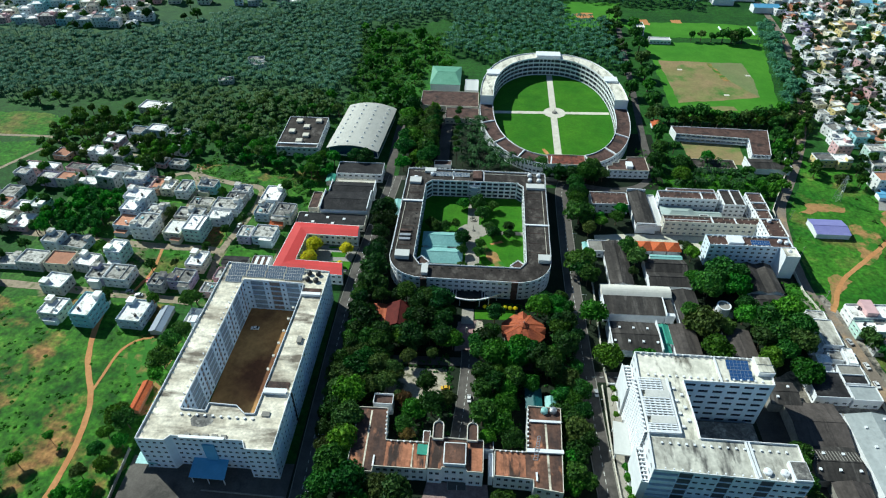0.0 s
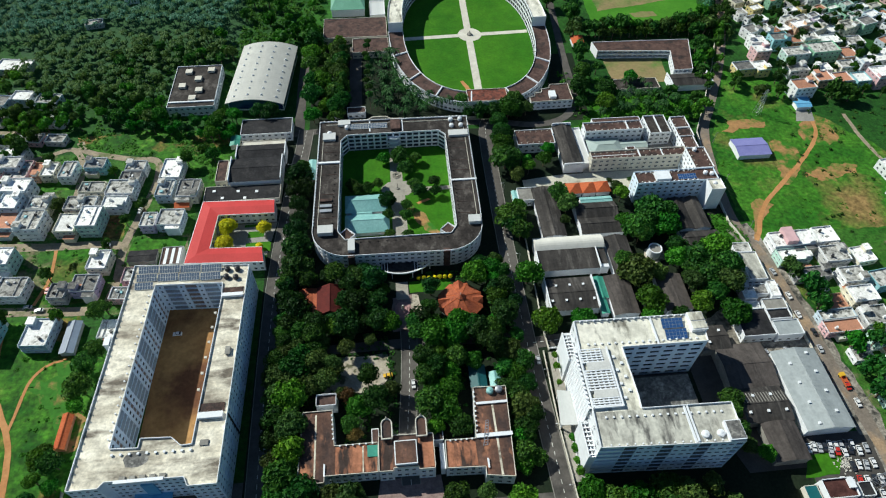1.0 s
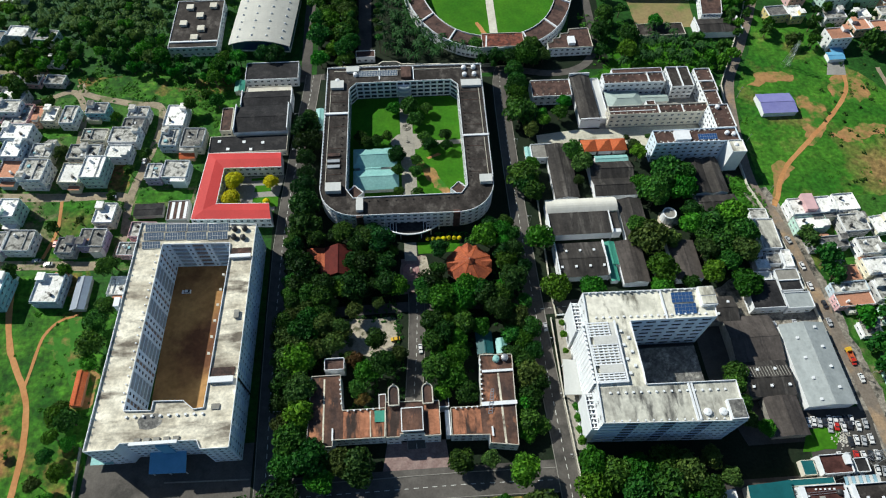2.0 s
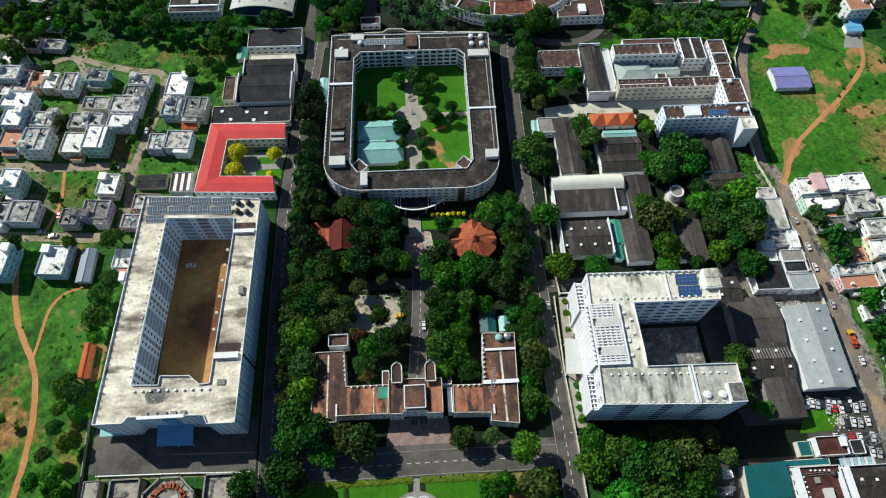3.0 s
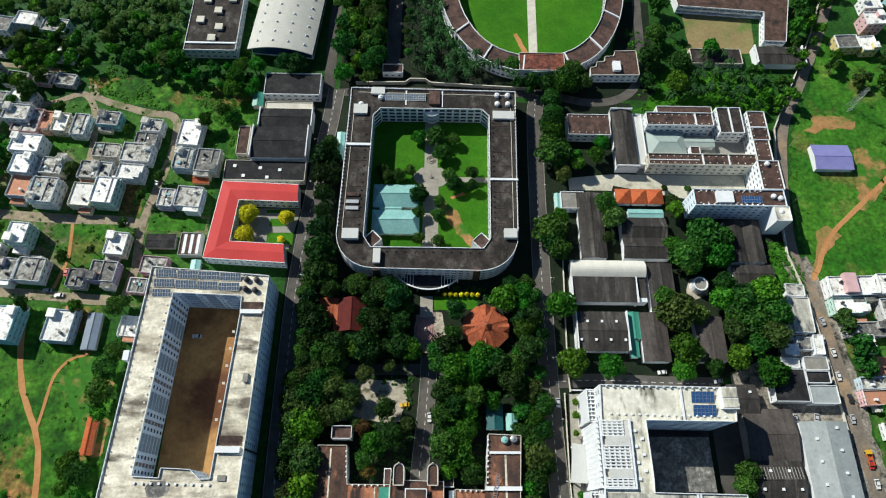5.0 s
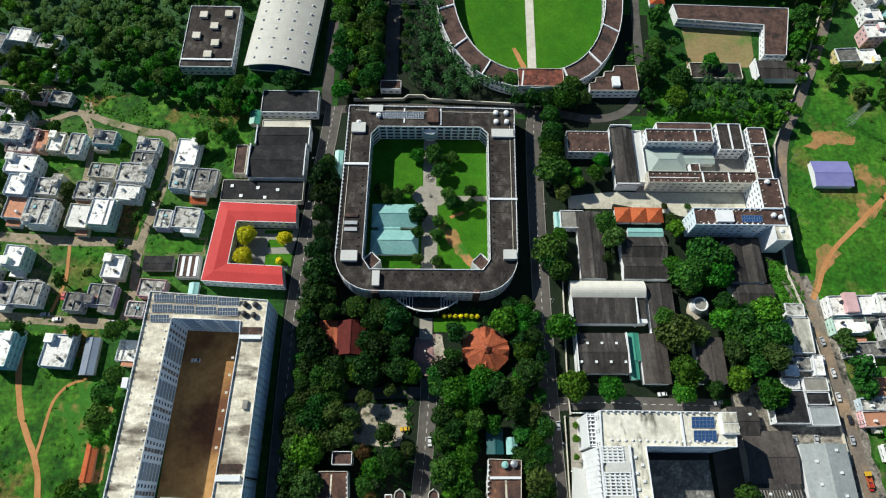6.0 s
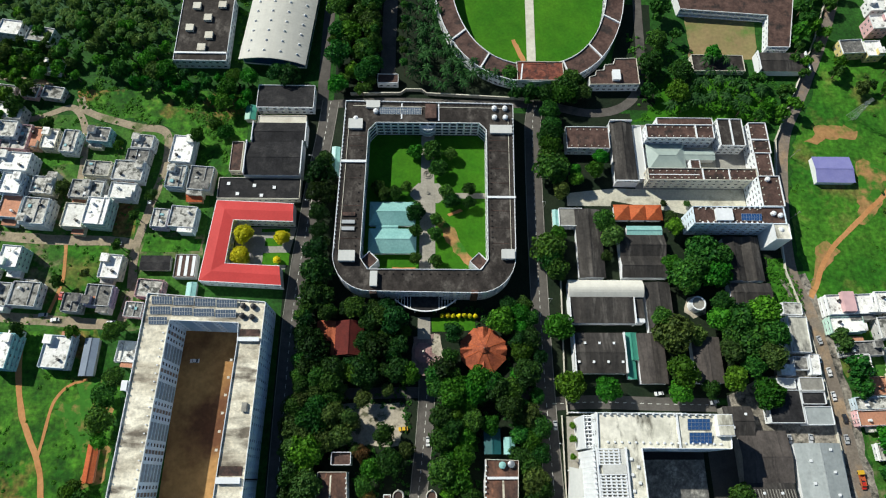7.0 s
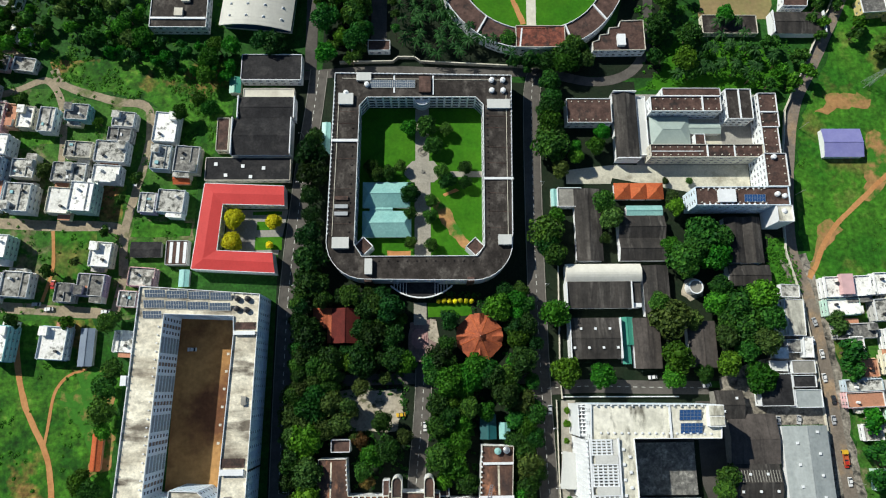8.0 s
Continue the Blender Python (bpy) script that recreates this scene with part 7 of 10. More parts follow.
shed("workshop_hall", "dark-roofed hall with white parapets and roof vents", 70.6, 205.8, 94, 223.8, 5.0, 6.6, "darksheet", "white", "x", vents=7, parapets=True)
shed("green_shed", "narrow green sheet lean-to", 95, 212, 100.4, 224.2, 3.6, 4.4, "greensheet", "white", "y")
shed("green_shed", "narrow green sheet lean-to", 95.2, 203.4, 98.6, 211.6, 3.4, 4.0, "greensheet", "white", "y")
shed("workshop_shed", "workshop with brown sheet roof", 100.6, 201.2, 112.4, 223.6, 4.6, 6.0, "brownsheet", "white", "y")
shed("workshop_shed", "workshop with brown sheet roof", 126, 201.4, 138.4, 222, 4.6, 6.2, "brownsheet", "white", "y")
t = thing("well_house", "round white well house ring among trees", "well")
s = Shape()
for k in range(18):
    c_, s_ = math.cos(math.pi * k / 9), math.sin(math.pi * k / 9)
    s.v += [(131.5 + r * c_, 238.5 + r * s_, z) for r, z in ((3.5, 0), (3.5, 5.5), (2.9, 5.5), (2.9, 0))]
    s.f += [(4 * k + i, (4 * k + 4 + i) % 72, (4 * k + 5 + i) % 72, 4 * k + i + 1) for i in range(3)]
    s.s += [0] * 3
part("ring_wall", s, M["white"], t)
s = Shape()
s.tube(131.5, 238.5, 4.6, 5.0, 2.9, n=18)
part("cover", s, M["concrete"], t)

patch("well_clearing", [(126, 236), (128, 242.6), (134, 243.4), (138, 240), (137, 234), (130, 233)], 0.12, "palebare", "tan bare clearing round the well", "ground", 0.8, step=2.0)

# sheds behind the institute block
shed("warehouse", "dark-roofed sheet metal warehouse", 135, 178.6, 147.4, 190.4, 5.8, 7.4, "darksheet", "concrete", "x", vents=2)
shed("warehouse", "large dark sheet-roofed warehouse", 140, 159, 161.4, 180, 5.4, 7.4, "brownsheet", "concrete", "x")
wh_ = shed("warehouse", "large dark ribbed warehouse with skylight strips", 141, 143.5, 160.6, 158.6, 5.4, 7.2, "darksheet", "concrete", "x", vents=5)
for k in range(15):
    s = Shape()
    x = 141.8 + k * 1.3
    s.poly([(x, 158.4, 5.5), (x, 151.4, 7.2), (x + 0.36, 151.4, 7.2), (x + 0.36, 158.4, 5.5)])
    part("skylight_strip", s, M["concrete"], wh_, "pale translucent skylight strip")
shed("warehouse", "pale grey ribbed metal warehouse", 164, 137.8, 184, 174.6, 6.0, 8.2, "greysheet", "white", "y", vents=8)
shed("warehouse", "dark-roofed sheet metal warehouse", 146.2, 126.8, 160.2, 142.8, 5.0, 6.6, "brownsheet", "concrete", "y")
slab("roadside_block", "long pale flat-roofed roadside block", 172.4, 215.4, 181.8, 232.4, 5.0, "white", "roofgrime", deg=-2)
slab("roadside_block", "dark flat-roofed roadside block", 156, 183.6, 171.4, 198, 6.0, "white", "roofblack")
slab("roadside_block", "grey sheet-roofed roadside block", 172, 182.8, 184.4, 190.8, 6.0, "white", "greysheet")
slab("roadside_block", "dark-roofed roadside block with white rim", 171.8, 191.8, 182.6, 197.2, 6.0, "white", "roofblack", rim=0.8)
slab("roadside_block", "small white roadside block", 173, 198, 184, 204, 4.5, "white", "concrete")
t = thing("teal_block", "white block with sloping deep teal sheet roof", "building")
s = Shape()
s.box(127.6, 97, 0, 143.6, 108.6, 5.2)
part("wall", s, M["cream"], t)
s = Shape()
s.v = [(126.8, 96.2, 5.3), (144.2, 96.2, 5.3), (144.6, 109.6, 6.6), (127.4, 108.6, 6.6)]
s.v += [(a, b, c - 0.25) for a, b, c in s.v]
s.f, s.s = [(0, 1, 2, 3), (7, 6, 5, 4), (0, 4, 5, 1), (1, 5, 6, 2), (2, 6, 7, 3), (3, 7, 4, 0)], [0] * 6
part("roof", s, M["tealroof"], t)
for k in range(15):
    s = Shape()
    x = 127.6 + k * 1.15
    s.poly([(x, 96.3, 5.36), (x + 0.12, 96.3, 5.36), (x + 0.12, 108.7, 6.65), (x, 108.7, 6.65)])
    part("roof_rib", s, M["tealroof"], t)
slab("green_strip", "narrow lean-to with dark teal roof", 145.2, 107.4, 163.4, 110.0, 4.6, "cream", "tealroof", rim=0.15, windows=False)
slab("green_store", "small store with dark teal roof", 153.2, 111.4, 158.6, 117.2, 3.2, "cream", "tealroof", rim=0.15, windows=False)
mb, mz = slab("maroon_block", "white block with maroon flat roof and roof works", 146, 89, 164.6, 106.8, 8.0, "white", "maroon", floors=2, rim=1.0)
boxes(mb, "rim_wall", "white", [(146.2, 89.6, 148.2, 106.4, mz, mz + 1.1), (162.9, 89.6, 164.2, 104.0, mz, mz + 1.0)], "broad white rim wall")
boxes(mb, "skylight_box", "palesheet", [(155.2, 91.8, 158.6, 98.4, mz, mz + 1.6)], "pale metal skylight box")
boxes(mb, "roof_hatch", "concrete", [(153.4, 100.6, 155.2, 102.6, mz, mz + 0.7)])
knobs(mb, mz, (149.6, 91), (149.2, 104), 7, 0.5, 0.4)
knobs(mb, mz, (152, 105.4), (161, 105.0), 5, 0.5, 0.4)
for y in (104.2, 103.4):
    s = Shape()
    s.bar((149, y), (161.6, y + 0.3), 0.14, mz + 0.3, mz + 0.44, bottom=True)
    part("pipe", s, M["steel"], mb, "grey roof pipe")
water_tank(161.6, 103.6, mz, 1.1, 1.7)
db, dz = slab("dark_block", "white block with mottled dark flat roof", 166.4, 86, 188, 106.2, 8.0, "white", "roofdark", floors=2, rim=1.0)
boxes(db, "rim_wall", "white", [(166.6, 86.4, 168.2, 105.8, dz, dz + 1.1)], "broad white rim wall")
for x, y in ((172, 101), (178, 100.6), (183, 97), (175, 93), (180, 91)):
    boxes(db, "roof_box", "white", [(x - 0.4, y - 0.4, x + 0.4, y + 0.4, dz, dz + 0.5)])
dk, zz = slab("pump_house", "low white block with dark roof", 174.5, 111.0, 180, 116.5, 4.0, "white", "roofblack")
gh, gz = slab("guard_house", "white block with maroon flat roof", 159.6, 110.8, 172, 118.2, 6.0, "white", "maroon", rim=0.9)
boxes(gh, "stair_head", "white", [(169.6, 114, 171.6, 117.6, gz, gz + 1.6)])
t = thing("striped_awning", "striped pale blue sheet awning on steel posts", "awning")
for k in range(10):
    s = Shape()
    x = 166.6 + k * 1.46
    s.v = [(x, 106.3, 5.4), (x + 1.3, 106.3, 5.4), (x + 1.3, 109.4, 5.9), (x, 109.4, 5.9)]
    s.v += [(a, b, c - 0.1) for a, b, c in s.v]
    s.f, s.s = [(0, 1, 2, 3), (7, 6, 5, 4), (0, 4, 5, 1), (1, 5, 6, 2), (2, 6, 7, 3), (3, 7, 4, 0)], [0] * 6
    part("sheet", s, M["palesheet" if k % 2 else "skysheet"], t)
for x in (167, 174, 181):
    s = Shape()
    s.box(x - 0.08, 109.1, 0, x + 0.08, 109.26, 5.75)
    part("post", s, M["steel"], t)
slab("roadside_hut", "small white hut with pale roof beside the lane", 117.2, 104.8, 123.6, 108.2, 3.4, "white", "rooflime", rim=0.3, windows=False)
slab("service_block", "low dark-roofed service block with white rim", 104, 84, 122.4, 93.6, 5.4, "white", "roofdark", rim=0.8)
patch("service_lane", [(123.6, 84), (127.2, 84), (128.6, 111), (124.8, 111)], 0.16, "roadgrey", "narrow grey service lane", "lane")
rr = np.random.default_rng(77)
s = Shape()
for k in range(150):
    x, y = 176.6 + rr.normal() * 1.7, 125.4 + rr.normal() * 1.9
    q = rr.uniform(0.15, 0.42)
    s.prism(turned(x, y, q * 2, q * 1.4, rr.uniform(0, 180)), 0.1, 0.1 + q, top=turned(x, y, q * 1.2, q * 0.8, rr.uniform(0, 180)))
solid("rubble_heap", s, M["gravel"], "heap of pale broken stones", "rubble", kind="stuff")
patch("parking_yard", [(160, 110), (190, 108), (192, 136), (163, 137)], 0.1, "asphalt", "grey parking yard full of cars", "yard")
patch("parking_lawn", [(158, 121), (172, 121.6), (178, 130), (162, 129.6)], 0.15, "lawn", "green lawn beside the parking yard", "lawn", 0.6)
patch("service_yard", [(148, 175), (190, 175), (190, 183), (148, 183)], 0.12, "clutter", "dusty grey service yard", "yard")
patch("roadside_yard", [(140, 183), (190, 183), (189.5, 205), (186, 233), (168, 233), (164, 206), (140, 196)], 0.07, "clutter", "cluttered dusty yard behind the roadside blocks", "yard", 0.8)
patch("works_yard", [(128, 186), (160, 186), (162, 125), (136, 125), (128, 150)], 0.065, "asphalt", "dark asphalt between the warehouses", "yard")
for k, (x, y, w, d, h, r_) in enumerate(((168, 227, 5, 9, 4.0, "roofgrey"), (168.5, 216, 6, 7, 3.4, "palesheet"), (169, 207.5, 6.5, 5, 4.2, "rooflime"), (177, 236.5, 9, 6, 4.0, "roofgrey"), (167.5, 201.5, 8, 4.5, 3.6, "palesheet"), (182.2, 210, 4.4, 9.4, 4.2, "rooflime"), (176, 210.6, 6.6, 6.0, 3.4, "roofslate"))):
    slab("yard_store", "small cluttered roadside store with %s roof" % {"roofgrey": "grey cement", "palesheet": "pale metal", "rooflime": "limewashed", "roofslate": "dark cement"}[r_], x - w / 2, y - d / 2, x + w / 2, y + d / 2, h, "white", r_, rim=0.4, windows=False, deg=-3, group="yard stores")
shed("blue_awning", "small bright blue sheet awning beside the pad", 263.6, 351.4, 270.4, 356, 2.4, 2.9, "bluesheet", "concrete", "x")
shed("violet_shed", "open shed with violet-blue metal roof", 204.0, 304.2, 223.4, 318.4, 3.4, 4.6, "violetsheet", "white", "x")
shed("teal_building", "teal-roofed shed behind the offices", 28.6, 171, 35.2, 181, 3.8, 5.0, "tealdeep", "cream", "y")
shed("green_shed", "small pale green sheet shed", 37.2, 171, 41.4, 177.4, 3.4, 4.2, "tealsheet", "cream", "y")

# pavilion, chapel, memorial
t = thing("pavilion", "octagonal pavilion with orange tiled roof", "pavilion")
cx, cy = 28.9, 216.0
o8 = [(cx + 11.2 * math.cos(radians(22.5 + 45 * i)), cy + 11.2 * math.sin(radians(22.5 + 45 * i))) for i in range(8)]
i8 = inset(o8, 1.4)
s = Shape()
s.prism(i8, 0, 4.0)
part("wall", s, M["cream"], t)
s = Shape()
m8 = [(cx + 2.2 * math.cos(radians(22.5 + 45 * i)), cy + 2.2 * math.sin(radians(22.5 + 45 * i))) for i in range(8)]
for (p, q), (a, b) in zip(edges(o8), edges(m8)):
    s.poly([(*p, 3.9), (*q, 3.9), (*b, 7.6), (*a, 7.6)])
    s.poly([(*p, 3.6), (*q, 3.6), (*q, 3.9), (*p, 3.9)])
part("lower_roof", s, M["oldtile"], t, "orange tiled octagonal roof")
s = Shape()
for p, q in edges(m8):
    s.poly([(*p, 8.0), (*q, 8.0), (cx, cy, 9.6)])
s.prism(inset(m8, 0.2), 7.5, 8.0)
part("lantern_roof", s, M["oldtile"], t)
for p, a in zip(o8, m8):
    s = Shape()
    d = Vector((p[1] - cy, cx - p[0], 0)).normalized() * 0.18
    u, v = Vector((*p, 3.98)), Vector((*a, 7.72))
    s.poly([u - d, u + d, v + d, v - d])
    part("hip_ridge", s, M["terracotta"], t)
for a in (0, 90, 180, 270):
    c_, n_ = math.cos(radians(a)), math.sin(radians(a))

    def at(r, k, z):
        return (cx + c_ * r - n_ * k, cy + n_ * r + c_ * k, z)

    s = Shape()
    s.poly([at(10.7, -2.3, 4.2), at(10.7, 0, 6.3), at(5.2, 0, 6.4), at(7.6, -2.3, 5.0)][::-1])
    s.poly([at(10.7, 0, 6.3), at(10.7, 2.3, 4.2), at(7.6, 2.3, 5.0), at(5.2, 0, 6.4)][::-1])
    gab = part("gablet", s, M["oldtile"], t, "small tiled gablet")
    s = Shape()
    s.poly([at(10.4, -2.1, 4.1), at(10.4, 2.1, 4.1), at(10.4, 0, 6.1)])
    part("gablet_wall", s, M["cream"], gab)
s = Shape()
s.tube(cx, cy, 9.4, 10.8, 0.25, 0.05, 6)
part("finial", s, M["cream"], t)
shed("green_shed", "narrow teal awning beside the quadrangle", -46.4, 306, -42.8, 322, 2.6, 3.2, "tealsheet", "concrete", "y")
hipped("chapel", "small hall with dark maroon tiled gable roof", -38.6, 214.0, -26.6, 229.0, 4.4, 7.4, "redtile", "cream", along="y", hip=0, category="hall", seams=0.8)
hipped("chapel_porch", "lower orange tiled wing of the hall", -47.4, 221.0, -39.2, 229.4, 3.2, 4.0, "oldtile", "cream", along="y", hip=0, category="hall")
slope = Shape()
slope.v = [(-41.0, 213.6, 3.6), (-38.9, 213.6, 4.3), (-38.9, 229.3, 4.3), (-41.0, 229.3, 3.6)]
slope.v += [(a, b, c - 0.2) for a, b, c in slope.v]
slope.f, slope.s = [(0, 1, 2, 3), (7, 6, 5, 4), (0, 4, 5, 1), (1, 5, 6, 2), (2, 6, 7, 3), (3, 7, 4, 0)], [0] * 6
t = thing("chapel_verandah", "orange tiled verandah roof along the hall", "verandah")
part("roof", slope, M["oldtile"], t)
for k in range(5):
    s = Shape()
    s.box(-40.9, 214.2 + k * 3.6, 0, -40.6, 214.5 + k * 3.6, 3.5)
    part("post", s, M["cream"], t)
patch("memorial_court", [(-3.6, 204), (3, 204), (9.2, 214), (8.6, 224.2), (-3.6, 223.6)], 0.13, "pinkpave", "pinkish paved memorial court coloured darker for shade", "court", 0.6, step=2.0)
patch("memorial_walk", [(-1.4, 222), (4.6, 222), (4.6, 232.4), (-1.4, 232.4)], 0.15, "paving", "pale paved walk", "path")
patch("memorial_apron", [(5.2, 216), (10.5, 213.6), (10.4, 217.6), (9.0, 223.6), (6.4, 224.4)], 0.155, "palebare", "tan stone apron beside the memorial court", "path", 0.5, step=2.0)
patch("memorial_lawn", [(5.2, 225.4), (26, 226.4), (26, 232.2), (5.2, 232.2)], 0.11, "lawn", "green lawn before the quadrangle", "lawn", 0.4, step=2.0)
t = thing("memorial", "pinkish stone memorial on crossed steps", "memorial")
for k, (a, b) in enumerate(((3.8, 4.6), (3.0, 3.6), (2.0, 2.4))):
    s = Shape()
    s.prism([(1.4 - a, 215.6 - b * 0.5), (1.4 - a * 0.5, 215.6 - b), (1.4 + a * 0.5, 215.6 - b), (1.4 + a, 215.6 - b * 0.5), (1.4 + a, 215.6 + b * 0.5), (1.4 + a * 0.5, 215.6 + b), (1.4 - a * 0.5, 215.6 + b), (1.4 - a, 215.6 + b * 0.5)], 0.1 + 0.3 * k, 0.4 + 0.3 * k)
    part("step", s, M["pinkstone"], t)
s = Shape()
s.prism(rect(0.8, 215.0, 2.0, 216.2), 1.0, 4.4, top=rect(1.1, 215.3, 1.7, 215.9))
part("shaft", s, M["cream"], t)
patch("office_garden", [(-34, 174), (-8, 174), (-6, 192), (-36, 192)], 0.11, "palebare", "pale bare garden court with shrubs", "court", 1.5)
patch("hill_garden", [(8, 172), (26, 172), (26, 186), (8, 186)], 0.11, "weeds", "green garden beside the drive", "garden", 1.0)

# flower pond on the lawn
t = thing("flower_pond", "flower-shaped pond with white scalloped rim", "pond")
px, py, pr = -2.2, 95.5, 8.6
pet = []
for i in range(96):
    a = 2 * math.pi * i / 96
    k = 0.86 + 0.3 * math.sqrt(abs(math.cos(4 * a + math.pi / 2)))
    pet.append((px + pr * k * math.cos(a), py + pr * k * math.sin(a)))
s = Shape()
for p, q in edges(pet):
    s.bar(p, q, 0.75, 0, 0.7, ext=0.1)
part("rim", s, M["white"], t, "white scalloped rim")
s = Shape()
filled(s, pet, [], 0.35)
part("water", s, M["pool"], t, "still murky ochre water")
s = Shape()
s.box(px - 1.7, py - 1.7, 0.2, px + 1.7, py + 1.7, 1.2)
s.box(px - 1.1, py - 1.1, 1.2, px + 1.1, py + 1.1, 2.0)
part("plinth", s, M["concrete"], t, "square stone plinth")
for a in range(0, 360, 45):
    s = Shape()
    x, y = px + 5 * math.cos(radians(a + 22)), py + 5 * math.sin(radians(a + 22))
    s.box(x - 0.3, y - 0.3, 0.2, x + 0.3, y + 0.3, 0.6)
    part("jet_block", s, M["white"], t)
ring = [(px + pr * 1.36 * math.cos(2 * math.pi * i / 48), py + pr * 1.36 * math.sin(2 * math.pi * i / 48)) for i in range(48)]
patch("pond_walk", ring, 0.11, "concrete", "grey paved walk round the pond", "path")
patch("pond_path", [(-3.6, 104), (-0.6, 104), (-0.8, 112), (-3.2, 112)], 0.12, "concrete", "grey paved path to the pond", "path")

# unfinished octagonal hall
t = thing("unfinished_hall", "unfinished octagonal hall of raw concrete with red formwork", "building")
UX, UY = -96.8, 107.3
o8 = [(UX + 10.2 * math.cos(radians(22.5 + 45 * i)), UY + 10.2 * math.sin(radians(22.5 + 45 * i))) for i in range(8)]
s = Shape()
s.prism(inset(o8, 0.8), 0, 6.0)
part("wall", s, M["staincrete"], t, "stained raw concrete drum")
for p, q in edges(o8):
    s = Shape()
    s.bar(p, q, 0.7, 5.6, 7.2, ext=0.2, bottom=True)
    part("edge_beam", s, M["concrete"], t)
s = Shape()
in8 = [(UX + 6.2 * math.cos(radians(22.5 + 45 * i)), UY + 0.8 + 6.0 * math.sin(radians(22.5 + 45 * i))) for i in range(8)]
for p, q in edges(in8):
    s.bar(p, q, 1.6, 6.0, 6.7, ext=0.35)
part("formwork_ring", s, M["rustform"], t, "rust-red formwork ring")
for i in range(22):
    a = radians(i * 360 / 22 + 4 * math.sin(i * 5))
    s = Shape()
    l1 = 7.4 + 0.6 * math.sin(i * 2.7)
    s.bar((UX + 4.6 * math.cos(a), UY + 0.8 + 4.5 * math.sin(a)), (UX + l1 * math.cos(a + 0.05), UY + 0.8 + l1 * math.sin(a + 0.05)), 0.22, 6.7, 7.0 + 0.15 * math.sin(i * 3), bottom=True)
    part("formwork_rib", s, M["terracotta" if i % 3 else "rustform"], t)
s = Shape()
s.prism([(UX - 3.6, UY - 1.5), (UX - 0.5, UY - 3.4), (UX + 2.6, UY - 2.8), (UX + 4.4, UY + 0.5), (UX + 3.8, UY + 3.6), (UX - 3.4, UY + 4.2)], 6.0, 6.12)
part("core_slab", s, M["concrete"], t)
s = Shape()
s.prism([(UX - 1.2, UY - 2.8), (UX + 2.4, UY - 2.6), (UX + 4.2, UY + 0.6), (UX + 3.6, UY + 3.3), (UX + 1.2, UY + 2.6), (UX + 0.6, UY + 0.2)], 6.12, 6.3)
part("plaster_heap", s, M["gravel"], t, "white spread of broken plaster")
for x0, x1 in ((-119.4, -108.4), (-83.4, -72.6)):
    t = thing("unfinished_wing", "unfinished raw concrete wing with open roof bays", "building")
    for k, (y0, y1) in enumerate(((90, 95.4), (95.4, 99.6), (99.6, 103.8), (103.8, 108), (108, 116.4))):
        s = Shape()
        s.box(x0 + 0.4, y0, 0, x1 - 0.4, y1, 5.2 if k % 2 else 5.5)
        part("roof_bay", s, M["staincrete"], t, "stained roof bay")
    for y in (95.4, 99.6, 103.8, 108):
        s = Shape()
        s.box(x0 + 0.3, y - 0.22, 5.2, x1 - 0.3, y + 0.22, 6.2)
        part("roof_beam", s, M["concrete"], t)
    for p, q in edges(rect(x0, 89.8, x1, 117)):
        s = Shape()
        s.bar(p, q, 0.5, 0, 6.6, ext=0.25)
        part("edge_wall", s, M["staincrete"], t)
        s = Shape()
        s.bar(p, q, 0.62, 6.6, 6.8, ext=0.3, bottom=True)
        part("coping", s, M["concrete"], t)
slab("unfinished_store", "narrow raw concrete store", -130.5, 92, -124.6, 117.4, 4.8, "concrete", "staincrete", windows=False)
for xa, xb in ((-108.0, -106.0), (-87.4, -83.8)):
    s = Shape()
    s.box(xa, 104, 0, xb, 109, 4.2)
    solid("unfinished_link", s, M["staincrete"], "short raw concrete link between the unfinished wings", "building")


# compound walls, each run with its posts
def compound_wall(line, h=1.8, material="cream", label="pale plastered compound wall", step=6.0):
    t = thing("compound_wall", label, "wall", kind="structure")
    for p, q in zip(line, line[1:]):
        s = Shape()
        s.bar(p, q, 0.25, 0, h)
        s.bar(p, q, 0.4, h, h + 0.1)
        part("panel", s, M[material], t)
        n = max(1, int(math.dist(p, q) / step))
        me = Shape()
        me.box(-0.25, -0.25, 0, 0.25, 0.25, h + 0.3)
        me = me.mesh("post", M[material])
        for k in range(n + 1):
            f = k / n
            part("post", me, None, t, at=Matrix.Translation((p[0] + (q[0] - p[0]) * f, p[1] + (q[1] - p[1]) * f, 0)))


compound_wall([(-135, 142), (-133.5, 120), (-132, 86)], material="concrete")
patch("ochre_strip", [(-128, 117.8), (-72, 117.2), (-72, 119), (-128, 119.6)], 0.09, "fadedturf", "dry ochre grass strip before the unfinished wings", "verge", 0.3, step=2.0)
s = Shape()
s.bar((-99.8, 126.6), (-66.6, 125.6), 0.5, 0.1, 0.5)
solid("yard_kerb", s, M["concrete"], "long pale kerb across the hostel yard", "kerb", kind="structure")
compound_wall([(-128, 119.6), (-96, 119.0), (-68, 117.9)], 1.2, "white", "low white yard wall")
compound_wall([(67, 188.6), (120, 188.2)], 1.1, "white", "low white beaded fence beside the institute", 1.3)
compound_wall([(66.4, 188), (66, 197)], 1.6)
compound_wall([(66, 200), (66.8, 226), (67.6, 250), (68, 275)], 1.6)
compound_wall([(65, 86), (64.4, 120), (63.4, 150), (63.8, 187)], 1.2, "cream", "low pale wall along the institute walk", 3.0)
compound_wall([(186, 140), (187.4, 172), (186.6, 200), (184, 232), (179, 256), (180.6, 287), (188, 330), (202, 356), (223, 396), (238, 430)], 1.8)


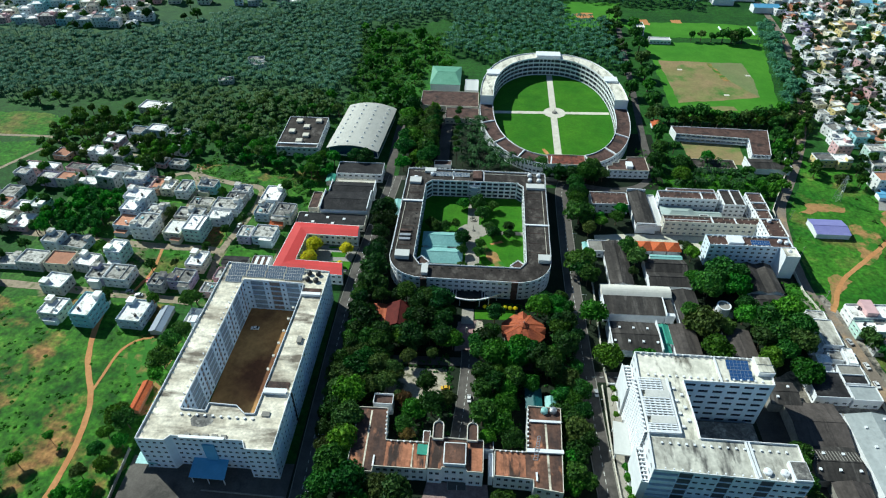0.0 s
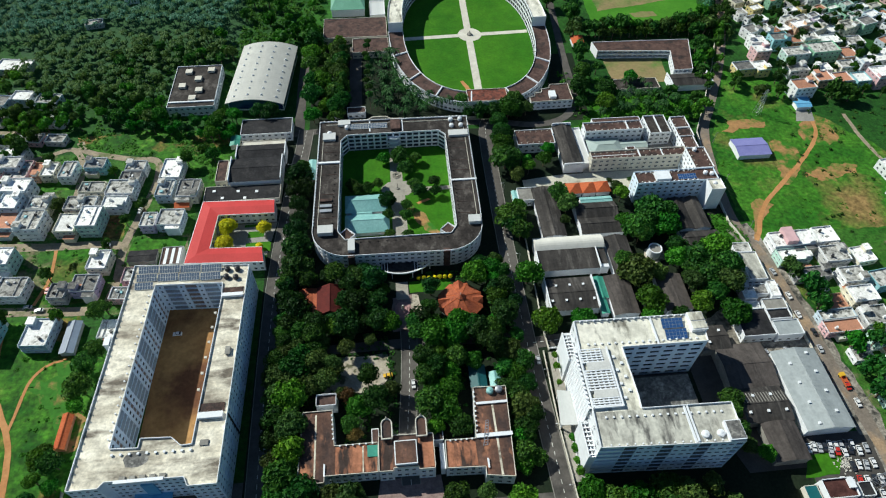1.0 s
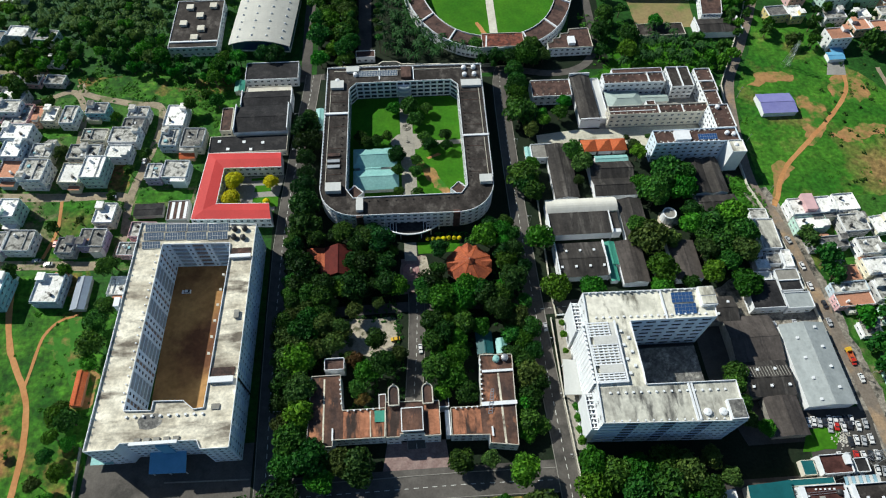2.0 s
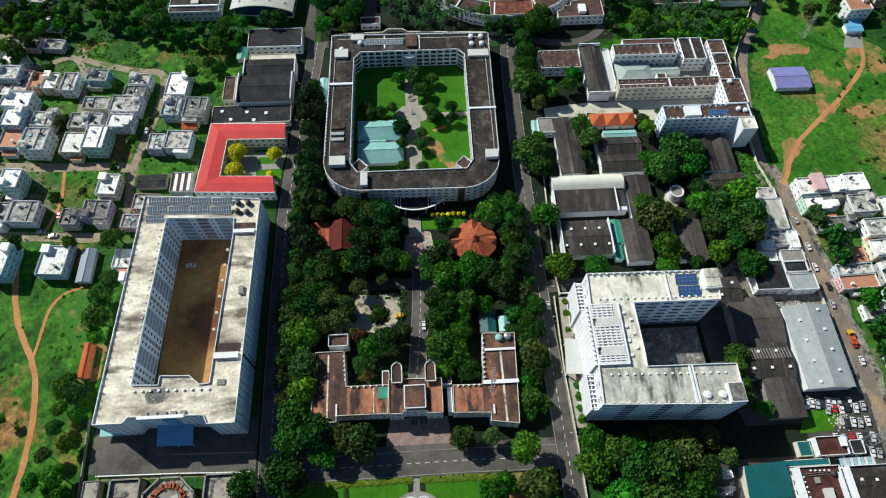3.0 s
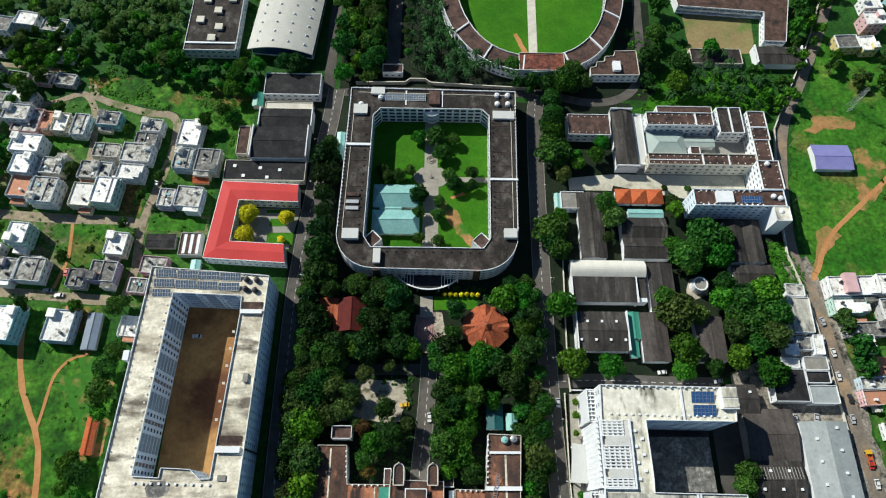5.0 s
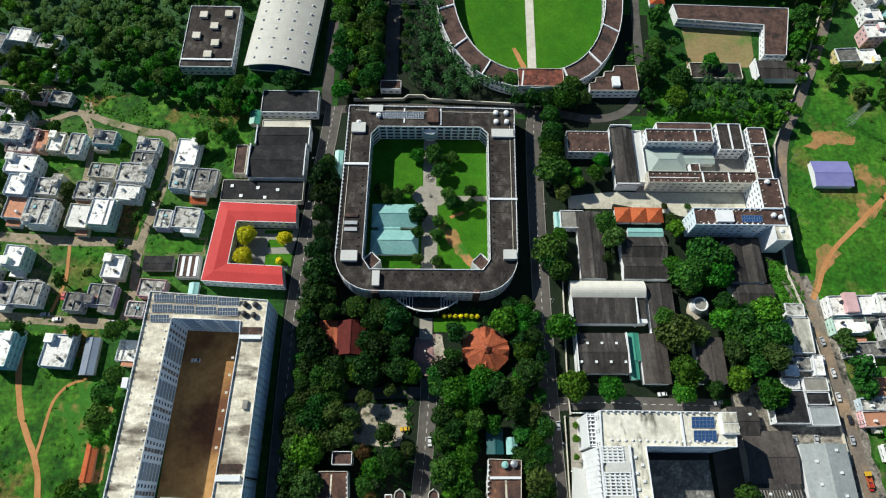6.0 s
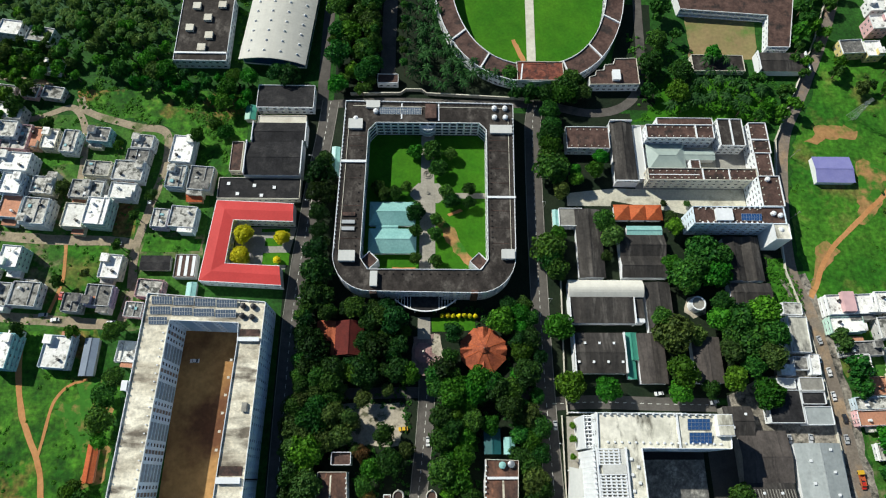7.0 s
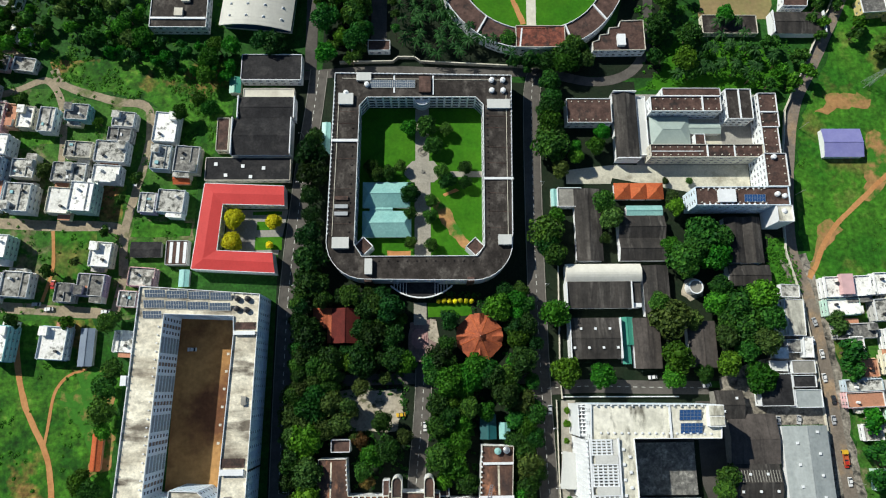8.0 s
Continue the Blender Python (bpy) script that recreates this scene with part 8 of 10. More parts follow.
# ---- houses of the villages and the town ----
PASTEL = dict(
    white=(0.82, 0.83, 0.83), ivory=(0.74, 0.7, 0.56), grey=(0.5, 0.5, 0.49), mint=(0.5, 0.68, 0.6), aqua=(0.32, 0.58, 0.62), sky=(0.55, 0.64, 0.7),
    pink=(0.7, 0.45, 0.46), peach=(0.68, 0.46, 0.32), yellow=(0.66, 0.55, 0.25), lilac=(0.52, 0.46, 0.6), terracotta=(0.5, 0.22, 0.13), green=(0.28, 0.52, 0.36))
for key, c in PASTEL.items():
    M["wall_" + key] = mat("plaster_" + key, c, tuple(a * 0.78 for a in c), 0.3, 1.2, rough=0.75, grain=0.08, bump=0.04, vary=0.08)


def house(x, y, w, d, h, wall="white", roof="grey", deg=-4.0, far=False, extra=0, group=""):
    """Flat-roofed house: recessed windows, sun shades, parapet, stair head, tank."""
    floors = max(1, round(h / 3.1))
    label = "%s %s-storey village house with %s flat roof" % ({"grey": "unpainted grey", "white": "whitewashed"}.get(wall, wall), ("one", "two", "three")[floors - 1],
                                                           {"roofgrey": "weathered grey", "rooflime": "limewashed white", "roofslate": "dark", "roofclay": "clay-tiled"}[roof])
    st = lambda l, i: [("solid", 0.6)] + rows(l - 1.2, 3.6, "win", 1.3, 1.3, 0.95) + [("solid", 0.6)] if l > 4 else plain(l, i)
    rim = 0.8
    o = turned(x, y, w, d, deg)
    t, zz = building("house", label, o, [], floors, (h - rim) / floors, "wall_" + wall, roof, st, rim=rim, group=group, limit=0, rim_width=0.17, parapet_mat="wall_white" if (x * 3 + y) % 5 < 3 else "wall_" + wall)
    t["category"] = "house"
    c, s_ = math.cos(radians(deg)), math.sin(radians(deg))

    def loc(a, b):
        return (x + a * c - b * s_, y + a * s_ + b * c)

    rnd = random.Random(int(x * 31 + y * 17))
    if not far and w > 8:
        side, lw = rnd.choice((-1, 1)), rnd.uniform(0.4, 0.7)
        pw, pd, ph = w * lw, rnd.uniform(2.0, 3.2), rnd.choice((2.9, 3.1, 5.6 if h > 6 else 3.0))
        px, py = loc(rnd.uniform(-0.5, 0.5) * (w - pw), side * (d / 2 + pd / 2 - 0.1))
        sp = Shape()
        sp.prism(turned(px, py, pw, pd, deg), 0, ph)
        porch = part("porch", sp, M[rnd.choice(("wall_white", "wall_" + wall, "wall_ivory"))], t)
        sp = Shape()
        sp.prism(turned(px, py, pw + 0.4, pd + 0.4, deg), ph, ph + 0.15, bottom=True)
        part("slab", sp, M[rnd.choice(("roofgrey", "rooflime", "roofslate", "roofclay"))], porch)
    sw, sd = min(3.2, w * 0.4), min(3.6, d * 0.42)
    ax, ay = rnd.choice((-1, 1)) * (w / 2 - sw / 2 - 0.4), rnd.choice((-1, 1)) * (d / 2 - sd / 2 - 0.4)
    if w * d > 60 and rnd.random() < 0.55:
        sh_ = Shape()
        sh_.prism(turned(*loc(ax, ay), sw, sd, deg), zz, zz + 2.3)
        st_ = part("stair_head", sh_, M["wall_" + wall] if rnd.random() < 0.5 else M["wall_white"], t)
        sh_ = Shape()
        sh_.prism(turned(*loc(ax, ay), sw + 0.5, sd + 0.5, deg), zz + 2.3, zz + 2.45, bottom=True)
        part("slab", sh_, M[roof], st_)
    if not far:
        for f in range(floors):
            s2 = Shape()
            z = (h - rim) / floors * f + 2.4
            for p, q in edges(ccw(o)):
                s2.bar(p, q, 0.4, z, z + 0.1, out=0.17, bottom=True)
            part("sun_shade", s2, M["wall_" + wall], t)
        tk = Shape()
        bx, by = loc(-ax * 0.6, -ay * 0.7)
        tk.tube(bx, by, zz + 0.5, zz + 1.7, 0.65, 0.6, 10)
        tk.box(bx - 0.5, by - 0.5, zz, bx + 0.5, by + 0.5, zz + 0.5)
        part("tank", tk, M["plastic"] if rnd.random() < 0.6 else M["wall_white"], t)
        for k in range(0 if roof == "rooflime" and extra < 3 else extra // 2):
            f, s3 = rnd.uniform(-0.25, 0.25), Shape()
            ends = (loc(f * w, -d / 2 + 0.3), loc(f * w, d / 2 - 0.3)) if k % 2 == 0 else (loc(-w / 2 + 0.3, f * d), loc(w / 2 - 0.3, f * d))
            s3.bar(*ends, 0.22, zz, zz + 0.55)
            part("roof_wall", s3, M["wall_grey"], t)
            s3 = Shape()
            cx, cy = loc(rnd.uniform(-0.3, 0.3) * w, rnd.uniform(-0.3, 0.3) * d)
            s3.prism(turned(cx, cy, rnd.uniform(0.8, 1.8), rnd.uniform(0.8, 1.6), deg), zz, zz + rnd.uniform(0.3, 0.9))
            part("roof_box", s3, M[rnd.choice(("wall_white", "wall_grey", "wall_terracotta", "wall_aqua"))], t)
    return t


G, L, D, C = "roofgrey", "rooflime", "roofslate", "roofclay"
NEAR = [
    (-165.5, 326.5, 11, 8, 6.5, "aqua", D), (-142.5, 322.5, 10.5, 7.5, 6.5, "white", G), (-144, 315, 11, 6.5, 6, "grey", D), (-122, 318.5, 11, 15, 6.5, "white", L),
    (-123, 303, 9, 12, 6.5, "sky", G), (-162.5, 307, 13, 8, 6.5, "ivory", G), (-147, 306, 15, 10.5, 6.5, "white", G), (-148, 294.7, 12.5, 8.5, 6.5, "white", L),
    (-168.6, 295.6, 10, 9.5, 6.5, "grey", G), (-161, 295.3, 6.5, 9, 6.5, "grey", G), (-169, 281.5, 10.5, 12.5, 6.5, "ivory", L), (-157, 282.5, 10.5, 14, 9.5, "mint", L),
]
NEAR2 = [
    (-200.5, 286, 10, 12, 6.5, "sky", C), (-186.6, 282.3, 12, 13.5, 9.5, "white", G), (-187.5, 297.6, 11, 9, 6.5, "ivory", G), (-202, 309, 15, 10, 9.5, "white", L),
    (-201, 297, 10, 11, 9.5, "sky", L), (-207, 324.6, 13.5, 14, 6.5, "pink", G), (-198.5, 325, 7, 12, 5, "peach", C), (-190, 324, 7.5, 11, 6, "ivory", L),
    (-179.5, 322.5, 7.5, 12.5, 6.5, "white", G), (-192.5, 259, 9, 10.5, 9.5, "mint", L), (-146.7, 255.3, 9.5, 11.5, 6.5, "ivory", L), (-127.5, 280.3, 7.5, 9.5, 6.5, "lilac", G),
]
NEAR3 = [
    (-116.5, 281, 12.5, 11, 6.5, "sky", G), (-110.6, 302, 11.5, 13, 6.5, "ivory", D), (-183.6, 241.5, 12.5, 11.5, 6.5, "white", G), (-195, 241.5, 9, 11, 6.5, "lilac", G),
    (-161.3, 237.5, 8, 8.5, 6.5, "grey", D), (-149.7, 241, 12, 10, 6.5, "lilac", D), (-163.6, 214.6, 12, 14.5, 6.5, "sky", L), (-187, 214.6, 10, 15.5, 9.5, "aqua", L),
    (-133.2, 215.2, 9, 9.5, 4, "white", L), (-127, 244.6, 12, 8.5, 6, "pink", G), (-133, 234.6, 8, 7, 5, "pink", D), (-205, 215, 11, 11, 6.5, "ivory", L),
]
for k, row in enumerate(NEAR + NEAR2 + NEAR3):
    x, y, w, d, h, wall, roof = row
    house(x, y, w, d, h, wall, roof, extra=1 + k % 3, group="village houses")
shed("blue_shed", "low shed with slate-blue metal roof", -152.8, 204.6, -147, 221, 2.8, 3.8, "slatesheet", "wall_grey", "y")
shed("brick_shed", "long low shed with red tiled roof", -142.6, 159.5, -138.6, 174.5, 2.6, 3.8, "terracotta", "wall_terracotta", "y")
shed("black_shed", "low shed with black sheet roof", -134, 254.8, -120.4, 261.4, 3.0, 3.6, "roofblack", "wall_grey", "x")
t, zz = slab("striped_store", "low brown store with white roof strips", -117.6, 250.6, -107.4, 262.2, 4.0, "wall_grey", "roofbrown", windows=False)
for k in range(3):
    boxes(t, "roof_strip", "white", [(-115.8 + k * 3.2, 251.5, -114.6 + k * 3.2, 261.4, zz, zz + 0.2)])
shed("orange_awning", "orange tiled awning roof", -117, 290.6, -109.6, 295.2, 2.8, 3.8, "terracotta", "wall_peach", "x")
shed("green_strip_shed", "narrow pale green sheet shed", -110.4, 240.6, -106.4, 248, 3.0, 3.6, "tealsheet", "wall_grey", "y")

EAST = [(203.5, 238, 22, 9.5, 7, "white", L), (200.5, 228.4, 16, 7.5, 6, "mint", L), (205.4, 217.2, 19, 6.6, 5, "grey", D), (205, 210.2, 6.5, 8.4, 5, "white", G), (208.2, 200.2, 11.5, 8.2, 4, "peach", C),
        (205.4, 192.4, 17.5, 5.2, 5, "sky", G), (205, 186, 17.5, 6.6, 5, "pink", C), (221.5, 227, 13, 10, 6.5, "grey", G), (224, 213.5, 12, 9, 6.5, "white", G), (223, 202, 13, 9, 6.5, "ivory", L),
        (222.5, 189.6, 13, 10, 6.5, "grey", G), (207, 171.5, 9, 7, 4, "white", G), (222.5, 239.5, 11, 10, 6.5, "white", L), (221, 178, 12, 8, 6.5, "mint", G), (219, 163, 11, 9, 6.5, "white", L)]
for k, (x, y, w, d, h, wall, roof) in enumerate(EAST):
    house(x, y, w, d, h, wall, roof, deg=2.0, extra=1, group="roadside houses")
s = Shape()
s.box(199, 234, 6.4, 204.6, 243.6, 9.2)
solid("pink_stair_block", s, M["wall_pink"], "bright pink stair block on a white house roof", "stair block")

# the wider town: plots along lanes
def town(seed, x0, y0, x1, y1, step, keep, inside, colours, group, deg=0.0, joined="", size=1.0):
    """Rows of houses on small plots; joined: the label of one mass of houses too far off to count."""
    rnd = random.Random(seed)
    mass, mats = Shape(), []

    def add(cx, cy, w, d, h, wall, roof, turn):
        floors = max(1, round(h / 3.1))
        o = ccw(turned(cx, cy, w, d, turn))
        ws, bs, fh = Shape(), Shape(), (h - 0.8) / floors
        for p, q in edges(o):
            facade(None, ws, bs, p, q, 0, floors, fh, rows(math.dist(p, q), 3.6, "gallery", 0.2, 1.25, 0.95, 1.2), [])
        top_, rim = Shape(), Shape()
        filled(top_, o, [], h - 0.8)
        parapet(rim, o, h - 0.82, 0.8)
        if w * d > 80:
            rim.prism(turned(cx + w * 0.25, cy + d * 0.2, 3, 3.4, turn), h - 0.8, h + 1.5)
        for s_, key in ((ws, "wall_" + wall), (bs, "glass"), (top_, roof), (rim, "wall_" + wall)):
            if key not in mats:
                mats.append(key)
            k = len(mass.v)
            mass.v += s_.v
            mass.f += [tuple(k + i for i in f) for f in s_.f]
            mass.s += [mats.index(key)] * len(s_.f)

    y, n = y0, 0
    while y < y1:
        x = x0 + rnd.random() * 5
        depth = rnd.uniform(9, 13) * size
        while x < x1:
            w = rnd.uniform(8.5, 14.5) * size
            cx, cy = x + w / 2, y + depth / 2
            if inside(cx, cy) and rnd.random() < keep:
                spec = (cx, cy, w, depth - rnd.uniform(0, 2.5), rnd.choice((4.0, 6.5, 6.5, 7.0, 9.5)), rnd.choice(colours), rnd.choice((G, G, G, L, L, L, D, C)), deg + rnd.uniform(-5, 5))
                add(*spec) if joined else house(*spec, True, group=group)
                n += 1
            x += w + rnd.choice((0.8, 1.5, 2.5, 6.0))
        y += depth + rnd.choice((1.0, 2.0, 5.5)) + step
    if joined:
        ob = new("town_houses", mass.mesh("town_houses", *[M[k] for k in mats]))
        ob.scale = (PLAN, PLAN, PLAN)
        tagged(ob, joined, "houses", kind="stuff")
    return n


gay = ["white"] * 12 + ["ivory"] * 4 + ["grey", "mint", "aqua", "sky", "pink", "peach", "yellow", "lilac", "terracotta", "green"]


def road_x(y):
    """The public road's x at a given y."""
    pts = [(100, 196), (233, 188), (256, 182.5), (287, 184.5), (330, 193), (355, 206), (396, 228), (430, 243), (470, 258), (510, 270), (560, 283), (620, 295), (760, 308)]
    for (ya, xa), (yb, xb) in zip(pts, pts[1:]):
        if ya <= y <= yb:
            return xa + (xb - xa) * (y - ya) / (yb - ya)
    return 308


CORNER = [(240, 387.5, 13, 9, 6.5, "yellow", D), (252, 386.5, 9, 10, 6.5, "yellow", L), (258, 402.5, 11, 9, 9.5, "pink", L), (301, 400, 20, 12, 9.5, "green", G), (280, 397, 17, 9, 9.5, "mint", G),
          (268, 361, 14, 10, 9.5, "white", C), (318, 397, 12, 11, 6.5, "peach", C), (288, 372, 11, 10, 6.5, "peach", C), (300.5, 370, 11, 10, 6.5, "pink", C), (275.5, 383, 14, 9, 6.5, "white", G), (313, 369, 10, 10, 6.5, "aqua", L),
          (326, 369, 12, 13, 9.5, "pink", L), (340, 372, 12, 10, 6.5, "white", L), (276.4, 415, 13, 9, 9.5, "aqua", D), (289, 415, 8, 8, 6.5, "terracotta", C), (262, 417, 11, 8, 6.5, "white", L), (301, 418, 12, 9, 6.5, "ivory", G),
          (315, 414, 12, 10, 6.5, "white", L), (331, 411, 12, 10, 6.5, "white", G), (340, 391, 13, 11, 6.5, "white", L), (296, 385, 10, 8, 4, "white", L), (311, 384, 11, 8, 6.5, "ivory", G), (326, 387, 9, 9, 6.5, "sky", L)]
for x, y, w, d, h, wall, roof in CORNER:
    house(x, y, w, d, h, wall, roof, 4.0, True, group="town houses")
shed("blue_awning", "blue sheet awning before a white house", 259.5, 345.6, 269, 351.4, 2.8, 3.4, "bluesheet", "wall_white", "x")
town(5, 230, 425, 350, 440, 1.0, 0.95, lambda x, y: x > road_x(y) + 12, gay, "town houses", 18, size=0.85)
TOWN = "dense town houses in white and pastel colours"
town(51, 350, 352, 480, 440, 1.0, 0.84, lambda x, y: True, gay, "town houses", 18, TOWN, 0.8)
town(52, 260, 441, 480, 565, 0.8, 0.84, lambda x, y: x > road_x(y) + 9, gay, "town houses", 18, TOWN, 0.78)
town(6, 270, 566, 540, 780, 1.6, 0.8, lambda x, y: x > road_x(y) + 9, gay, "town houses", 12, TOWN, 0.85)
town(7, 262, 262, 340, 350, 3, 0.6, lambda x, y: x > 274 + (y - 262) * 0.1 and y < 322, gay, "town houses", 8)
town(17, 232, 130, 300, 236, 4, 0.6, lambda x, y: True, gay, "roadside houses", 3)
town(18, 202, 90, 232, 160, 4, 0.6, lambda x, y: True, gay, "roadside houses", 3)
town(8, -310, 278, -214, 345, 1.5, 0.85, lambda x, y: not (-250 < x < -212 and 270 < y < 314) and not (x < -292 and y > 326), ["white", "ivory", "grey", "grey", "sky", "pink", "mint", "lilac"], "village houses", -6)
EDGE = [(-201, 370, 12, 8.5, 4, "white", L), (-209, 388.5, 14, 9, 6.5, "white", G), (-195.6, 353, 11, 7, 4, "grey", G), (-226, 393, 12, 9, 6.5, "sky", L), (-222, 353, 12, 9, 4, "grey", D), (-219.6, 340, 12, 7, 4, "ivory", L),
        (-207.4, 354, 8, 8, 4, "pink", D), (-238.5, 389, 11, 10, 6.5, "sky", D), (-249.5, 376, 12, 10, 6.5, "pink", L), (-252, 360, 12, 10, 6.5, "white", L), (-236.5, 374, 10, 9, 4, "white", G), (-266, 366, 11, 9, 4, "ivory", G),
        (-278, 360, 11, 10, 4, "peach", C), (-236, 357, 10, 9, 6.5, "grey", G), (-243, 429, 22, 12, 5, "ivory", L)]
for x, y, w, d, h, wall, roof in EDGE:
    house(x, y, w, d, h, wall, roof, -8.0, True, group="village houses")
town(10, -300, 228, -206, 270, 4, 0.55, lambda x, y: True, ["white", "ivory", "grey", "sky"], "village houses", -5)
town(11, -600, 590, -330, 760, 1.5, 0.85, lambda x, y: y > 585 + (x + 340) * 0.12, ["white", "white", "white", "ivory", "sky", "pink", "aqua"], "far village houses", 10, "scattered far village houses in pale colours")
town(12, -330, 660, -190, 760, 6, 0.4, lambda x, y: True, ["white", "ivory", "grey"], "far village houses", 10, "scattered far village houses in pale colours")
for x, y, w, d in ((-192, 522, 14, 8), (-186, 512, 10, 6), (-205, 480, 12, 7)):
    house(x, y, w, d, 4.0, "white" if x > -200 else "grey", G, 12, True, group="grove cottages")
for x, y, w, d in ((285, 728, 30, 16), (330, 722, 34, 18), (300, 690, 26, 12), (400, 716, 36, 16), (262, 712, 22, 14)):
    shed("factory_shed", "large factory shed with bright blue metal roof", x - w / 2, y - d / 2, x + w / 2, y + d / 2, 6.0, 8.0, "bluesheet", "white", "x", group="factory sheds")


# ---- trees ----
def leaf_quads(rnd, pts, size, flat=0.45):
    """Bent leaf clumps at points with outward normals."""
    n = len(pts)
    pos, nrm = pts[:, :3], pts[:, 3:]
    ax = rnd.normal(size=(n, 3))
    nn = nrm + flat * rnd.normal(size=(n, 3))
    nn /= np.linalg.norm(nn, axis=1, keepdims=True)
    u = np.cross(nn, ax)
    u /= np.linalg.norm(u, axis=1, keepdims=True) + 1e-9
    v = np.cross(nn, u)
    k = size * (0.6 + 0.8 * rnd.random((n, 1)))
    a, b = u * k, v * k * (0.55 + 0.4 * rnd.random((n, 1)))
    lift = nn * k * 0.35
    quad_v = np.stack([pos - a - lift, pos - b, pos + a - lift, pos + b], axis=1).reshape(-1, 3)
    return quad_v


def crown_mesh(name, seed, material, lobes=9, leaves=900, spread=0.56, tall=0.82, leaf=0.08):
    """A crown of unit radius: dark inner lobes under hundreds of leaf clumps with gaps between."""
    rnd = np.random.default_rng(seed)
    centres, radii = [], []
    for i in range(lobes):
        a = 2 * math.pi * (i * 0.382 + rnd.random() * 0.15)
        r = spread * math.sqrt((i + 0.4) / lobes)
        centres.append((r * math.cos(a), r * math.sin(a), tall * (0.5 + 0.42 * (1 - (r / spread) ** 2) * rnd.uniform(0.6, 1.1) + rnd.uniform(-0.12, 0.1))))
        radii.append(rnd.uniform(0.32, 0.47))
    bm = bmesh.new()
    for c, r in zip(centres, radii):
        made = bmesh.ops.create_icosphere(bm, subdivisions=1, radius=r * 0.8, matrix=Matrix.Translation(c))
        for v in made["verts"]:
            d = Vector(v.co) - Vector(c)
            v.co = Vector(c) + Vector((d.x, d.y, d.z * 0.75)) * rnd.uniform(0.75, 1.1)
    vs = [tuple(v.co) for v in bm.verts]
    bm.verts.index_update()
    fs = [tuple(v.index for v in f.verts) for f in bm.faces]
    bm.free()
    pts = []
    per = leaves // lobes
    for c, r in zip(centres, radii):
        d = rnd.normal(size=(per, 3))
        d[:, 2] = np.abs(d[:, 2]) * 0.9 - 0.35
        d /= np.linalg.norm(d, axis=1, keepdims=True)
        rr = r * (0.8 + 0.32 * rnd.random((per, 1)))
        p = np.array(c) + d * rr * np.array((1, 1, 0.8))
        pts.append(np.hstack([p, d]))
    qv = leaf_quads(rnd, np.vstack(pts), leaf)
    k = len(vs)
    vs += [tuple(p) for p in qv]
    fs += [(k + 4 * i, k + 4 * i + 1, k + 4 * i + 2, k + 4 * i + 3) for i in range(len(qv) // 4)]
    me = bpy.data.meshes.new(name)
    me.from_pydata(vs, [], fs)
    me.materials.append(material)
    me.update()
    return me


def trunk_mesh(seed):
    """Tapered trunk with limbs that reach into the crown; unit tree height to the crown's middle."""
    rnd = random.Random(seed)
    s = Shape()

    def limb(p, q, r0, r1):
        d = (q - p).normalized()
        a = d.orthogonal().normalized()
        b = d.cross(a)
        n = 6
        k = len(s.v)
        for c, r in ((p, r0), (q, r1)):
            s.v += [tuple(c + (a * math.cos(2 * math.pi * i / n) + b * math.sin(2 * math.pi * i / n)) * r) for i in range(n)]
        for i in range(n):
            j = (i + 1) % n
            s.f.append((k + i, k + j, k + n + j, k + n + i))
            s.s.append(0)

    fork = Vector((rnd.uniform(-0.04, 0.04), rnd.uniform(-0.04, 0.04), 0.5))
    limb(Vector((0, 0, 0)), fork, 0.075, 0.055)
    for i in range(5):
        a = 2 * math.pi * (i + rnd.random() * 0.5) / 5
        limb(fork, Vector((0.42 * math.cos(a), 0.42 * math.sin(a), rnd.uniform(0.8, 1.0))), 0.045, 0.015)
    limb(fork, Vector((0, 0, 1.1)), 0.05, 0.015)
    return s.mesh("trunk", M["bark"])


TRUNKS = [trunk_mesh(i) for i in range(4)]
CROWNS = {
    "leaf": [crown_mesh("crown", 10 + i, M["leaf"], 9 + i % 4, 1500) for i in range(5)],
    "leafshade": [crown_mesh("crown", 70 + i, M["leafshade"], 10, 1400) for i in range(3)],
    "leafbright": [crown_mesh("crown", 20 + i, M["leafbright"], 9 + i % 3, 1400) for i in range(3)],
    "leafolive": [crown_mesh("crown", 30 + i, M["leafolive"], 9, 1300) for i in range(3)],
    "leafrust": [crown_mesh("crown", 40, M["leafrust"], 8, 800)],
    "leafgold": [crown_mesh("crown", 50, M["leafgold"], 14, 3000, 0.46, 0.95, 0.07)],
}
LOOKS = {"leafshade": ("deep green tree coloured dark for shade", "tree"), "leaf": ("broad dark green leafy tree", "tree"), "leafbright": ("bright green leafy tree", "tree"), "leafolive": ("olive green feathery tree", "tree"),
         "leafrust": ("rusty brown-green tree", "tree"), "leafgold": ("rounded golden-yellow ornamental tree", "tree")}
tree_no = 0


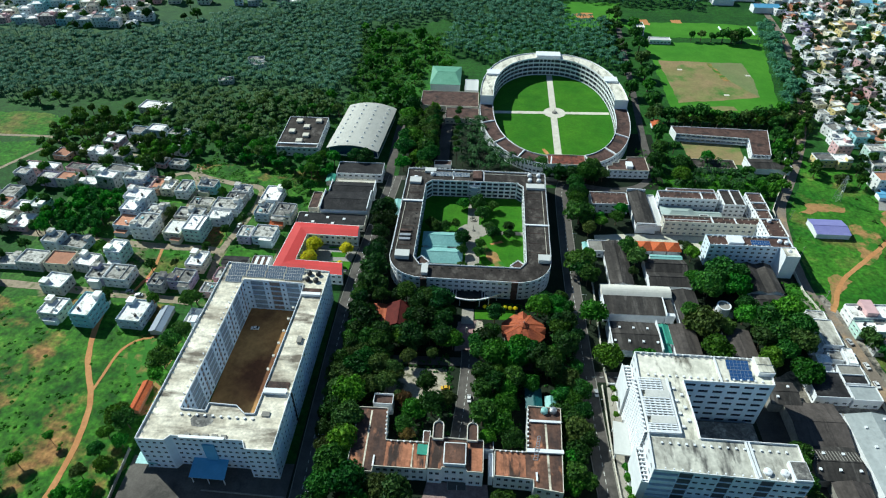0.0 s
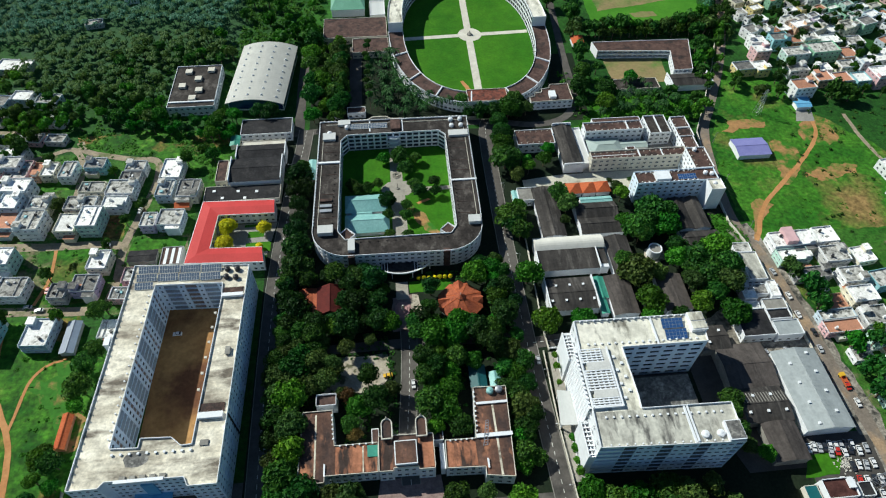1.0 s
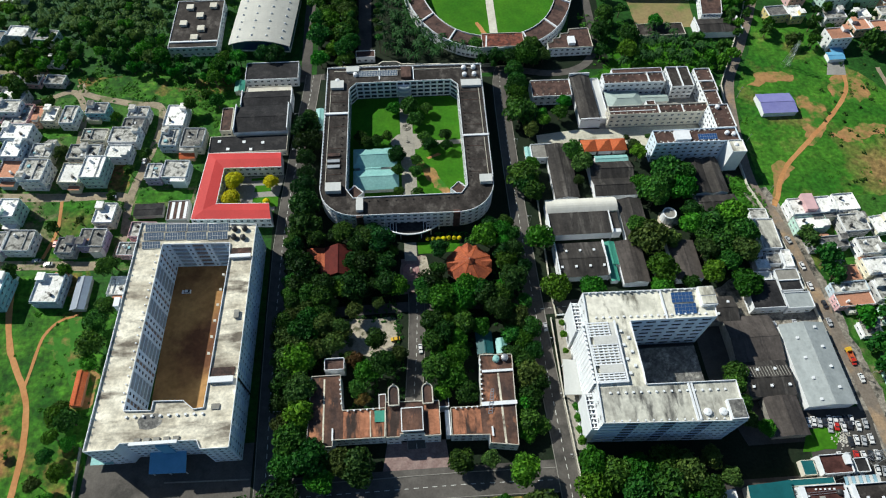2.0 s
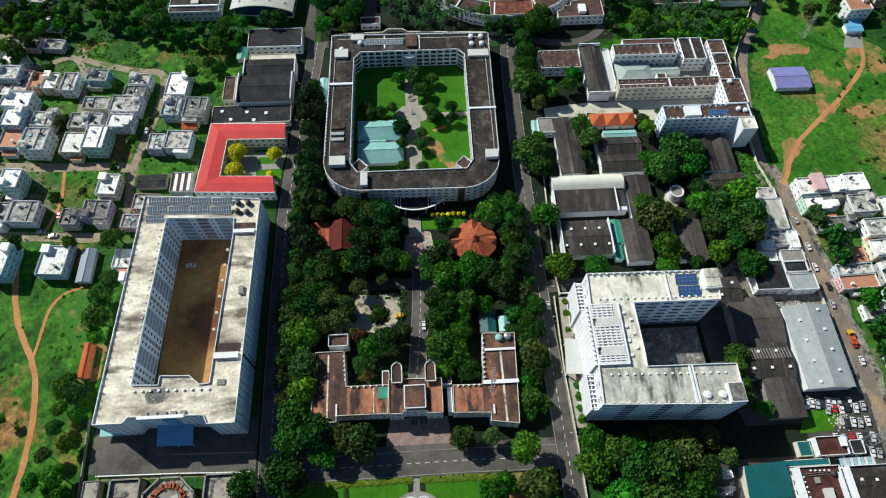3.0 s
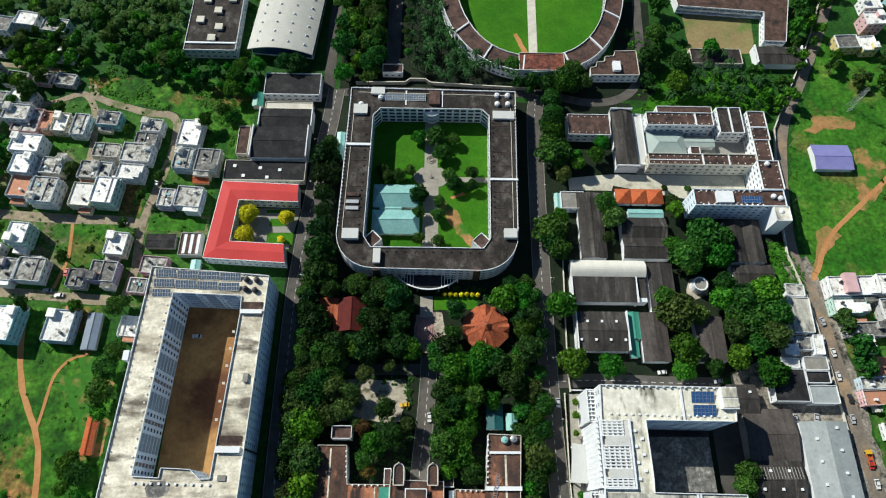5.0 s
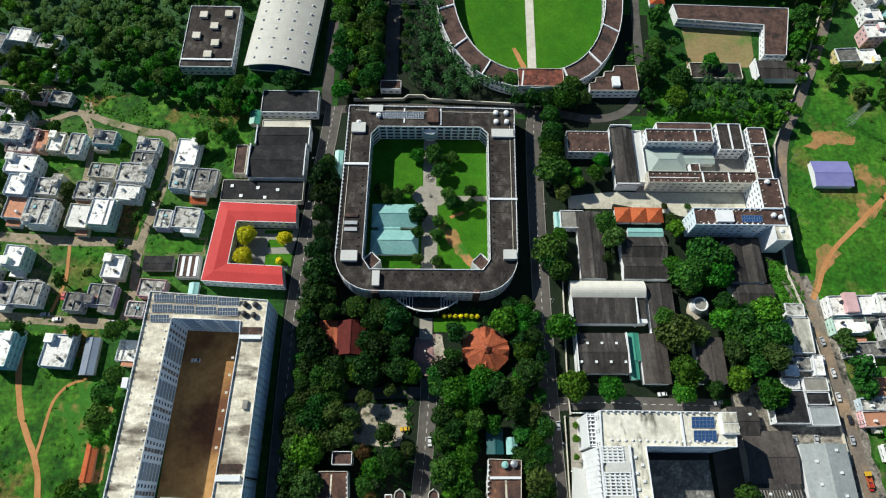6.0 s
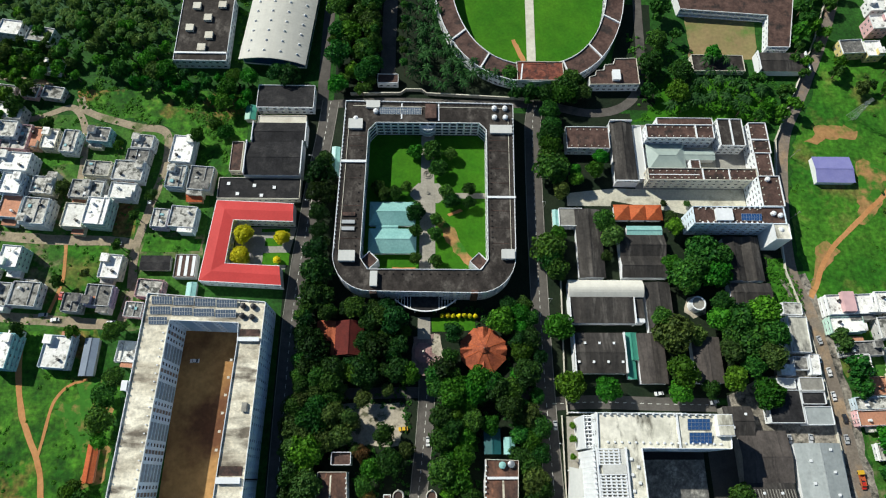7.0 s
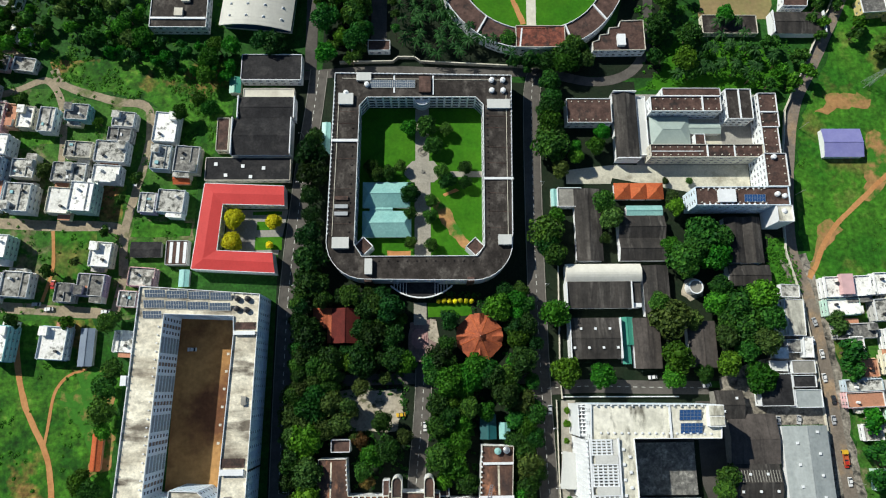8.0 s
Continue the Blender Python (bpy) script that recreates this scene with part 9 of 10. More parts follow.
def tree(x, y, r, look_="leaf", height=None, where="", group="campus trees"):
    global tree_no
    tree_no += 1
    rnd = random.Random(tree_no * 7 + 3)
    r *= 1.08
    h = height or min(13.0, 3.5 + r * 1.25) * rnd.uniform(0.9, 1.15)
    if 43 < x < 56 and 125 < y < 205:
        h *= 0.66  # cut down so their shadows leave the campus road lit
    t = thing("tree", LOOKS[look_][0] + where, "tree", group, at=(x, y, 0))
    t.rotation_euler = (0, 0, rnd.uniform(0, 6.28))
    me = CROWNS[look_][tree_no % len(CROWNS[look_])]
    base = h - r * 1.12
    base = max(0.12 * h, base)
    tr = part("trunk", TRUNKS[tree_no % 4], None, t)
    tr.scale = (r * 0.75, r * 0.75, base + r * 0.45)
    c = part("crown", me, None, t)
    c.location = (0, 0, base)
    c.scale = (r * 1.04, r * 1.04, (h - base) * 1.05)
    return t


FAR_GROUPS, FAR_PLACED = ("field trees", "clearing trees", "roadside trees", "village trees"), {}


def trees(rows_, look_="leaf", where="", group="campus trees"):
    if group in FAR_GROUPS:
        row = FAR_PLACED.setdefault(where, [])
        row += [(x, y, r * 1.1, ("leaf", "leaf", "leafbright", "leaf", "leafolive")[k % 5] if look_ == "leaf" else look_) for k, (x, y, r) in enumerate(rows_)]
        return
    for k, (x, y, r) in enumerate(rows_):
        tree(x, y, r, ("leaf", "leaf", "leafbright", "leaf", "leafolive", "leaf", "leafbright")[k % 7] if look_ == "leaf" else look_, where=where, group=group)


trees([(-50.3, 304.3, 8), (-49.6, 293.3, 8), (-50.5, 283, 5.5), (-49.5, 313, 5), (-49.1, 253.3, 8), (-49.2, 242.2, 9), (-50, 263, 6.5), (-49.6, 274, 5), (-48.5, 218.1, 8), (-50.5, 208, 6), (-48.5, 267.7, 4.5), (-70.9, 362.7, 7), (-78, 364, 5.5), (-53, 230, 5)], "leafshade", " beside the campus road")
trees([(-22.5, 229.7, 7), (-12.1, 228.8, 7), (-25.2, 205.9, 7.5), (-10, 206, 6.5), (-19.4, 217, 7), (-10.5, 217, 5.5), (-38.8, 206.6, 6), (-31.5, 208.6, 4), (34.6, 198, 7), (47.6, 205.5, 7), (39.3, 190, 6), (9.3, 185.7, 5.5), (-16, 236, 5), (46, 220, 5.5), (-34, 235, 4.5)], "leafshade", " in the front garden")
trees([(10.6, 205.0, 7.5), (15.2, 223.5, 5.0), (-48.0, 213.5, 5.5), (-43.6, 233.2, 5.0), (-26.0, 219.5, 4.6)], "leafshade", " in the front garden")
trees([(66.6, 130.6, 2.1), (66.8, 135.4, 1.8), (66.9, 140.0, 2.2), (67.0, 144.8, 1.8), (66.8, 169.4, 1.5), (67.2, 177.0, 1.9), (67.4, 182.6, 1.6)], "leafbright", " on the institute's walk")
trees([(36.9, 229.5, 7), (23.2, 197.9, 8), (14.4, 195.5, 7), (46, 233, 5), (27, 203, 6)], "leafbright", " in the front garden")
trees([(-46.2, 185.7, 8), (-55.2, 190.5, 5.5), (-48.8, 171.6, 8.5), (-54, 162, 6.5), (-47, 158, 7), (-38.2, 195.4, 5), (-47, 148, 7), (-50, 138, 7.5), (-15.3, 179, 5), (-19.6, 164.7, 5.5), (-12.4, 167, 6), (-33, 178, 5), (-23, 158, 4.5)], where=" beside the offices")
trees([(-51, 180, 6), (-42, 176, 6), (-38, 187, 6), (-30, 184, 4.5), (-56, 172, 5)], "leafolive", " beside the offices")
trees([(-24.7, 170.5, 4.5), (-21.6, 153.5, 3.6)], "leafrust", " beside the offices")
trees([(8.5, 176.2, 5), (14.3, 181, 5.5), (17, 160, 7), (9.5, 163.5, 6.5), (49, 160, 7), (47, 167, 6), (19, 170, 5.5), (48, 150, 6.5), (46, 140, 6), (49, 177, 5.5), (22, 152.5, 5), (48, 187, 6)], where=" behind the offices")
trees([(12, 153.5, 4), (20, 178, 4.5), (13, 170, 4.5)], "leafbright", " behind the offices")
trees([(61.2, 265.5, 8.5), (62, 258, 6), (67, 273, 4.5), (64.5, 253.9, 6), (93, 272, 6.5), (89.4, 279.5, 5.5), (124.5, 277, 5), (126, 251.4, 8.5), (137, 263.1, 10), (141, 254.4, 9), (125.2, 246.8, 5), (117, 224, 10), (112, 231, 5)], where=" between the workshops")
trees([(63.2, 226.3, 7), (68, 199.4, 7.5), (84, 198, 6.5), (118.3, 206, 7.5), (156.6, 195.6, 8), (117, 197, 6)], "leafbright", " beside the side road")
trees([(149.5, 229.3, 9.5), (153, 218.7, 9.5), (160.2, 234, 8.5), (163, 223, 7), (160, 213, 7), (142, 238, 6), (142.1, 203, 6), (131, 198.6, 4.5), (151.2, 208.2, 6), (139.3, 231, 6), (144, 222, 6), (128, 223, 5), (133, 257, 6.5), (121, 258, 5), (145, 262, 6)], where=" between the workshops")
trees([(141.6, 214.4, 6), (123, 281.5, 4), (90, 262, 3)], "leafolive", " between the workshops")
trees([(66.2, 342, 6), (67.2, 333, 5.5), (64.8, 320, 7), (65.6, 308.6, 9), (65.5, 314, 7), (66, 327, 7), (78, 302.5, 4), (47, 366, 5), (66, 353, 5.5), (74, 352, 6), (76, 357, 8.5), (86, 355, 5), (139, 368, 7), (135.5, 353.6, 7), (124, 373, 6.5), (128.8, 388, 6.5), (159.7, 381.5, 5), (79, 362, 6), (70, 296.5, 5)], where=" behind the quadrangle")
trees([(88, 308.8, 5), (91, 315, 4.5), (78, 308, 3.5)], "leafbright", " in the laboratory garden")
trees([(-47.5, 407, 7), (-45.8, 376.4, 7.5), (-40.5, 391.6, 6.5), (-32, 365.5, 6), (-29, 399.4, 7), (-30.7, 380.4, 7), (-45, 358, 6), (-27, 369, 6), (-46, 392, 6), (-47, 420, 7), (-28, 412, 7), (-30, 425, 7), (-46, 436, 7)], where=" along the dark avenue")
for k in range(18):
    tree((-27.5, -11.0)[k % 2] + 1.0 * math.sin(k * 2.3), 369 + (k // 2) * 7.4 + 1.2 * math.cos(k * 1.7), 2.5, "leaf", 13.5, " standing slender along the avenue", "avenue trees")


trees([(-53, 114.3, 9), (-42, 129.2, 8), (-37.3, 122.4, 6.5), (17.3, 125.5, 5.5), (45.1, 105.6, 8), (-68.5, 112, 6), (27.3, 103.5, 6.5), (-52, 128, 6), (49, 97, 6), (36, 97, 5)], where=" by the forecourt")
trees([(-23.8, 126.2, 8.5), (-31, 128, 6), (29, 125.4, 3.8)], "leafolive", " by the forecourt")
trees([(41, 119.5, 6.5), (68.5, 112.5, 8), (68, 121.5, 6.5), (33, 108, 4.5)], "leafbright", " by the forecourt")
trees([(84, 110, 8), (95.5, 109.6, 9), (78, 98, 9), (91, 96, 9), (104, 115, 8), (76, 117, 7), (87, 118, 7), (98, 120, 7), (112, 108, 6), (106, 102, 8)], where=" south of the institute")
trees([(122.7, 112.7, 4.5), (116, 120, 5), (84, 104, 6)], "leafolive", " south of the institute")
trees([(136.8, 154, 5.5), (135.5, 141, 5), (143, 130, 4), (134, 148, 5), (137, 134, 4)], where=" beside the warehouses")
trees([(-138, 195, 6), (-137.3, 184.5, 6.5), (-136.5, 176, 4), (-146, 138.6, 3.6), (-147.3, 128, 3.4), (-139.2, 152, 5), (-145, 154, 5), (-139.2, 223.7, 5), (-135, 203, 5), (-141, 120, 5), (-142, 105, 6)], group="scrub trees", where=" in the scrub field")
trees([(-143.9, 158, 3.4), (-168, 143, 2.4), (-140, 132, 4), (-145, 146, 3.4), (-138, 143, 3.6), (-150, 118, 4), (-176, 132, 3.2), (-180, 124, 4), (-137, 112, 4.4), (-152, 108, 4)], "leafbright", group="scrub trees", where=" in the scrub field")
trees([(199.5, 207.3, 7), (201, 199, 5), (206, 177, 6), (207, 163, 6.5), (197, 219, 4.5), (215, 176, 5), (204, 152, 6), (216, 160, 6), (203, 136, 5), (196, 223.5, 4)], group="roadside trees", where=" beside the public road")
trees([(288.5, 355.5, 7), (297, 352, 6), (231, 377, 5), (228, 370.5, 4), (240, 361, 4.5), (253.5, 361.5, 3), (246, 363, 3)], where=" beside the town houses", group="roadside trees")
trees([(-107, 333, 4), (-115.3, 326, 4.5), (-101, 328, 4.5), (-104, 345, 5), (-103, 355, 6), (-92, 361, 5), (-100, 362, 4.5), (-138, 366, 6), (-148, 372, 5)], "leafbright", group="scrub trees", where=" in the weed field")
trees([(-210.4, 342, 6), (-193, 333, 4), (-155.5, 321.5, 3), (-133.5, 292.5, 3.8), (-177.6, 296.8, 4.2), (-168.8, 247, 4), (-182.8, 225, 4), (-158.5, 223.8, 3.6), (-137.2, 226, 4), (-158, 252, 2.6), (-140, 281.6, 3), (-146, 266.5, 3), (-204, 262, 4)], group="village trees", where=" between village houses")
trees([(133.5, 411, 7), (139, 463.5, 8), (141, 490, 7), (143, 513, 8), (146, 545, 8), (148, 570, 8), (150, 600, 8), (152, 622, 7), (148, 440, 8), (136, 440, 7), (125, 480, 7), (128, 520, 7)], group="field trees", where=" beside the playing field")
trees([(160, 444, 6), (170, 441, 7), (181, 440, 6), (193, 439, 7), (203, 440, 6), (214, 443, 7), (225, 447, 7), (234, 452, 6), (222, 430, 6), (232, 436, 6), (216, 412, 6), (222, 420, 5), (212, 396, 6), (217, 404, 5), (240, 599, 8), (232, 601, 6.5), (249, 598, 7), (244, 603, 8), (222, 602, 4), (212, 602, 4), (203, 602, 4)], group="field trees", where=" beside the playing field")
trees([(-72, 488, 6), (-80, 470, 6), (-62, 452, 7), (-70, 440, 7), (-52, 462, 6), (-48, 448, 6), (-60, 520, 6), (-45, 540, 6), (-88, 515, 7), (-92, 560, 7), (-78, 560, 6), (-52, 580, 7)], "leafbright", group="clearing trees", where=" in the clearing")
# golden ornamental trees in the red block's garden
for x, y, r, h in ((-86.2, 272.4, 5.6, 8.2), (-86.7, 261.3, 5.6, 7.8), (-68.0, 271.1, 4.4, 6.4), (-69.8, 260.2, 2.2, 3.4)):
    tree(x, y, r, "leafgold", h, " in the red block's garden", "golden trees")
for k in range(7):
    tree(10.2 + k * 2.6, 232.9 + 0.2 * math.sin(k * 2.0), 1.35, "leafgold", 2.4, " clipped round before the quadrangle", "clipped bushes")
for x in (122.5, 134.5):
    tree(x, 291.6, 2.0, "leafolive", 3.6, " standing on the pale plaza", "plaza trees")
# courtyard trees
for x, y, r in ((5.1, 319.4, 4.6), (8, 309.6, 4.2), (-3.7, 319.3, 3.6), (-7.7, 299, 2.6), (-13.3, 295.6, 3.2), (-19, 295, 3.2), (12.3, 296, 3.4), (23.8, 298.5, 2.8), (14.6, 291.4, 3.6), (23.7, 290.7, 2.8), (-3.2, 285, 4.2), (-3.1, 275.1, 2.8), (7.2, 281.6, 2.6), (6.4, 273.7, 3.0), (-2.9, 260.9, 2.6), (6.8, 259.6, 2.8), (14.5, 318, 3.0), (-22, 298.5, 3.0)):
    tree(x, y, r * 1.25, "leafbright" if y == 319.3 else "leaf", height=2.6 + r * 1.3, where=" in the quadrangle court", group="courtyard trees")


# filler trees where the canopy closes
SMALL = {}


def small_crown(look_, k):
    """Vertices and faces of a lighter crown for woods that nobody could count."""
    if (look_, k) not in SMALL:
        me = crown_mesh("crown_small", 60 + k, M[look_], 6, 330, 0.6, 0.8, 0.12)
        co = np.empty(len(me.vertices) * 3)
        me.vertices.foreach_get("co", co)
        SMALL[look_, k] = (co.reshape(-1, 3), [tuple(p.vertices) for p in me.polygons])
        bpy.data.meshes.remove(me)
    return SMALL[look_, k]


def wood(name, label, placed):
    """Many far trees as one mass: (x, y, r, look)."""
    vs, fs, sl, mats = [], [], [], []
    at = 0
    for i, (x, y, r, look_) in enumerate(placed):
        rnd = random.Random(i * 13 + 5)
        co, faces = small_crown(look_, i % 3)
        h = min(13.0, 3.5 + r * 1.25) * rnd.uniform(0.85, 1.2)
        base = max(0.1 * h, h - r * 1.4)
        a = rnd.uniform(0, 6.28)
        c, s_ = math.cos(a), math.sin(a)
        out = np.stack([x + (co[:, 0] * c - co[:, 1] * s_) * r, y + (co[:, 0] * s_ + co[:, 1] * c) * r, base + co[:, 2] * (h - base)], axis=1)
        if look_ not in mats:
            mats.append(look_)
        vs.append(out)
        fs += [tuple(at + j for j in f) for f in faces]
        sl += [mats.index(look_)] * len(faces)
        at += len(co)
        tk = Shape()
        tk.tube(x, y, 0, base + r * 0.4, 0.09 * r, 0.05 * r, 5)
        if "bark" not in mats:
            mats.append("bark")
        vs.append(np.array(tk.v))
        fs += [tuple(at + j for j in f) for f in tk.f]
        sl += [mats.index("bark")] * len(tk.f)
        at += len(tk.v)
    me = bpy.data.meshes.new(name)
    me.from_pydata(np.vstack(vs).tolist(), [], fs)
    for k in mats:
        me.materials.append(M[k])
    me.polygons.foreach_set("material_index", sl)
    me.update()
    ob = new(name, me)
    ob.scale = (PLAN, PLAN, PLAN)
    return tagged(ob, label, "trees", kind="stuff")


for where_, placed_ in FAR_PLACED.items():
    wood("woodland", "green leafy trees" + where_, placed_)


def fill(seed, poly, n, rmin, rmax, looks, where, group, keep_out=(), gap=0.75, joined=False):
    rnd = random.Random(seed)
    mass = []
    xs, ys = [p[0] for p in poly], [p[1] for p in poly]
    placed = []
    for _ in range(n * 14):
        if len(placed) >= n:
            break
        x, y, r = rnd.uniform(min(xs), max(xs)), rnd.uniform(min(ys), max(ys)), rnd.uniform(rmin, rmax)
        if not within(x, y, poly) or any(x0 - r * 0.6 < x < x1 + r * 0.6 and y0 - r * 0.6 < y < y1 + r * 0.6 for x0, y0, x1, y1 in keep_out):
            continue
        if any((x - a) ** 2 + (y - b) ** 2 < (gap * (r + c)) ** 2 for a, b, c in placed):
            continue
        placed.append((x, y, r))
        if joined:
            mass.append((x, y, r, rnd.choice(looks)))
        else:
            tree(x, y, r, rnd.choice(looks), where=where, group=group)
    if joined:
        wood("woodland", "mass of green leafy trees" + where, mass)


def within(x, y, poly):
    c = False
    for (xa, ya), (xb, yb) in edges(list(poly)):
        if (ya > y) != (yb > y) and x < (xb - xa) * (y - ya) / (yb - ya) + xa:
            c = not c
    return c


fill(3, [(-56, 200), (54, 200), (54, 238), (-56, 238)], 36, 3.5, 6, ["leafshade", "leaf", "leaf", "leafbright"], " in the front garden", "campus trees", [(-49, 211, -26, 231), (17, 204, 41, 229), (-5, 208, 11, 236), (-14, 230, 28, 240)], 0.6)
fill(37, [(-150, 356), (-104, 346), (-92, 340), (-92, 362), (-140, 366), (-170, 366)], 26, 2.5, 4.5, ["leaf", "leafshade", "leafbright"], " at the weed field's edge", "scrub trees", gap=0.7, joined=True)
fill(4, [(-56, 138), (-44, 138), (-44, 200), (-56, 200)], 14, 4, 6.5, ["leafolive", "leafolive", "leaf"], " beside the offices", "campus trees", gap=0.6)
fill(14, [(43.5, 130), (54, 130), (54, 200), (43.5, 200)], 14, 3.5, 6, ["leaf", "leaf", "leafbright"], " beside the offices", "campus trees", gap=0.6)
fill(15, [(-42, 172), (-4, 172), (-4, 200), (-42, 200)], 8, 2.5, 4.5, ["leafolive", "leaf"], " in the office garden", "campus trees", [(-28, 177, -8, 190)])
fill(16, [(8, 183), (44, 183), (44, 202), (8, 202)], 10, 4, 6.5, ["leaf", "leafbright"], " in the front garden", "campus trees", gap=0.6)
fill(21, [(-215, 356), (-138, 362), (-100, 418), (-100, 455), (-150, 455), (-185, 430), (-215, 400)], 60, 3, 6, ["leafolive", "leafbright", "leaf"], " in the woodland", "woodland trees", [(-136, 370, -104, 418)], 0.6, joined=True)
fill(22, [(-100, 430), (-50, 430), (-20, 520), (-30, 600), (-110, 600), (-100, 500)], 18, 4, 6, ["leafbright", "leaf", "leaf"], " in the clearing", "clearing trees", [(-42, 470, 0, 515), (-62, 470, -45, 520)], 0.7, joined=True)
fill(33, [(50, 352), (122, 352), (126, 378), (114, 380), (112, 352.5), (93, 352.5), (90, 366), (60, 372), (48, 364)], 16, 3.5, 6, ["leaf", "leaf", "leafbright"], " behind the quadrangle", "campus trees", [(88, 352, 118, 379), (46, 359, 80, 376)], 0.6, joined=True)
fill(34, [(-50, 352), (-24, 352), (-24, 440), (-50, 440)], 24, 4, 6.5, ["leaf", "leaf", "leafbright"], " along the dark avenue", "campus trees", gap=0.6, joined=True)
fill(23, [(114, 342), (190, 342), (205, 378), (170, 378), (130, 400), (116, 400)], 14, 3, 6, ["leaf", "leaf", "leafbright"], " behind the laboratories", "campus trees", [(147, 370, 214, 386), (116, 345, 130, 400)], 0.65, joined=True)
fill(20, [(-420, 440), (-330, 390), (-290, 345), (-205, 345), (-190, 372), (-245, 420), (-330, 440)], 34, 3, 6, ["leaf", "leaf", "leafbright"], " beside the groves", "far trees", [(-430, 325, -298, 430)], gap=0.8, joined=True)
fill(24, [(250, 352), (330, 352), (460, 560), (460, 700), (310, 700), (300, 600)], 420, 2.5, 4.6, ["leaf", "leaf", "leafbright"], " between town houses", "town trees", [(260, 354, 276, 367), (290, 393, 312, 407), (270, 391, 290, 402), (282, 365, 333, 378)], gap=0.8, joined=True)
fill(25, [(-300, 230), (-215, 270), (-200, 400), (-290, 400)], 40, 3, 5, ["leaf", "leafbright"], " between village houses", "village trees", gap=1.2, joined=True)
fill(35, [(-250, 272), (-214, 274), (-212, 312), (-246, 314)], 34, 3.5, 6, ["leaf", "leaf", "leafbright"], " in the village grove", "village trees", gap=0.6, joined=True)
fill(36, [(-105, 600), (-60, 600), (-20, 560), (-30, 470), (-60, 460), (-80, 500), (-95, 540)], 34, 2.5, 4.5, ["leafbright", "leafbright", "leaf"], " in the overgrown clearing", "clearing trees", [(-42, 470, 0, 515)], 0.55, joined=True)
fill(26, [(246, 420), (252, 440), (276, 520), (290, 570), (284, 570), (268, 520), (250, 460), (240, 440)], 30, 3.5, 5.5, ["leaf"], " beside the playing field", "field trees", gap=0.6, joined=True)
fill(38, [(150, 432), (237, 434), (240, 452), (226, 449), (204, 442), (150, 444)], 34, 3.5, 5.5, ["leaf", "leaf", "leafbright"], " behind the school", "field trees", gap=0.55, joined=True)
fill(39, [(-310, 398), (-255, 424), (-236, 416), (-212, 392), (-205, 352), (-240, 350), (-292, 352)], 46, 3, 5, ["leaf", "leafbright", "leafbright", "leafolive"], " beside the groves", "far trees", [(-256, 353, -230, 383), (-245, 382, -218, 399), (-217, 382, -201, 395), (-229, 346, -202, 359), (-284, 354, -272, 372), (-256, 422, -230, 436)], 0.8, joined=True)
fill(27, [(-560, 590), (-330, 560), (-200, 700), (-560, 760)], 50, 4, 7, ["leaf", "leafbright"], " in the far village", "far trees", gap=1.0, joined=True)
fill(28, [(118, 560), (136, 560), (142, 660), (122, 660)], 14, 4, 6, ["leaf"], " beside the far road", "field trees", gap=0.7, joined=True)
fill(29, [(204, 92), (300, 92), (300, 236), (226, 236)], 22, 3, 5.5, ["leaf", "leafbright"], " between roadside houses", "roadside trees", gap=1.2, joined=True)
fill(30, [(186, 340), (200, 345), (240, 420), (255, 455), (240, 455), (205, 380)], 16, 3.5, 6, ["leaf", "leafbright"], " beside the public road", "roadside trees", gap=0.7, joined=True)


# ---- palms ----
def palm_points(rnd, x, y, h, r, vs, fs, fronds=12, thick=1.0):
    """One palm: thin leaning trunk and drooping folded fronds."""
    lean = rnd.normal(size=2) * 0.5
    k = len(vs)
    for z, w, f in ((0, 0.22, 0), (h, 0.13, 1)):
        for i in range(3):
            a = 2.094 * i
            vs.append((x + lean[0] * f + w * math.cos(a), y + lean[1] * f + w * math.sin(a), z))
    for i in range(3):
        j = (i + 1) % 3
        fs.append((k + i, k + j, k + 3 + j, k + 3 + i))
    x, y = x + lean[0], y + lean[1]
    a0 = rnd.random() * 6.28
    for i in range(fronds):
        a = a0 + 6.283 * i / fronds + rnd.normal() * 0.18
        c, s_ = math.cos(a), math.sin(a)
        up = rnd.uniform(-0.1, 0.55)
        ln_ = r * rnd.uniform(0.8, 1.1)
        k = len(vs)
        for f, wd, dz in ((0.05, 0.16 * thick, 0.0), (0.4, 0.62 * thick, 0.32 * up * r), (0.75, 0.56 * thick, (0.28 * up - 0.12) * r), (1.0, 0.05, (0.1 * up - 0.42) * r)):
            px, py, pz = x + c * ln_ * f, y + s_ * ln_ * f, h + dz
            vs.append((px - s_ * wd, py + c * wd, pz - wd * 0.5))
            vs.append((px, py, pz))
            vs.append((px + s_ * wd, py - c * wd, pz - wd * 0.5))
        for j in range(3):
            b = k + 3 * j
            fs.append((b, b + 1, b + 4, b + 3))
            fs.append((b + 1, b + 2, b + 5, b + 4))


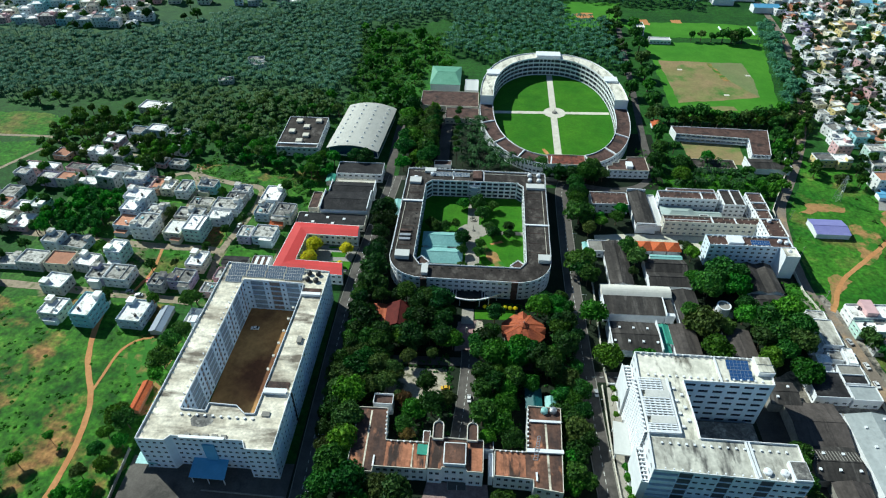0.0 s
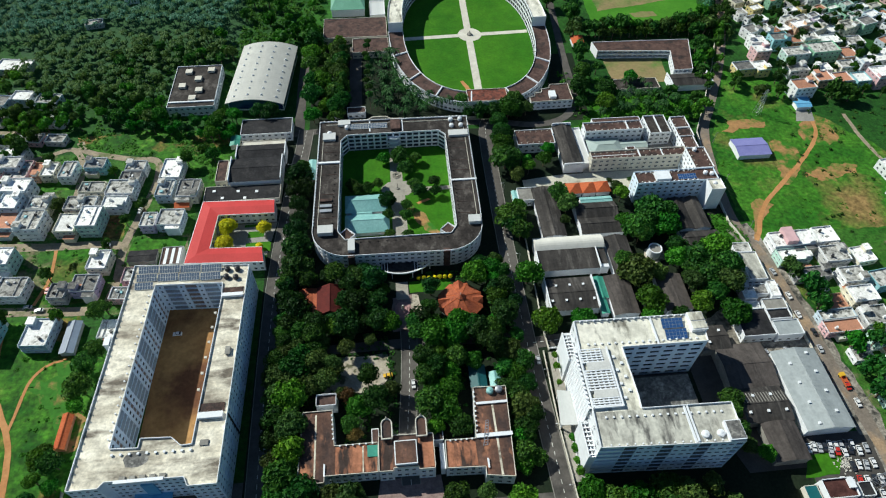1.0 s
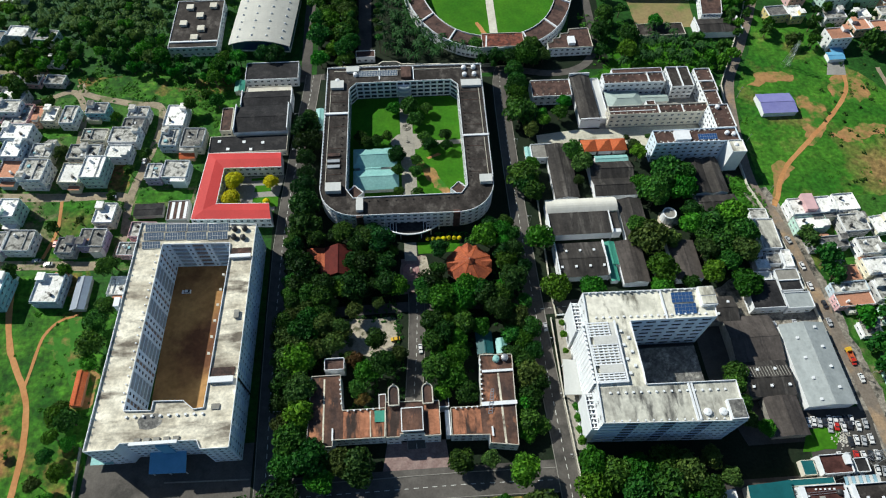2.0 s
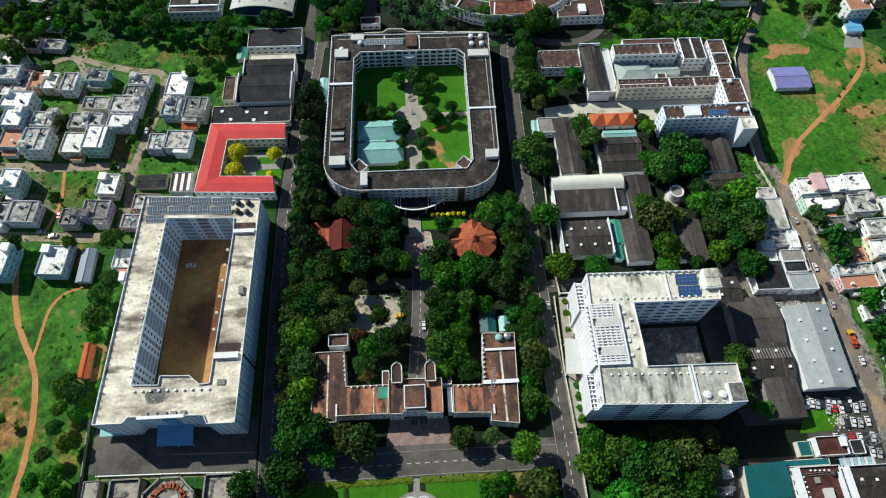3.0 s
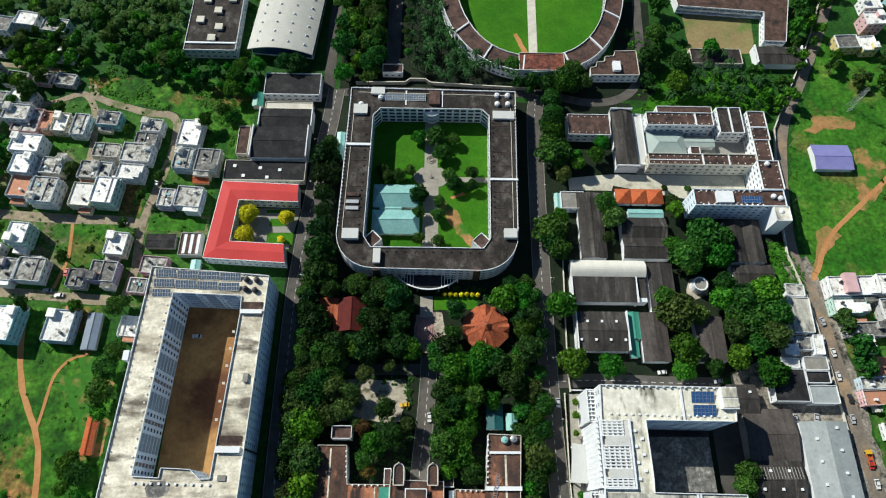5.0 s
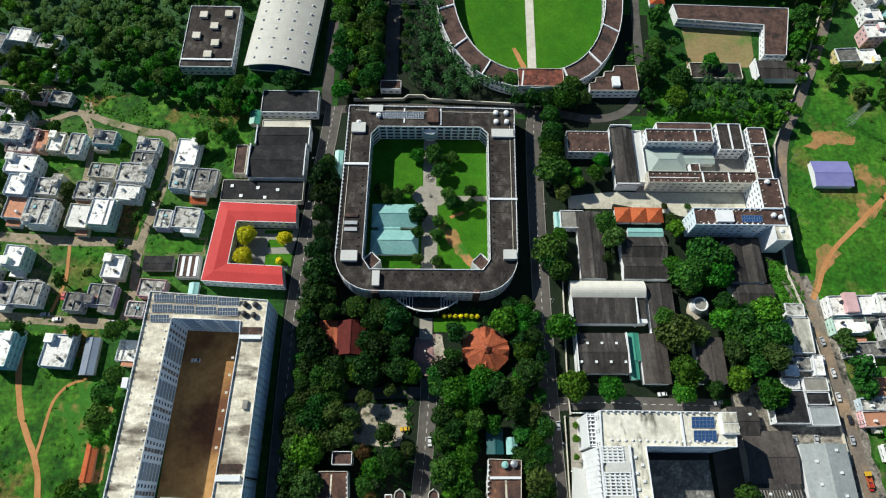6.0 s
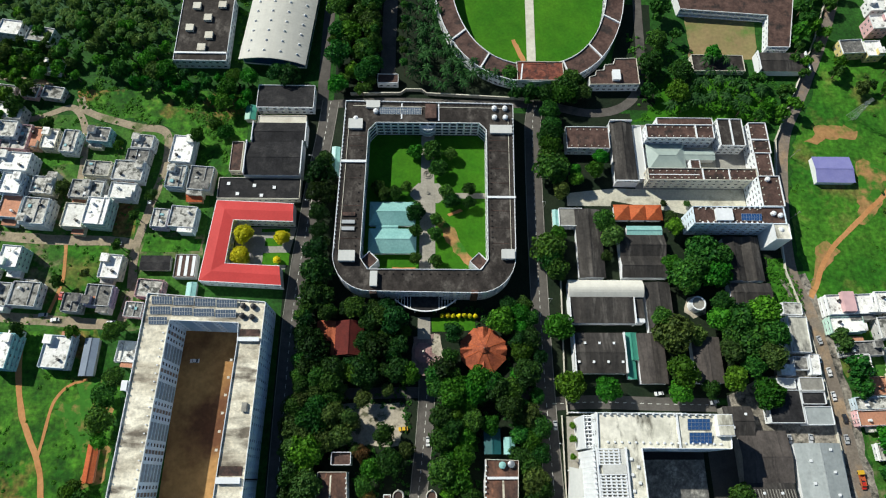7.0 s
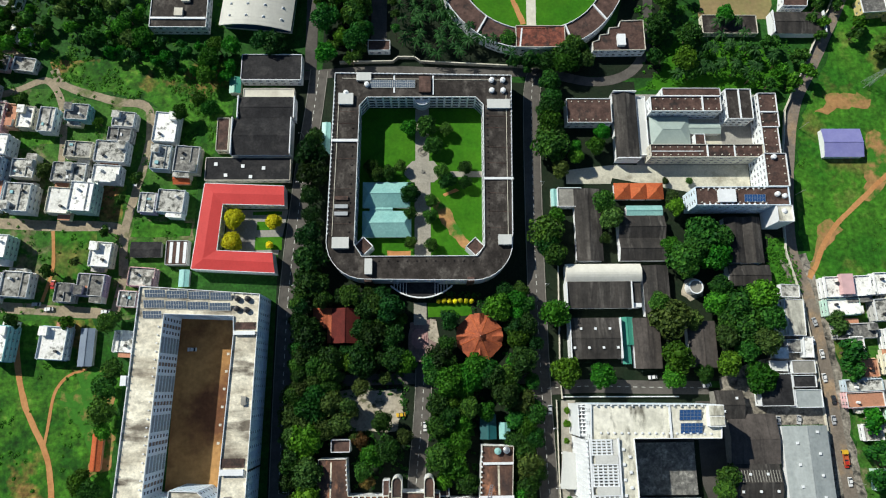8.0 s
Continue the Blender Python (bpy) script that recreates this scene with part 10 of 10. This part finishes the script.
def palm_grove(name, label, seed, poly, step, material, keep_out=(), h=(8, 12), r=(4.0, 5.2), drop=0.06, jitter=0.28, thick=1.0, fronds=12):
    rnd = np.random.default_rng(seed)
    vs, fs = [], []
    xs, ys = [p[0] for p in poly], [p[1] for p in poly]
    y, k = min(ys), 0
    while y < max(ys):
        x = min(xs) + (k % 2) * step / 2
        while x < max(xs):
            px, py = x + rnd.normal() * step * jitter, y + rnd.normal() * step * jitter
            wx, wy = px + 14 * noise.noise((px * 0.03, py * 0.03, 2.2)), py + 14 * noise.noise((px * 0.03, py * 0.03, 8.8))
            if rnd.random() > drop and within(wx, wy, poly) and not any(x0 < px < x1 and y0 < py < y1 for x0, y0, x1, y1 in keep_out):
                palm_points(rnd, px, py, rnd.uniform(*h), rnd.uniform(*r), vs, fs, fronds, thick)
            x += step
        y += step * 0.87
        k += 1
    me = bpy.data.meshes.new(name)
    me.from_pydata(vs, [], fs)
    me.materials.append(M[material])
    me.update()
    ob = new(name, me)
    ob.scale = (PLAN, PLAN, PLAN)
    return tagged(ob, label, "palm grove", kind="stuff")


cottages = [(-200, 505, -178, 528), (-260, 430, -230, 450), (-214, 473, -196, 486)]
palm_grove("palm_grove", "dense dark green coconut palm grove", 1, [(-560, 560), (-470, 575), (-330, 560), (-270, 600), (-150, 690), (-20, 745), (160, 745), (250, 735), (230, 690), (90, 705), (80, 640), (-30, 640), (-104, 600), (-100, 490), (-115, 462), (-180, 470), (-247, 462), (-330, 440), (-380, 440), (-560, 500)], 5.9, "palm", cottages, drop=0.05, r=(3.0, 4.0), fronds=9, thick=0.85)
palm_grove("palm_grove", "sunlit yellowish coconut palm grove", 2, [(-240, 462), (-115, 462), (-100, 430), (-138, 418), (-150, 380), (-215, 400), (-245, 420)], 6.4, "palmdry", cottages, h=(6, 9), r=(2.8, 3.8))
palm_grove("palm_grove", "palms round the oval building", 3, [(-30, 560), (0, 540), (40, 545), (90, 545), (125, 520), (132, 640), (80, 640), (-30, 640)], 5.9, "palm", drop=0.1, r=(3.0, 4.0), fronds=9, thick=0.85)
palm_grove("palm_row", "row of palms beside the field road", 4, [(239, 452), (252, 456), (264, 500), (278, 560), (289, 640), (274, 640), (262, 560)], 5.6, "palm", drop=0.15)
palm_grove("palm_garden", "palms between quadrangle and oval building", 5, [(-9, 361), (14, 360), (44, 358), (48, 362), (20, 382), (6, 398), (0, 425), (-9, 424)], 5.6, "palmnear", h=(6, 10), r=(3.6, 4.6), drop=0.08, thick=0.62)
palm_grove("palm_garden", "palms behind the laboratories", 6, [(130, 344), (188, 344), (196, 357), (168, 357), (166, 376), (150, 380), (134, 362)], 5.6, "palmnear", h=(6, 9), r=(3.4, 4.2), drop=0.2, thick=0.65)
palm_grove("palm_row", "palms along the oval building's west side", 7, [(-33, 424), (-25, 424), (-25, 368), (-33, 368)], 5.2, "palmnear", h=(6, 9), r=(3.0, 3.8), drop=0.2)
palm_grove("palm_row", "small palms along the institute walk", 8, [(66, 128), (70, 128), (70, 146), (66, 146)], 3.2, "weedleaf", h=(1.5, 3), r=(1.2, 1.8), drop=0.1)
palm_grove("palm_row", "palms beyond the town", 9, [(300, 745), (470, 745), (470, 790), (300, 790)], 8, "palm", drop=0.1)


# ---- low growth ----
def shrubs(name, label, seed, poly, n, rmin, rmax, material, category="shrubs", keep_out=(), leaf=0.3, per=14, height=0.55, lump=0.0):
    """Many low bushes as one mass of leaf clumps."""
    rnd = np.random.default_rng(seed)
    xs, ys = [p[0] for p in poly], [p[1] for p in poly]
    blocks, k = [], 0
    while k < n:
        x, y, r = rnd.uniform(min(xs), max(xs)), rnd.uniform(min(ys), max(ys)), rnd.uniform(rmin, rmax)
        k += 1
        if not within(x, y, poly) or any(x0 < x < x1 and y0 < y < y1 for x0, y0, x1, y1 in keep_out):
            continue
        if lump and noise.noise((x * 0.06, y * 0.06, seed)) < lump:
            continue
        d = rnd.normal(size=(per, 3))
        d[:, 2] = np.abs(d[:, 2])
        d /= np.linalg.norm(d, axis=1, keepdims=True)
        p = np.array((x, y, 0)) + d * r * np.array((1, 1, height * 2)) * rnd.uniform(0.55, 1.0, (per, 1))
        p[:, 2] += 0.05
        blocks.append(np.hstack([p, d * 0.5 + np.array((0, 0, 0.8))]))
    qv = leaf_quads(rnd, np.vstack(blocks), leaf, 0.3)
    me = bpy.data.meshes.new(name)
    me.from_pydata([tuple(v) for v in qv], [], [(4 * i, 4 * i + 1, 4 * i + 2, 4 * i + 3) for i in range(len(qv) // 4)])
    me.materials.append(M[material])
    me.update()
    ob = new(name, me)
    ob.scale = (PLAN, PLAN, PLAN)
    return tagged(ob, label, category, kind="stuff")


shrubs("scrub", "low green scrub over the open field", 1, [(-250, 90), (-134, 90), (-134, 205), (-150, 222), (-250, 222)], 900, 0.4, 1.5, "weedleaf", keep_out=[(-143.5, 158, -137, 176), (-163.5, 90, -156, 156), (-170, 152, -157, 170), (-178, 168, -162, 184), (-186, 184, -173, 222)], lump=-0.05, leaf=0.42, height=0.22, per=26)
shrubs("scrub", "overgrown weeds beside the village", 2, [(-182, 346), (-150, 338), (-130, 335), (-124, 300), (-104, 300), (-92, 326), (-92, 356), (-140, 362), (-185, 358)], 1500, 0.6, 1.8, "weedleaf", keep_out=[(-129, 295, -104, 327)], leaf=0.42, height=0.3, lump=0.02)
shrubs("scrub", "weeds along the public road", 3, [(167, 232), (170, 264), (178, 264), (186, 246), (184, 233)], 260, 0.6, 1.6, "weedleaf", leaf=0.4)
shrubs("scrub", "tufts of weeds on the meadow", 4, [(196, 205), (206, 250), (196, 270), (190, 300), (196, 328), (205, 345), (262, 352), (300, 300), (300, 246), (232, 246)], 900, 0.5, 1.5, "weedleaf", lump=0.1, leaf=0.4, height=0.12, keep_out=[(199, 286, 264, 345), (192, 250, 222, 292)])
shrubs("undergrowth", "dark undergrowth below the garden trees", 5, [(-56, 134), (-44, 134), (-44, 168), (-28, 172), (-28, 150), (-4, 152), (-4, 200), (-56, 240)], 700, 0.6, 1.6, "leaf", leaf=0.4, keep_out=[(-49, 212, -26, 231), (-38, 165, -28, 172), (-28, 177, -8, 190)])
shrubs("undergrowth", "dark undergrowth below the garden trees", 6, [(6, 150), (27, 150), (27, 170), (54, 185), (54, 238), (6, 238)], 600, 0.6, 1.6, "leaf", leaf=0.4, keep_out=[(17, 204, 41, 229), (28, 168, 42, 182), (4, 211, 27, 234)])
shrubs("hedge", "clipped yellow-green hedge along the lawn", 7, [(-45, 110.6), (30, 110.2), (30, 112.0), (-45, 112.4)], 900, 0.4, 0.8, "hedge", "hedge", keep_out=[(-3.6, 108, -0.4, 114)], leaf=0.28)
shrubs("hedge", "dark clipped hedge across the lawn", 8, [(-30.5, 80), (-29.5, 80), (-29.5, 110), (-30.5, 110)], 1500, 0.4, 0.7, "leaf", "hedge", leaf=0.25)
shrubs("undergrowth", "weeds under the woodland", 9, [(-215, 356), (-138, 362), (-100, 372), (-100, 455), (-150, 455), (-185, 430), (-215, 400)], 900, 0.8, 2.2, "weedleaf", leaf=0.5, keep_out=[(-136, 370, -104, 418)])
shrubs("undergrowth", "bushes behind the laboratories", 10, [(114, 342), (190, 342), (205, 378), (170, 378), (130, 400), (116, 400)], 500, 0.7, 1.8, "weedleaf", leaf=0.45, keep_out=[(147, 370, 214, 386)])
shrubs("undergrowth", "bushes in the clearing", 11, [(-100, 430), (-50, 430), (-20, 520), (-30, 600), (-110, 600), (-100, 500)], 1700, 1, 2.6, "weedleaf", leaf=0.6, keep_out=[(-42, 470, 0, 515)])
shrubs("undergrowth", "bushes in village plots", 12, [(-215, 226), (-108, 226), (-108, 330), (-215, 345)], 420, 0.5, 1.3, "weedleaf", leaf=0.35, lump=0.0)
shrubs("undergrowth", "bushes between town houses", 13, [(232, 240), (340, 260), (470, 560), (470, 700), (330, 700), (300, 520), (250, 400)], 900, 0.8, 2.0, "leaf", leaf=0.6)


# ---- vehicles ----
def car_meshes():
    b, g, w = Shape(), Shape(), Shape()
    prof = [(-2.05, 0.35), (-2.05, 0.8), (-1.9, 0.92), (-0.95, 0.98), (-0.5, 1.45), (0.95, 1.48), (1.6, 1.05), (1.98, 0.98), (2.05, 0.6), (2.05, 0.35)]
    for y, k in ((-0.85, 1), (0.85, -1)):
        b.poly([(x, y * (0.86 if z > 1.2 else 1.0), z) for x, z in prof][::k])
    for (xa, za), (xb, zb) in zip(prof, prof[1:]):
        ya, yb = 0.85 * (0.86 if za > 1.2 else 1), 0.85 * (0.86 if zb > 1.2 else 1)
        tgt = g if (za, zb) in ((0.98, 1.45), (1.48, 1.05)) else b
        tgt.poly([(xa, -ya, za), (xa, ya, za), (xb, yb, zb), (xb, -yb, zb)])
    for sgn in (-1, 1):
        q = [(-0.75, sgn * 0.86, 1.02), (1.35, sgn * 0.86, 1.05), (0.9, sgn * 0.755, 1.4), (-0.45, sgn * 0.755, 1.4)]
        g.poly(q if sgn < 0 else q[::-1])
    n = 10
    for sgn in (-0.1, 0.1):
        w.poly([(0.31 * math.cos(2 * math.pi * i / n), sgn, 0.31 * math.sin(2 * math.pi * i / n)) for i in range(n)][::1 if sgn < 0 else -1])
    for i in range(n):
        a, c = 2 * math.pi * i / n, 2 * math.pi * (i + 1) / n
        w.poly([(0.31 * math.cos(a), -0.1, 0.31 * math.sin(a)), (0.31 * math.cos(c), -0.1, 0.31 * math.sin(c)), (0.31 * math.cos(c), 0.1, 0.31 * math.sin(c)), (0.31 * math.cos(a), 0.1, 0.31 * math.sin(a))])
    return b, g, w


def paint(name, c):
    m = glassy(name, c, 0.3)
    m.node_tree.nodes["Principled BSDF"].inputs["Coat Weight"].default_value = 0.4
    return m


PAINTS = {"white": paint("white_car_paint", (0.75, 0.75, 0.75)), "silver": paint("silver_car_paint", (0.45, 0.46, 0.48)), "red": paint("red_car_paint", (0.5, 0.03, 0.02)),
          "black": paint("black_car_paint", (0.03, 0.03, 0.035)), "yellow": paint("yellow_car_paint", (0.7, 0.42, 0.03)), "blue": paint("blue_car_paint", (0.05, 0.12, 0.35))}
cb, cg, cw_ = car_meshes()
glass_me, wheel_me = cg.mesh("window_glass", M["glass"]), cw_.mesh("wheel", M["plastic"])
body_me = {k: cb.mesh("car_body", m) for k, m in PAINTS.items()}


def car(x, y, deg, colour="white", z=0.14, where="parked on the road"):
    t = thing("car", "%s hatchback car %s" % (colour, where), "car", "parked cars", at=(x, y, z))
    t.rotation_euler = (0, 0, radians(deg))
    part("body", body_me[colour], None, t)
    part("window_glass", glass_me, None, t)
    for a in (-1.3, 1.3):
        for b in (-0.75, 0.75):
            part("wheel", wheel_me, None, t, at=Matrix.Translation((a, b, 0.31)))
    return t


car(3.7, 176.2, 92, "white", 0.15, "on the narrow drive")
car(-7.2, 181.5, 5, "yellow", 0.15, "under trees by the drive")
car(-103.0, 211.5, 0, "white", 0.1, "in the hostel court")
for x, y, d, c in ((-170, 230.5, 4, "white"), (-176, 232.8, 0, "silver"), (-144, 229.2, 3, "white"), (-169.5, 242, 85, "red"), (-136, 292, 80, "white"), (-148, 268.6, 5, "silver")):
    car(x, y, d, c, 0.15, "on the village lane")
for x, y, d, c in ((188.6, 222, 105, "silver"), (186.4, 213, 100, "white"), (189.6, 196, 97, "white"), (192.6, 186, 95, "black"), (191.2, 177, 92, "silver"), (194.3, 158, 92, "red"), (190, 207, 98, "white"), (194.8, 150, 92, "white")):
    car(x, y, d, c, 0.13, "on the public road")
for x, y, d, c in ((66.4, 282, 90, "white"), (60.6, 183, 92, "silver"), (109, 197.0, 4, "white"), (134, 193.2, 10, "silver")):
    car(x, y, d, c, 0.16, "beside the campus road")
for k in range(24):
    x, y = 172 + (k % 6) * 3.1, 111.5 + (k // 6) * 6.2
    if 158 < x < 178 and 120.5 < y < 130:
        continue
    car(x + 0.3 * math.sin(k * 5), y + 0.4 * math.cos(k * 3), 82 + 6 * math.sin(k * 2.3), ("white", "silver", "white", "black", "white", "silver", "white", "silver", "red", "white", "black")[k % 11], 0.13, "in the parking yard")
for k in (0, 1, 5):
    car(163 + k * 2.4, 177 + 0.4 * math.sin(k * 3), 86 + 4 * math.sin(k), ("white", "silver", "white", "black")[k % 4], 0.15, "in the service yard")
for k in range(9):
    car(164 + k * 2.3, 132.5 + 0.4 * math.sin(k * 2), 80, ("white", "white", "silver", "black")[k % 4], 0.13, "in the parking yard")
# covered truck on the public road
t = thing("truck", "orange truck with open load bed on the road", "truck", at=(194.0, 160.5, 0.13))
t.rotation_euler = (0, 0, radians(93))
s = Shape()
s.box(1.6, -1.0, 0.6, 3.4, 1.0, 2.4)
part("cab", s, PAINTS["yellow"], t)
s = Shape()
s.box(-3.2, -1.1, 0.8, 1.4, 1.1, 1.0, bottom=True)
for a, b, c, d in ((-3.2, -1.1, 1.4, -1.0), (-3.2, 1.0, 1.4, 1.1), (-3.2, -1.0, -3.1, 1.0), (1.3, -1.0, 1.4, 1.0)):
    s.box(a, b, 1.0, c, d, 1.8)
part("load_bed", s, M["terracotta"], t)
for a in (-2.3, 2.4):
    for b in (-0.9, 0.9):
        w_ = part("wheel", wheel_me, None, t, at=Matrix.Translation((a, b, 0.5)) @ Matrix.Diagonal((1.6, 1.6, 1.6, 1)))


# ---- lamps, poles ----
def street_lamp(x, y, deg=0.0):
    t = thing("street_lamp", "slim grey street lamp with single arm", "street lamp", "street lamps", at=(x, y, 0.1))
    t.rotation_euler = (0, 0, radians(deg))
    s = Shape()
    s.tube(0, 0, 0, 7.0, 0.11, 0.06, 8)
    part("pole", s, M["steel"], t)
    s = Shape()
    s.bar((0, 0), (1.6, 0), 0.08, 6.9, 7.0, bottom=True)
    part("arm", s, M["steel"], t)
    s = Shape()
    s.box(1.3, -0.14, 6.8, 2.0, 0.14, 6.92, bottom=True)
    part("head", s, M["white"], t)


for y in (125, 150, 175, 240, 265, 290, 315):
    street_lamp(62.6 if y < 200 else 61.8, y, 180)
    street_lamp(-55.6, y, 180)
for y in (150, 185, 215, 250, 285, 320):
    t = thing("utility_pole", "concrete utility pole with cross arm", "utility pole", "utility poles", at=(road_x(y) + 3.6, y, 0))
    s = Shape()
    s.tube(0, 0, 0, 8.5, 0.16, 0.1, 8)
    part("pole", s, M["concrete"], t)
    s = Shape()
    s.bar((-0.9, 0), (0.9, 0), 0.12, 7.8, 7.95, bottom=True)
    part("cross_arm", s, M["concrete"], t)


def lattice_mast(x, y, h, w, deg=0.0, label="pale steel lattice pylon"):
    """Square lattice mast of four legs with cross braces."""
    t = thing("lattice_mast", label, "mast", at=(x, y, 0))
    t.rotation_euler = (0, 0, radians(deg))

    def strut(s, p, q, r=0.07):
        d = (Vector(q) - Vector(p)).normalized()
        a = d.orthogonal().normalized() * r
        b = d.cross(a)
        k = len(s.v)
        for c in (Vector(p), Vector(q)):
            s.v += [tuple(c + a), tuple(c + b), tuple(c - a), tuple(c - b)]
        for i in range(4):
            j = (i + 1) % 4
            s.f.append((k + i, k + j, k + 4 + j, k + 4 + i))
            s.s.append(0)

    c4 = [(-1, -1), (1, -1), (1, 1), (-1, 1)]
    for a, b in c4:
        s = Shape()
        strut(s, (a * w, b * w, 0), (a * w * 0.25, b * w * 0.25, h), 0.1)
        part("leg", s, M["steel"], t)
    n = 8
    s = Shape()
    for k in range(n):
        f0, f1 = 1 - 0.75 * k / n, 1 - 0.75 * (k + 1) / n
        for (a, b), (c, d) in edges(c4):
            strut(s, (a * w * f0, b * w * f0, h * k / n), (c * w * f1, d * w * f1, h * (k + 1) / n), 0.05)
            strut(s, (a * w * f1, b * w * f1, h * (k + 1) / n), (c * w * f1, d * w * f1, h * (k + 1) / n), 0.05)
    part("bracing", s, M["steel"], t)
    for k in (0.72, 0.86):
        s = Shape()
        strut(s, (-2.6, 0, h * k), (2.6, 0, h * k), 0.12)
        part("cross_arm", s, M["steel"], t)


lattice_mast(184, 116, 20, 2.2, 20)
lattice_mast(118, 100, 14, 1.6, 70)
lattice_mast(233, 345, 18, 1.8, 10)
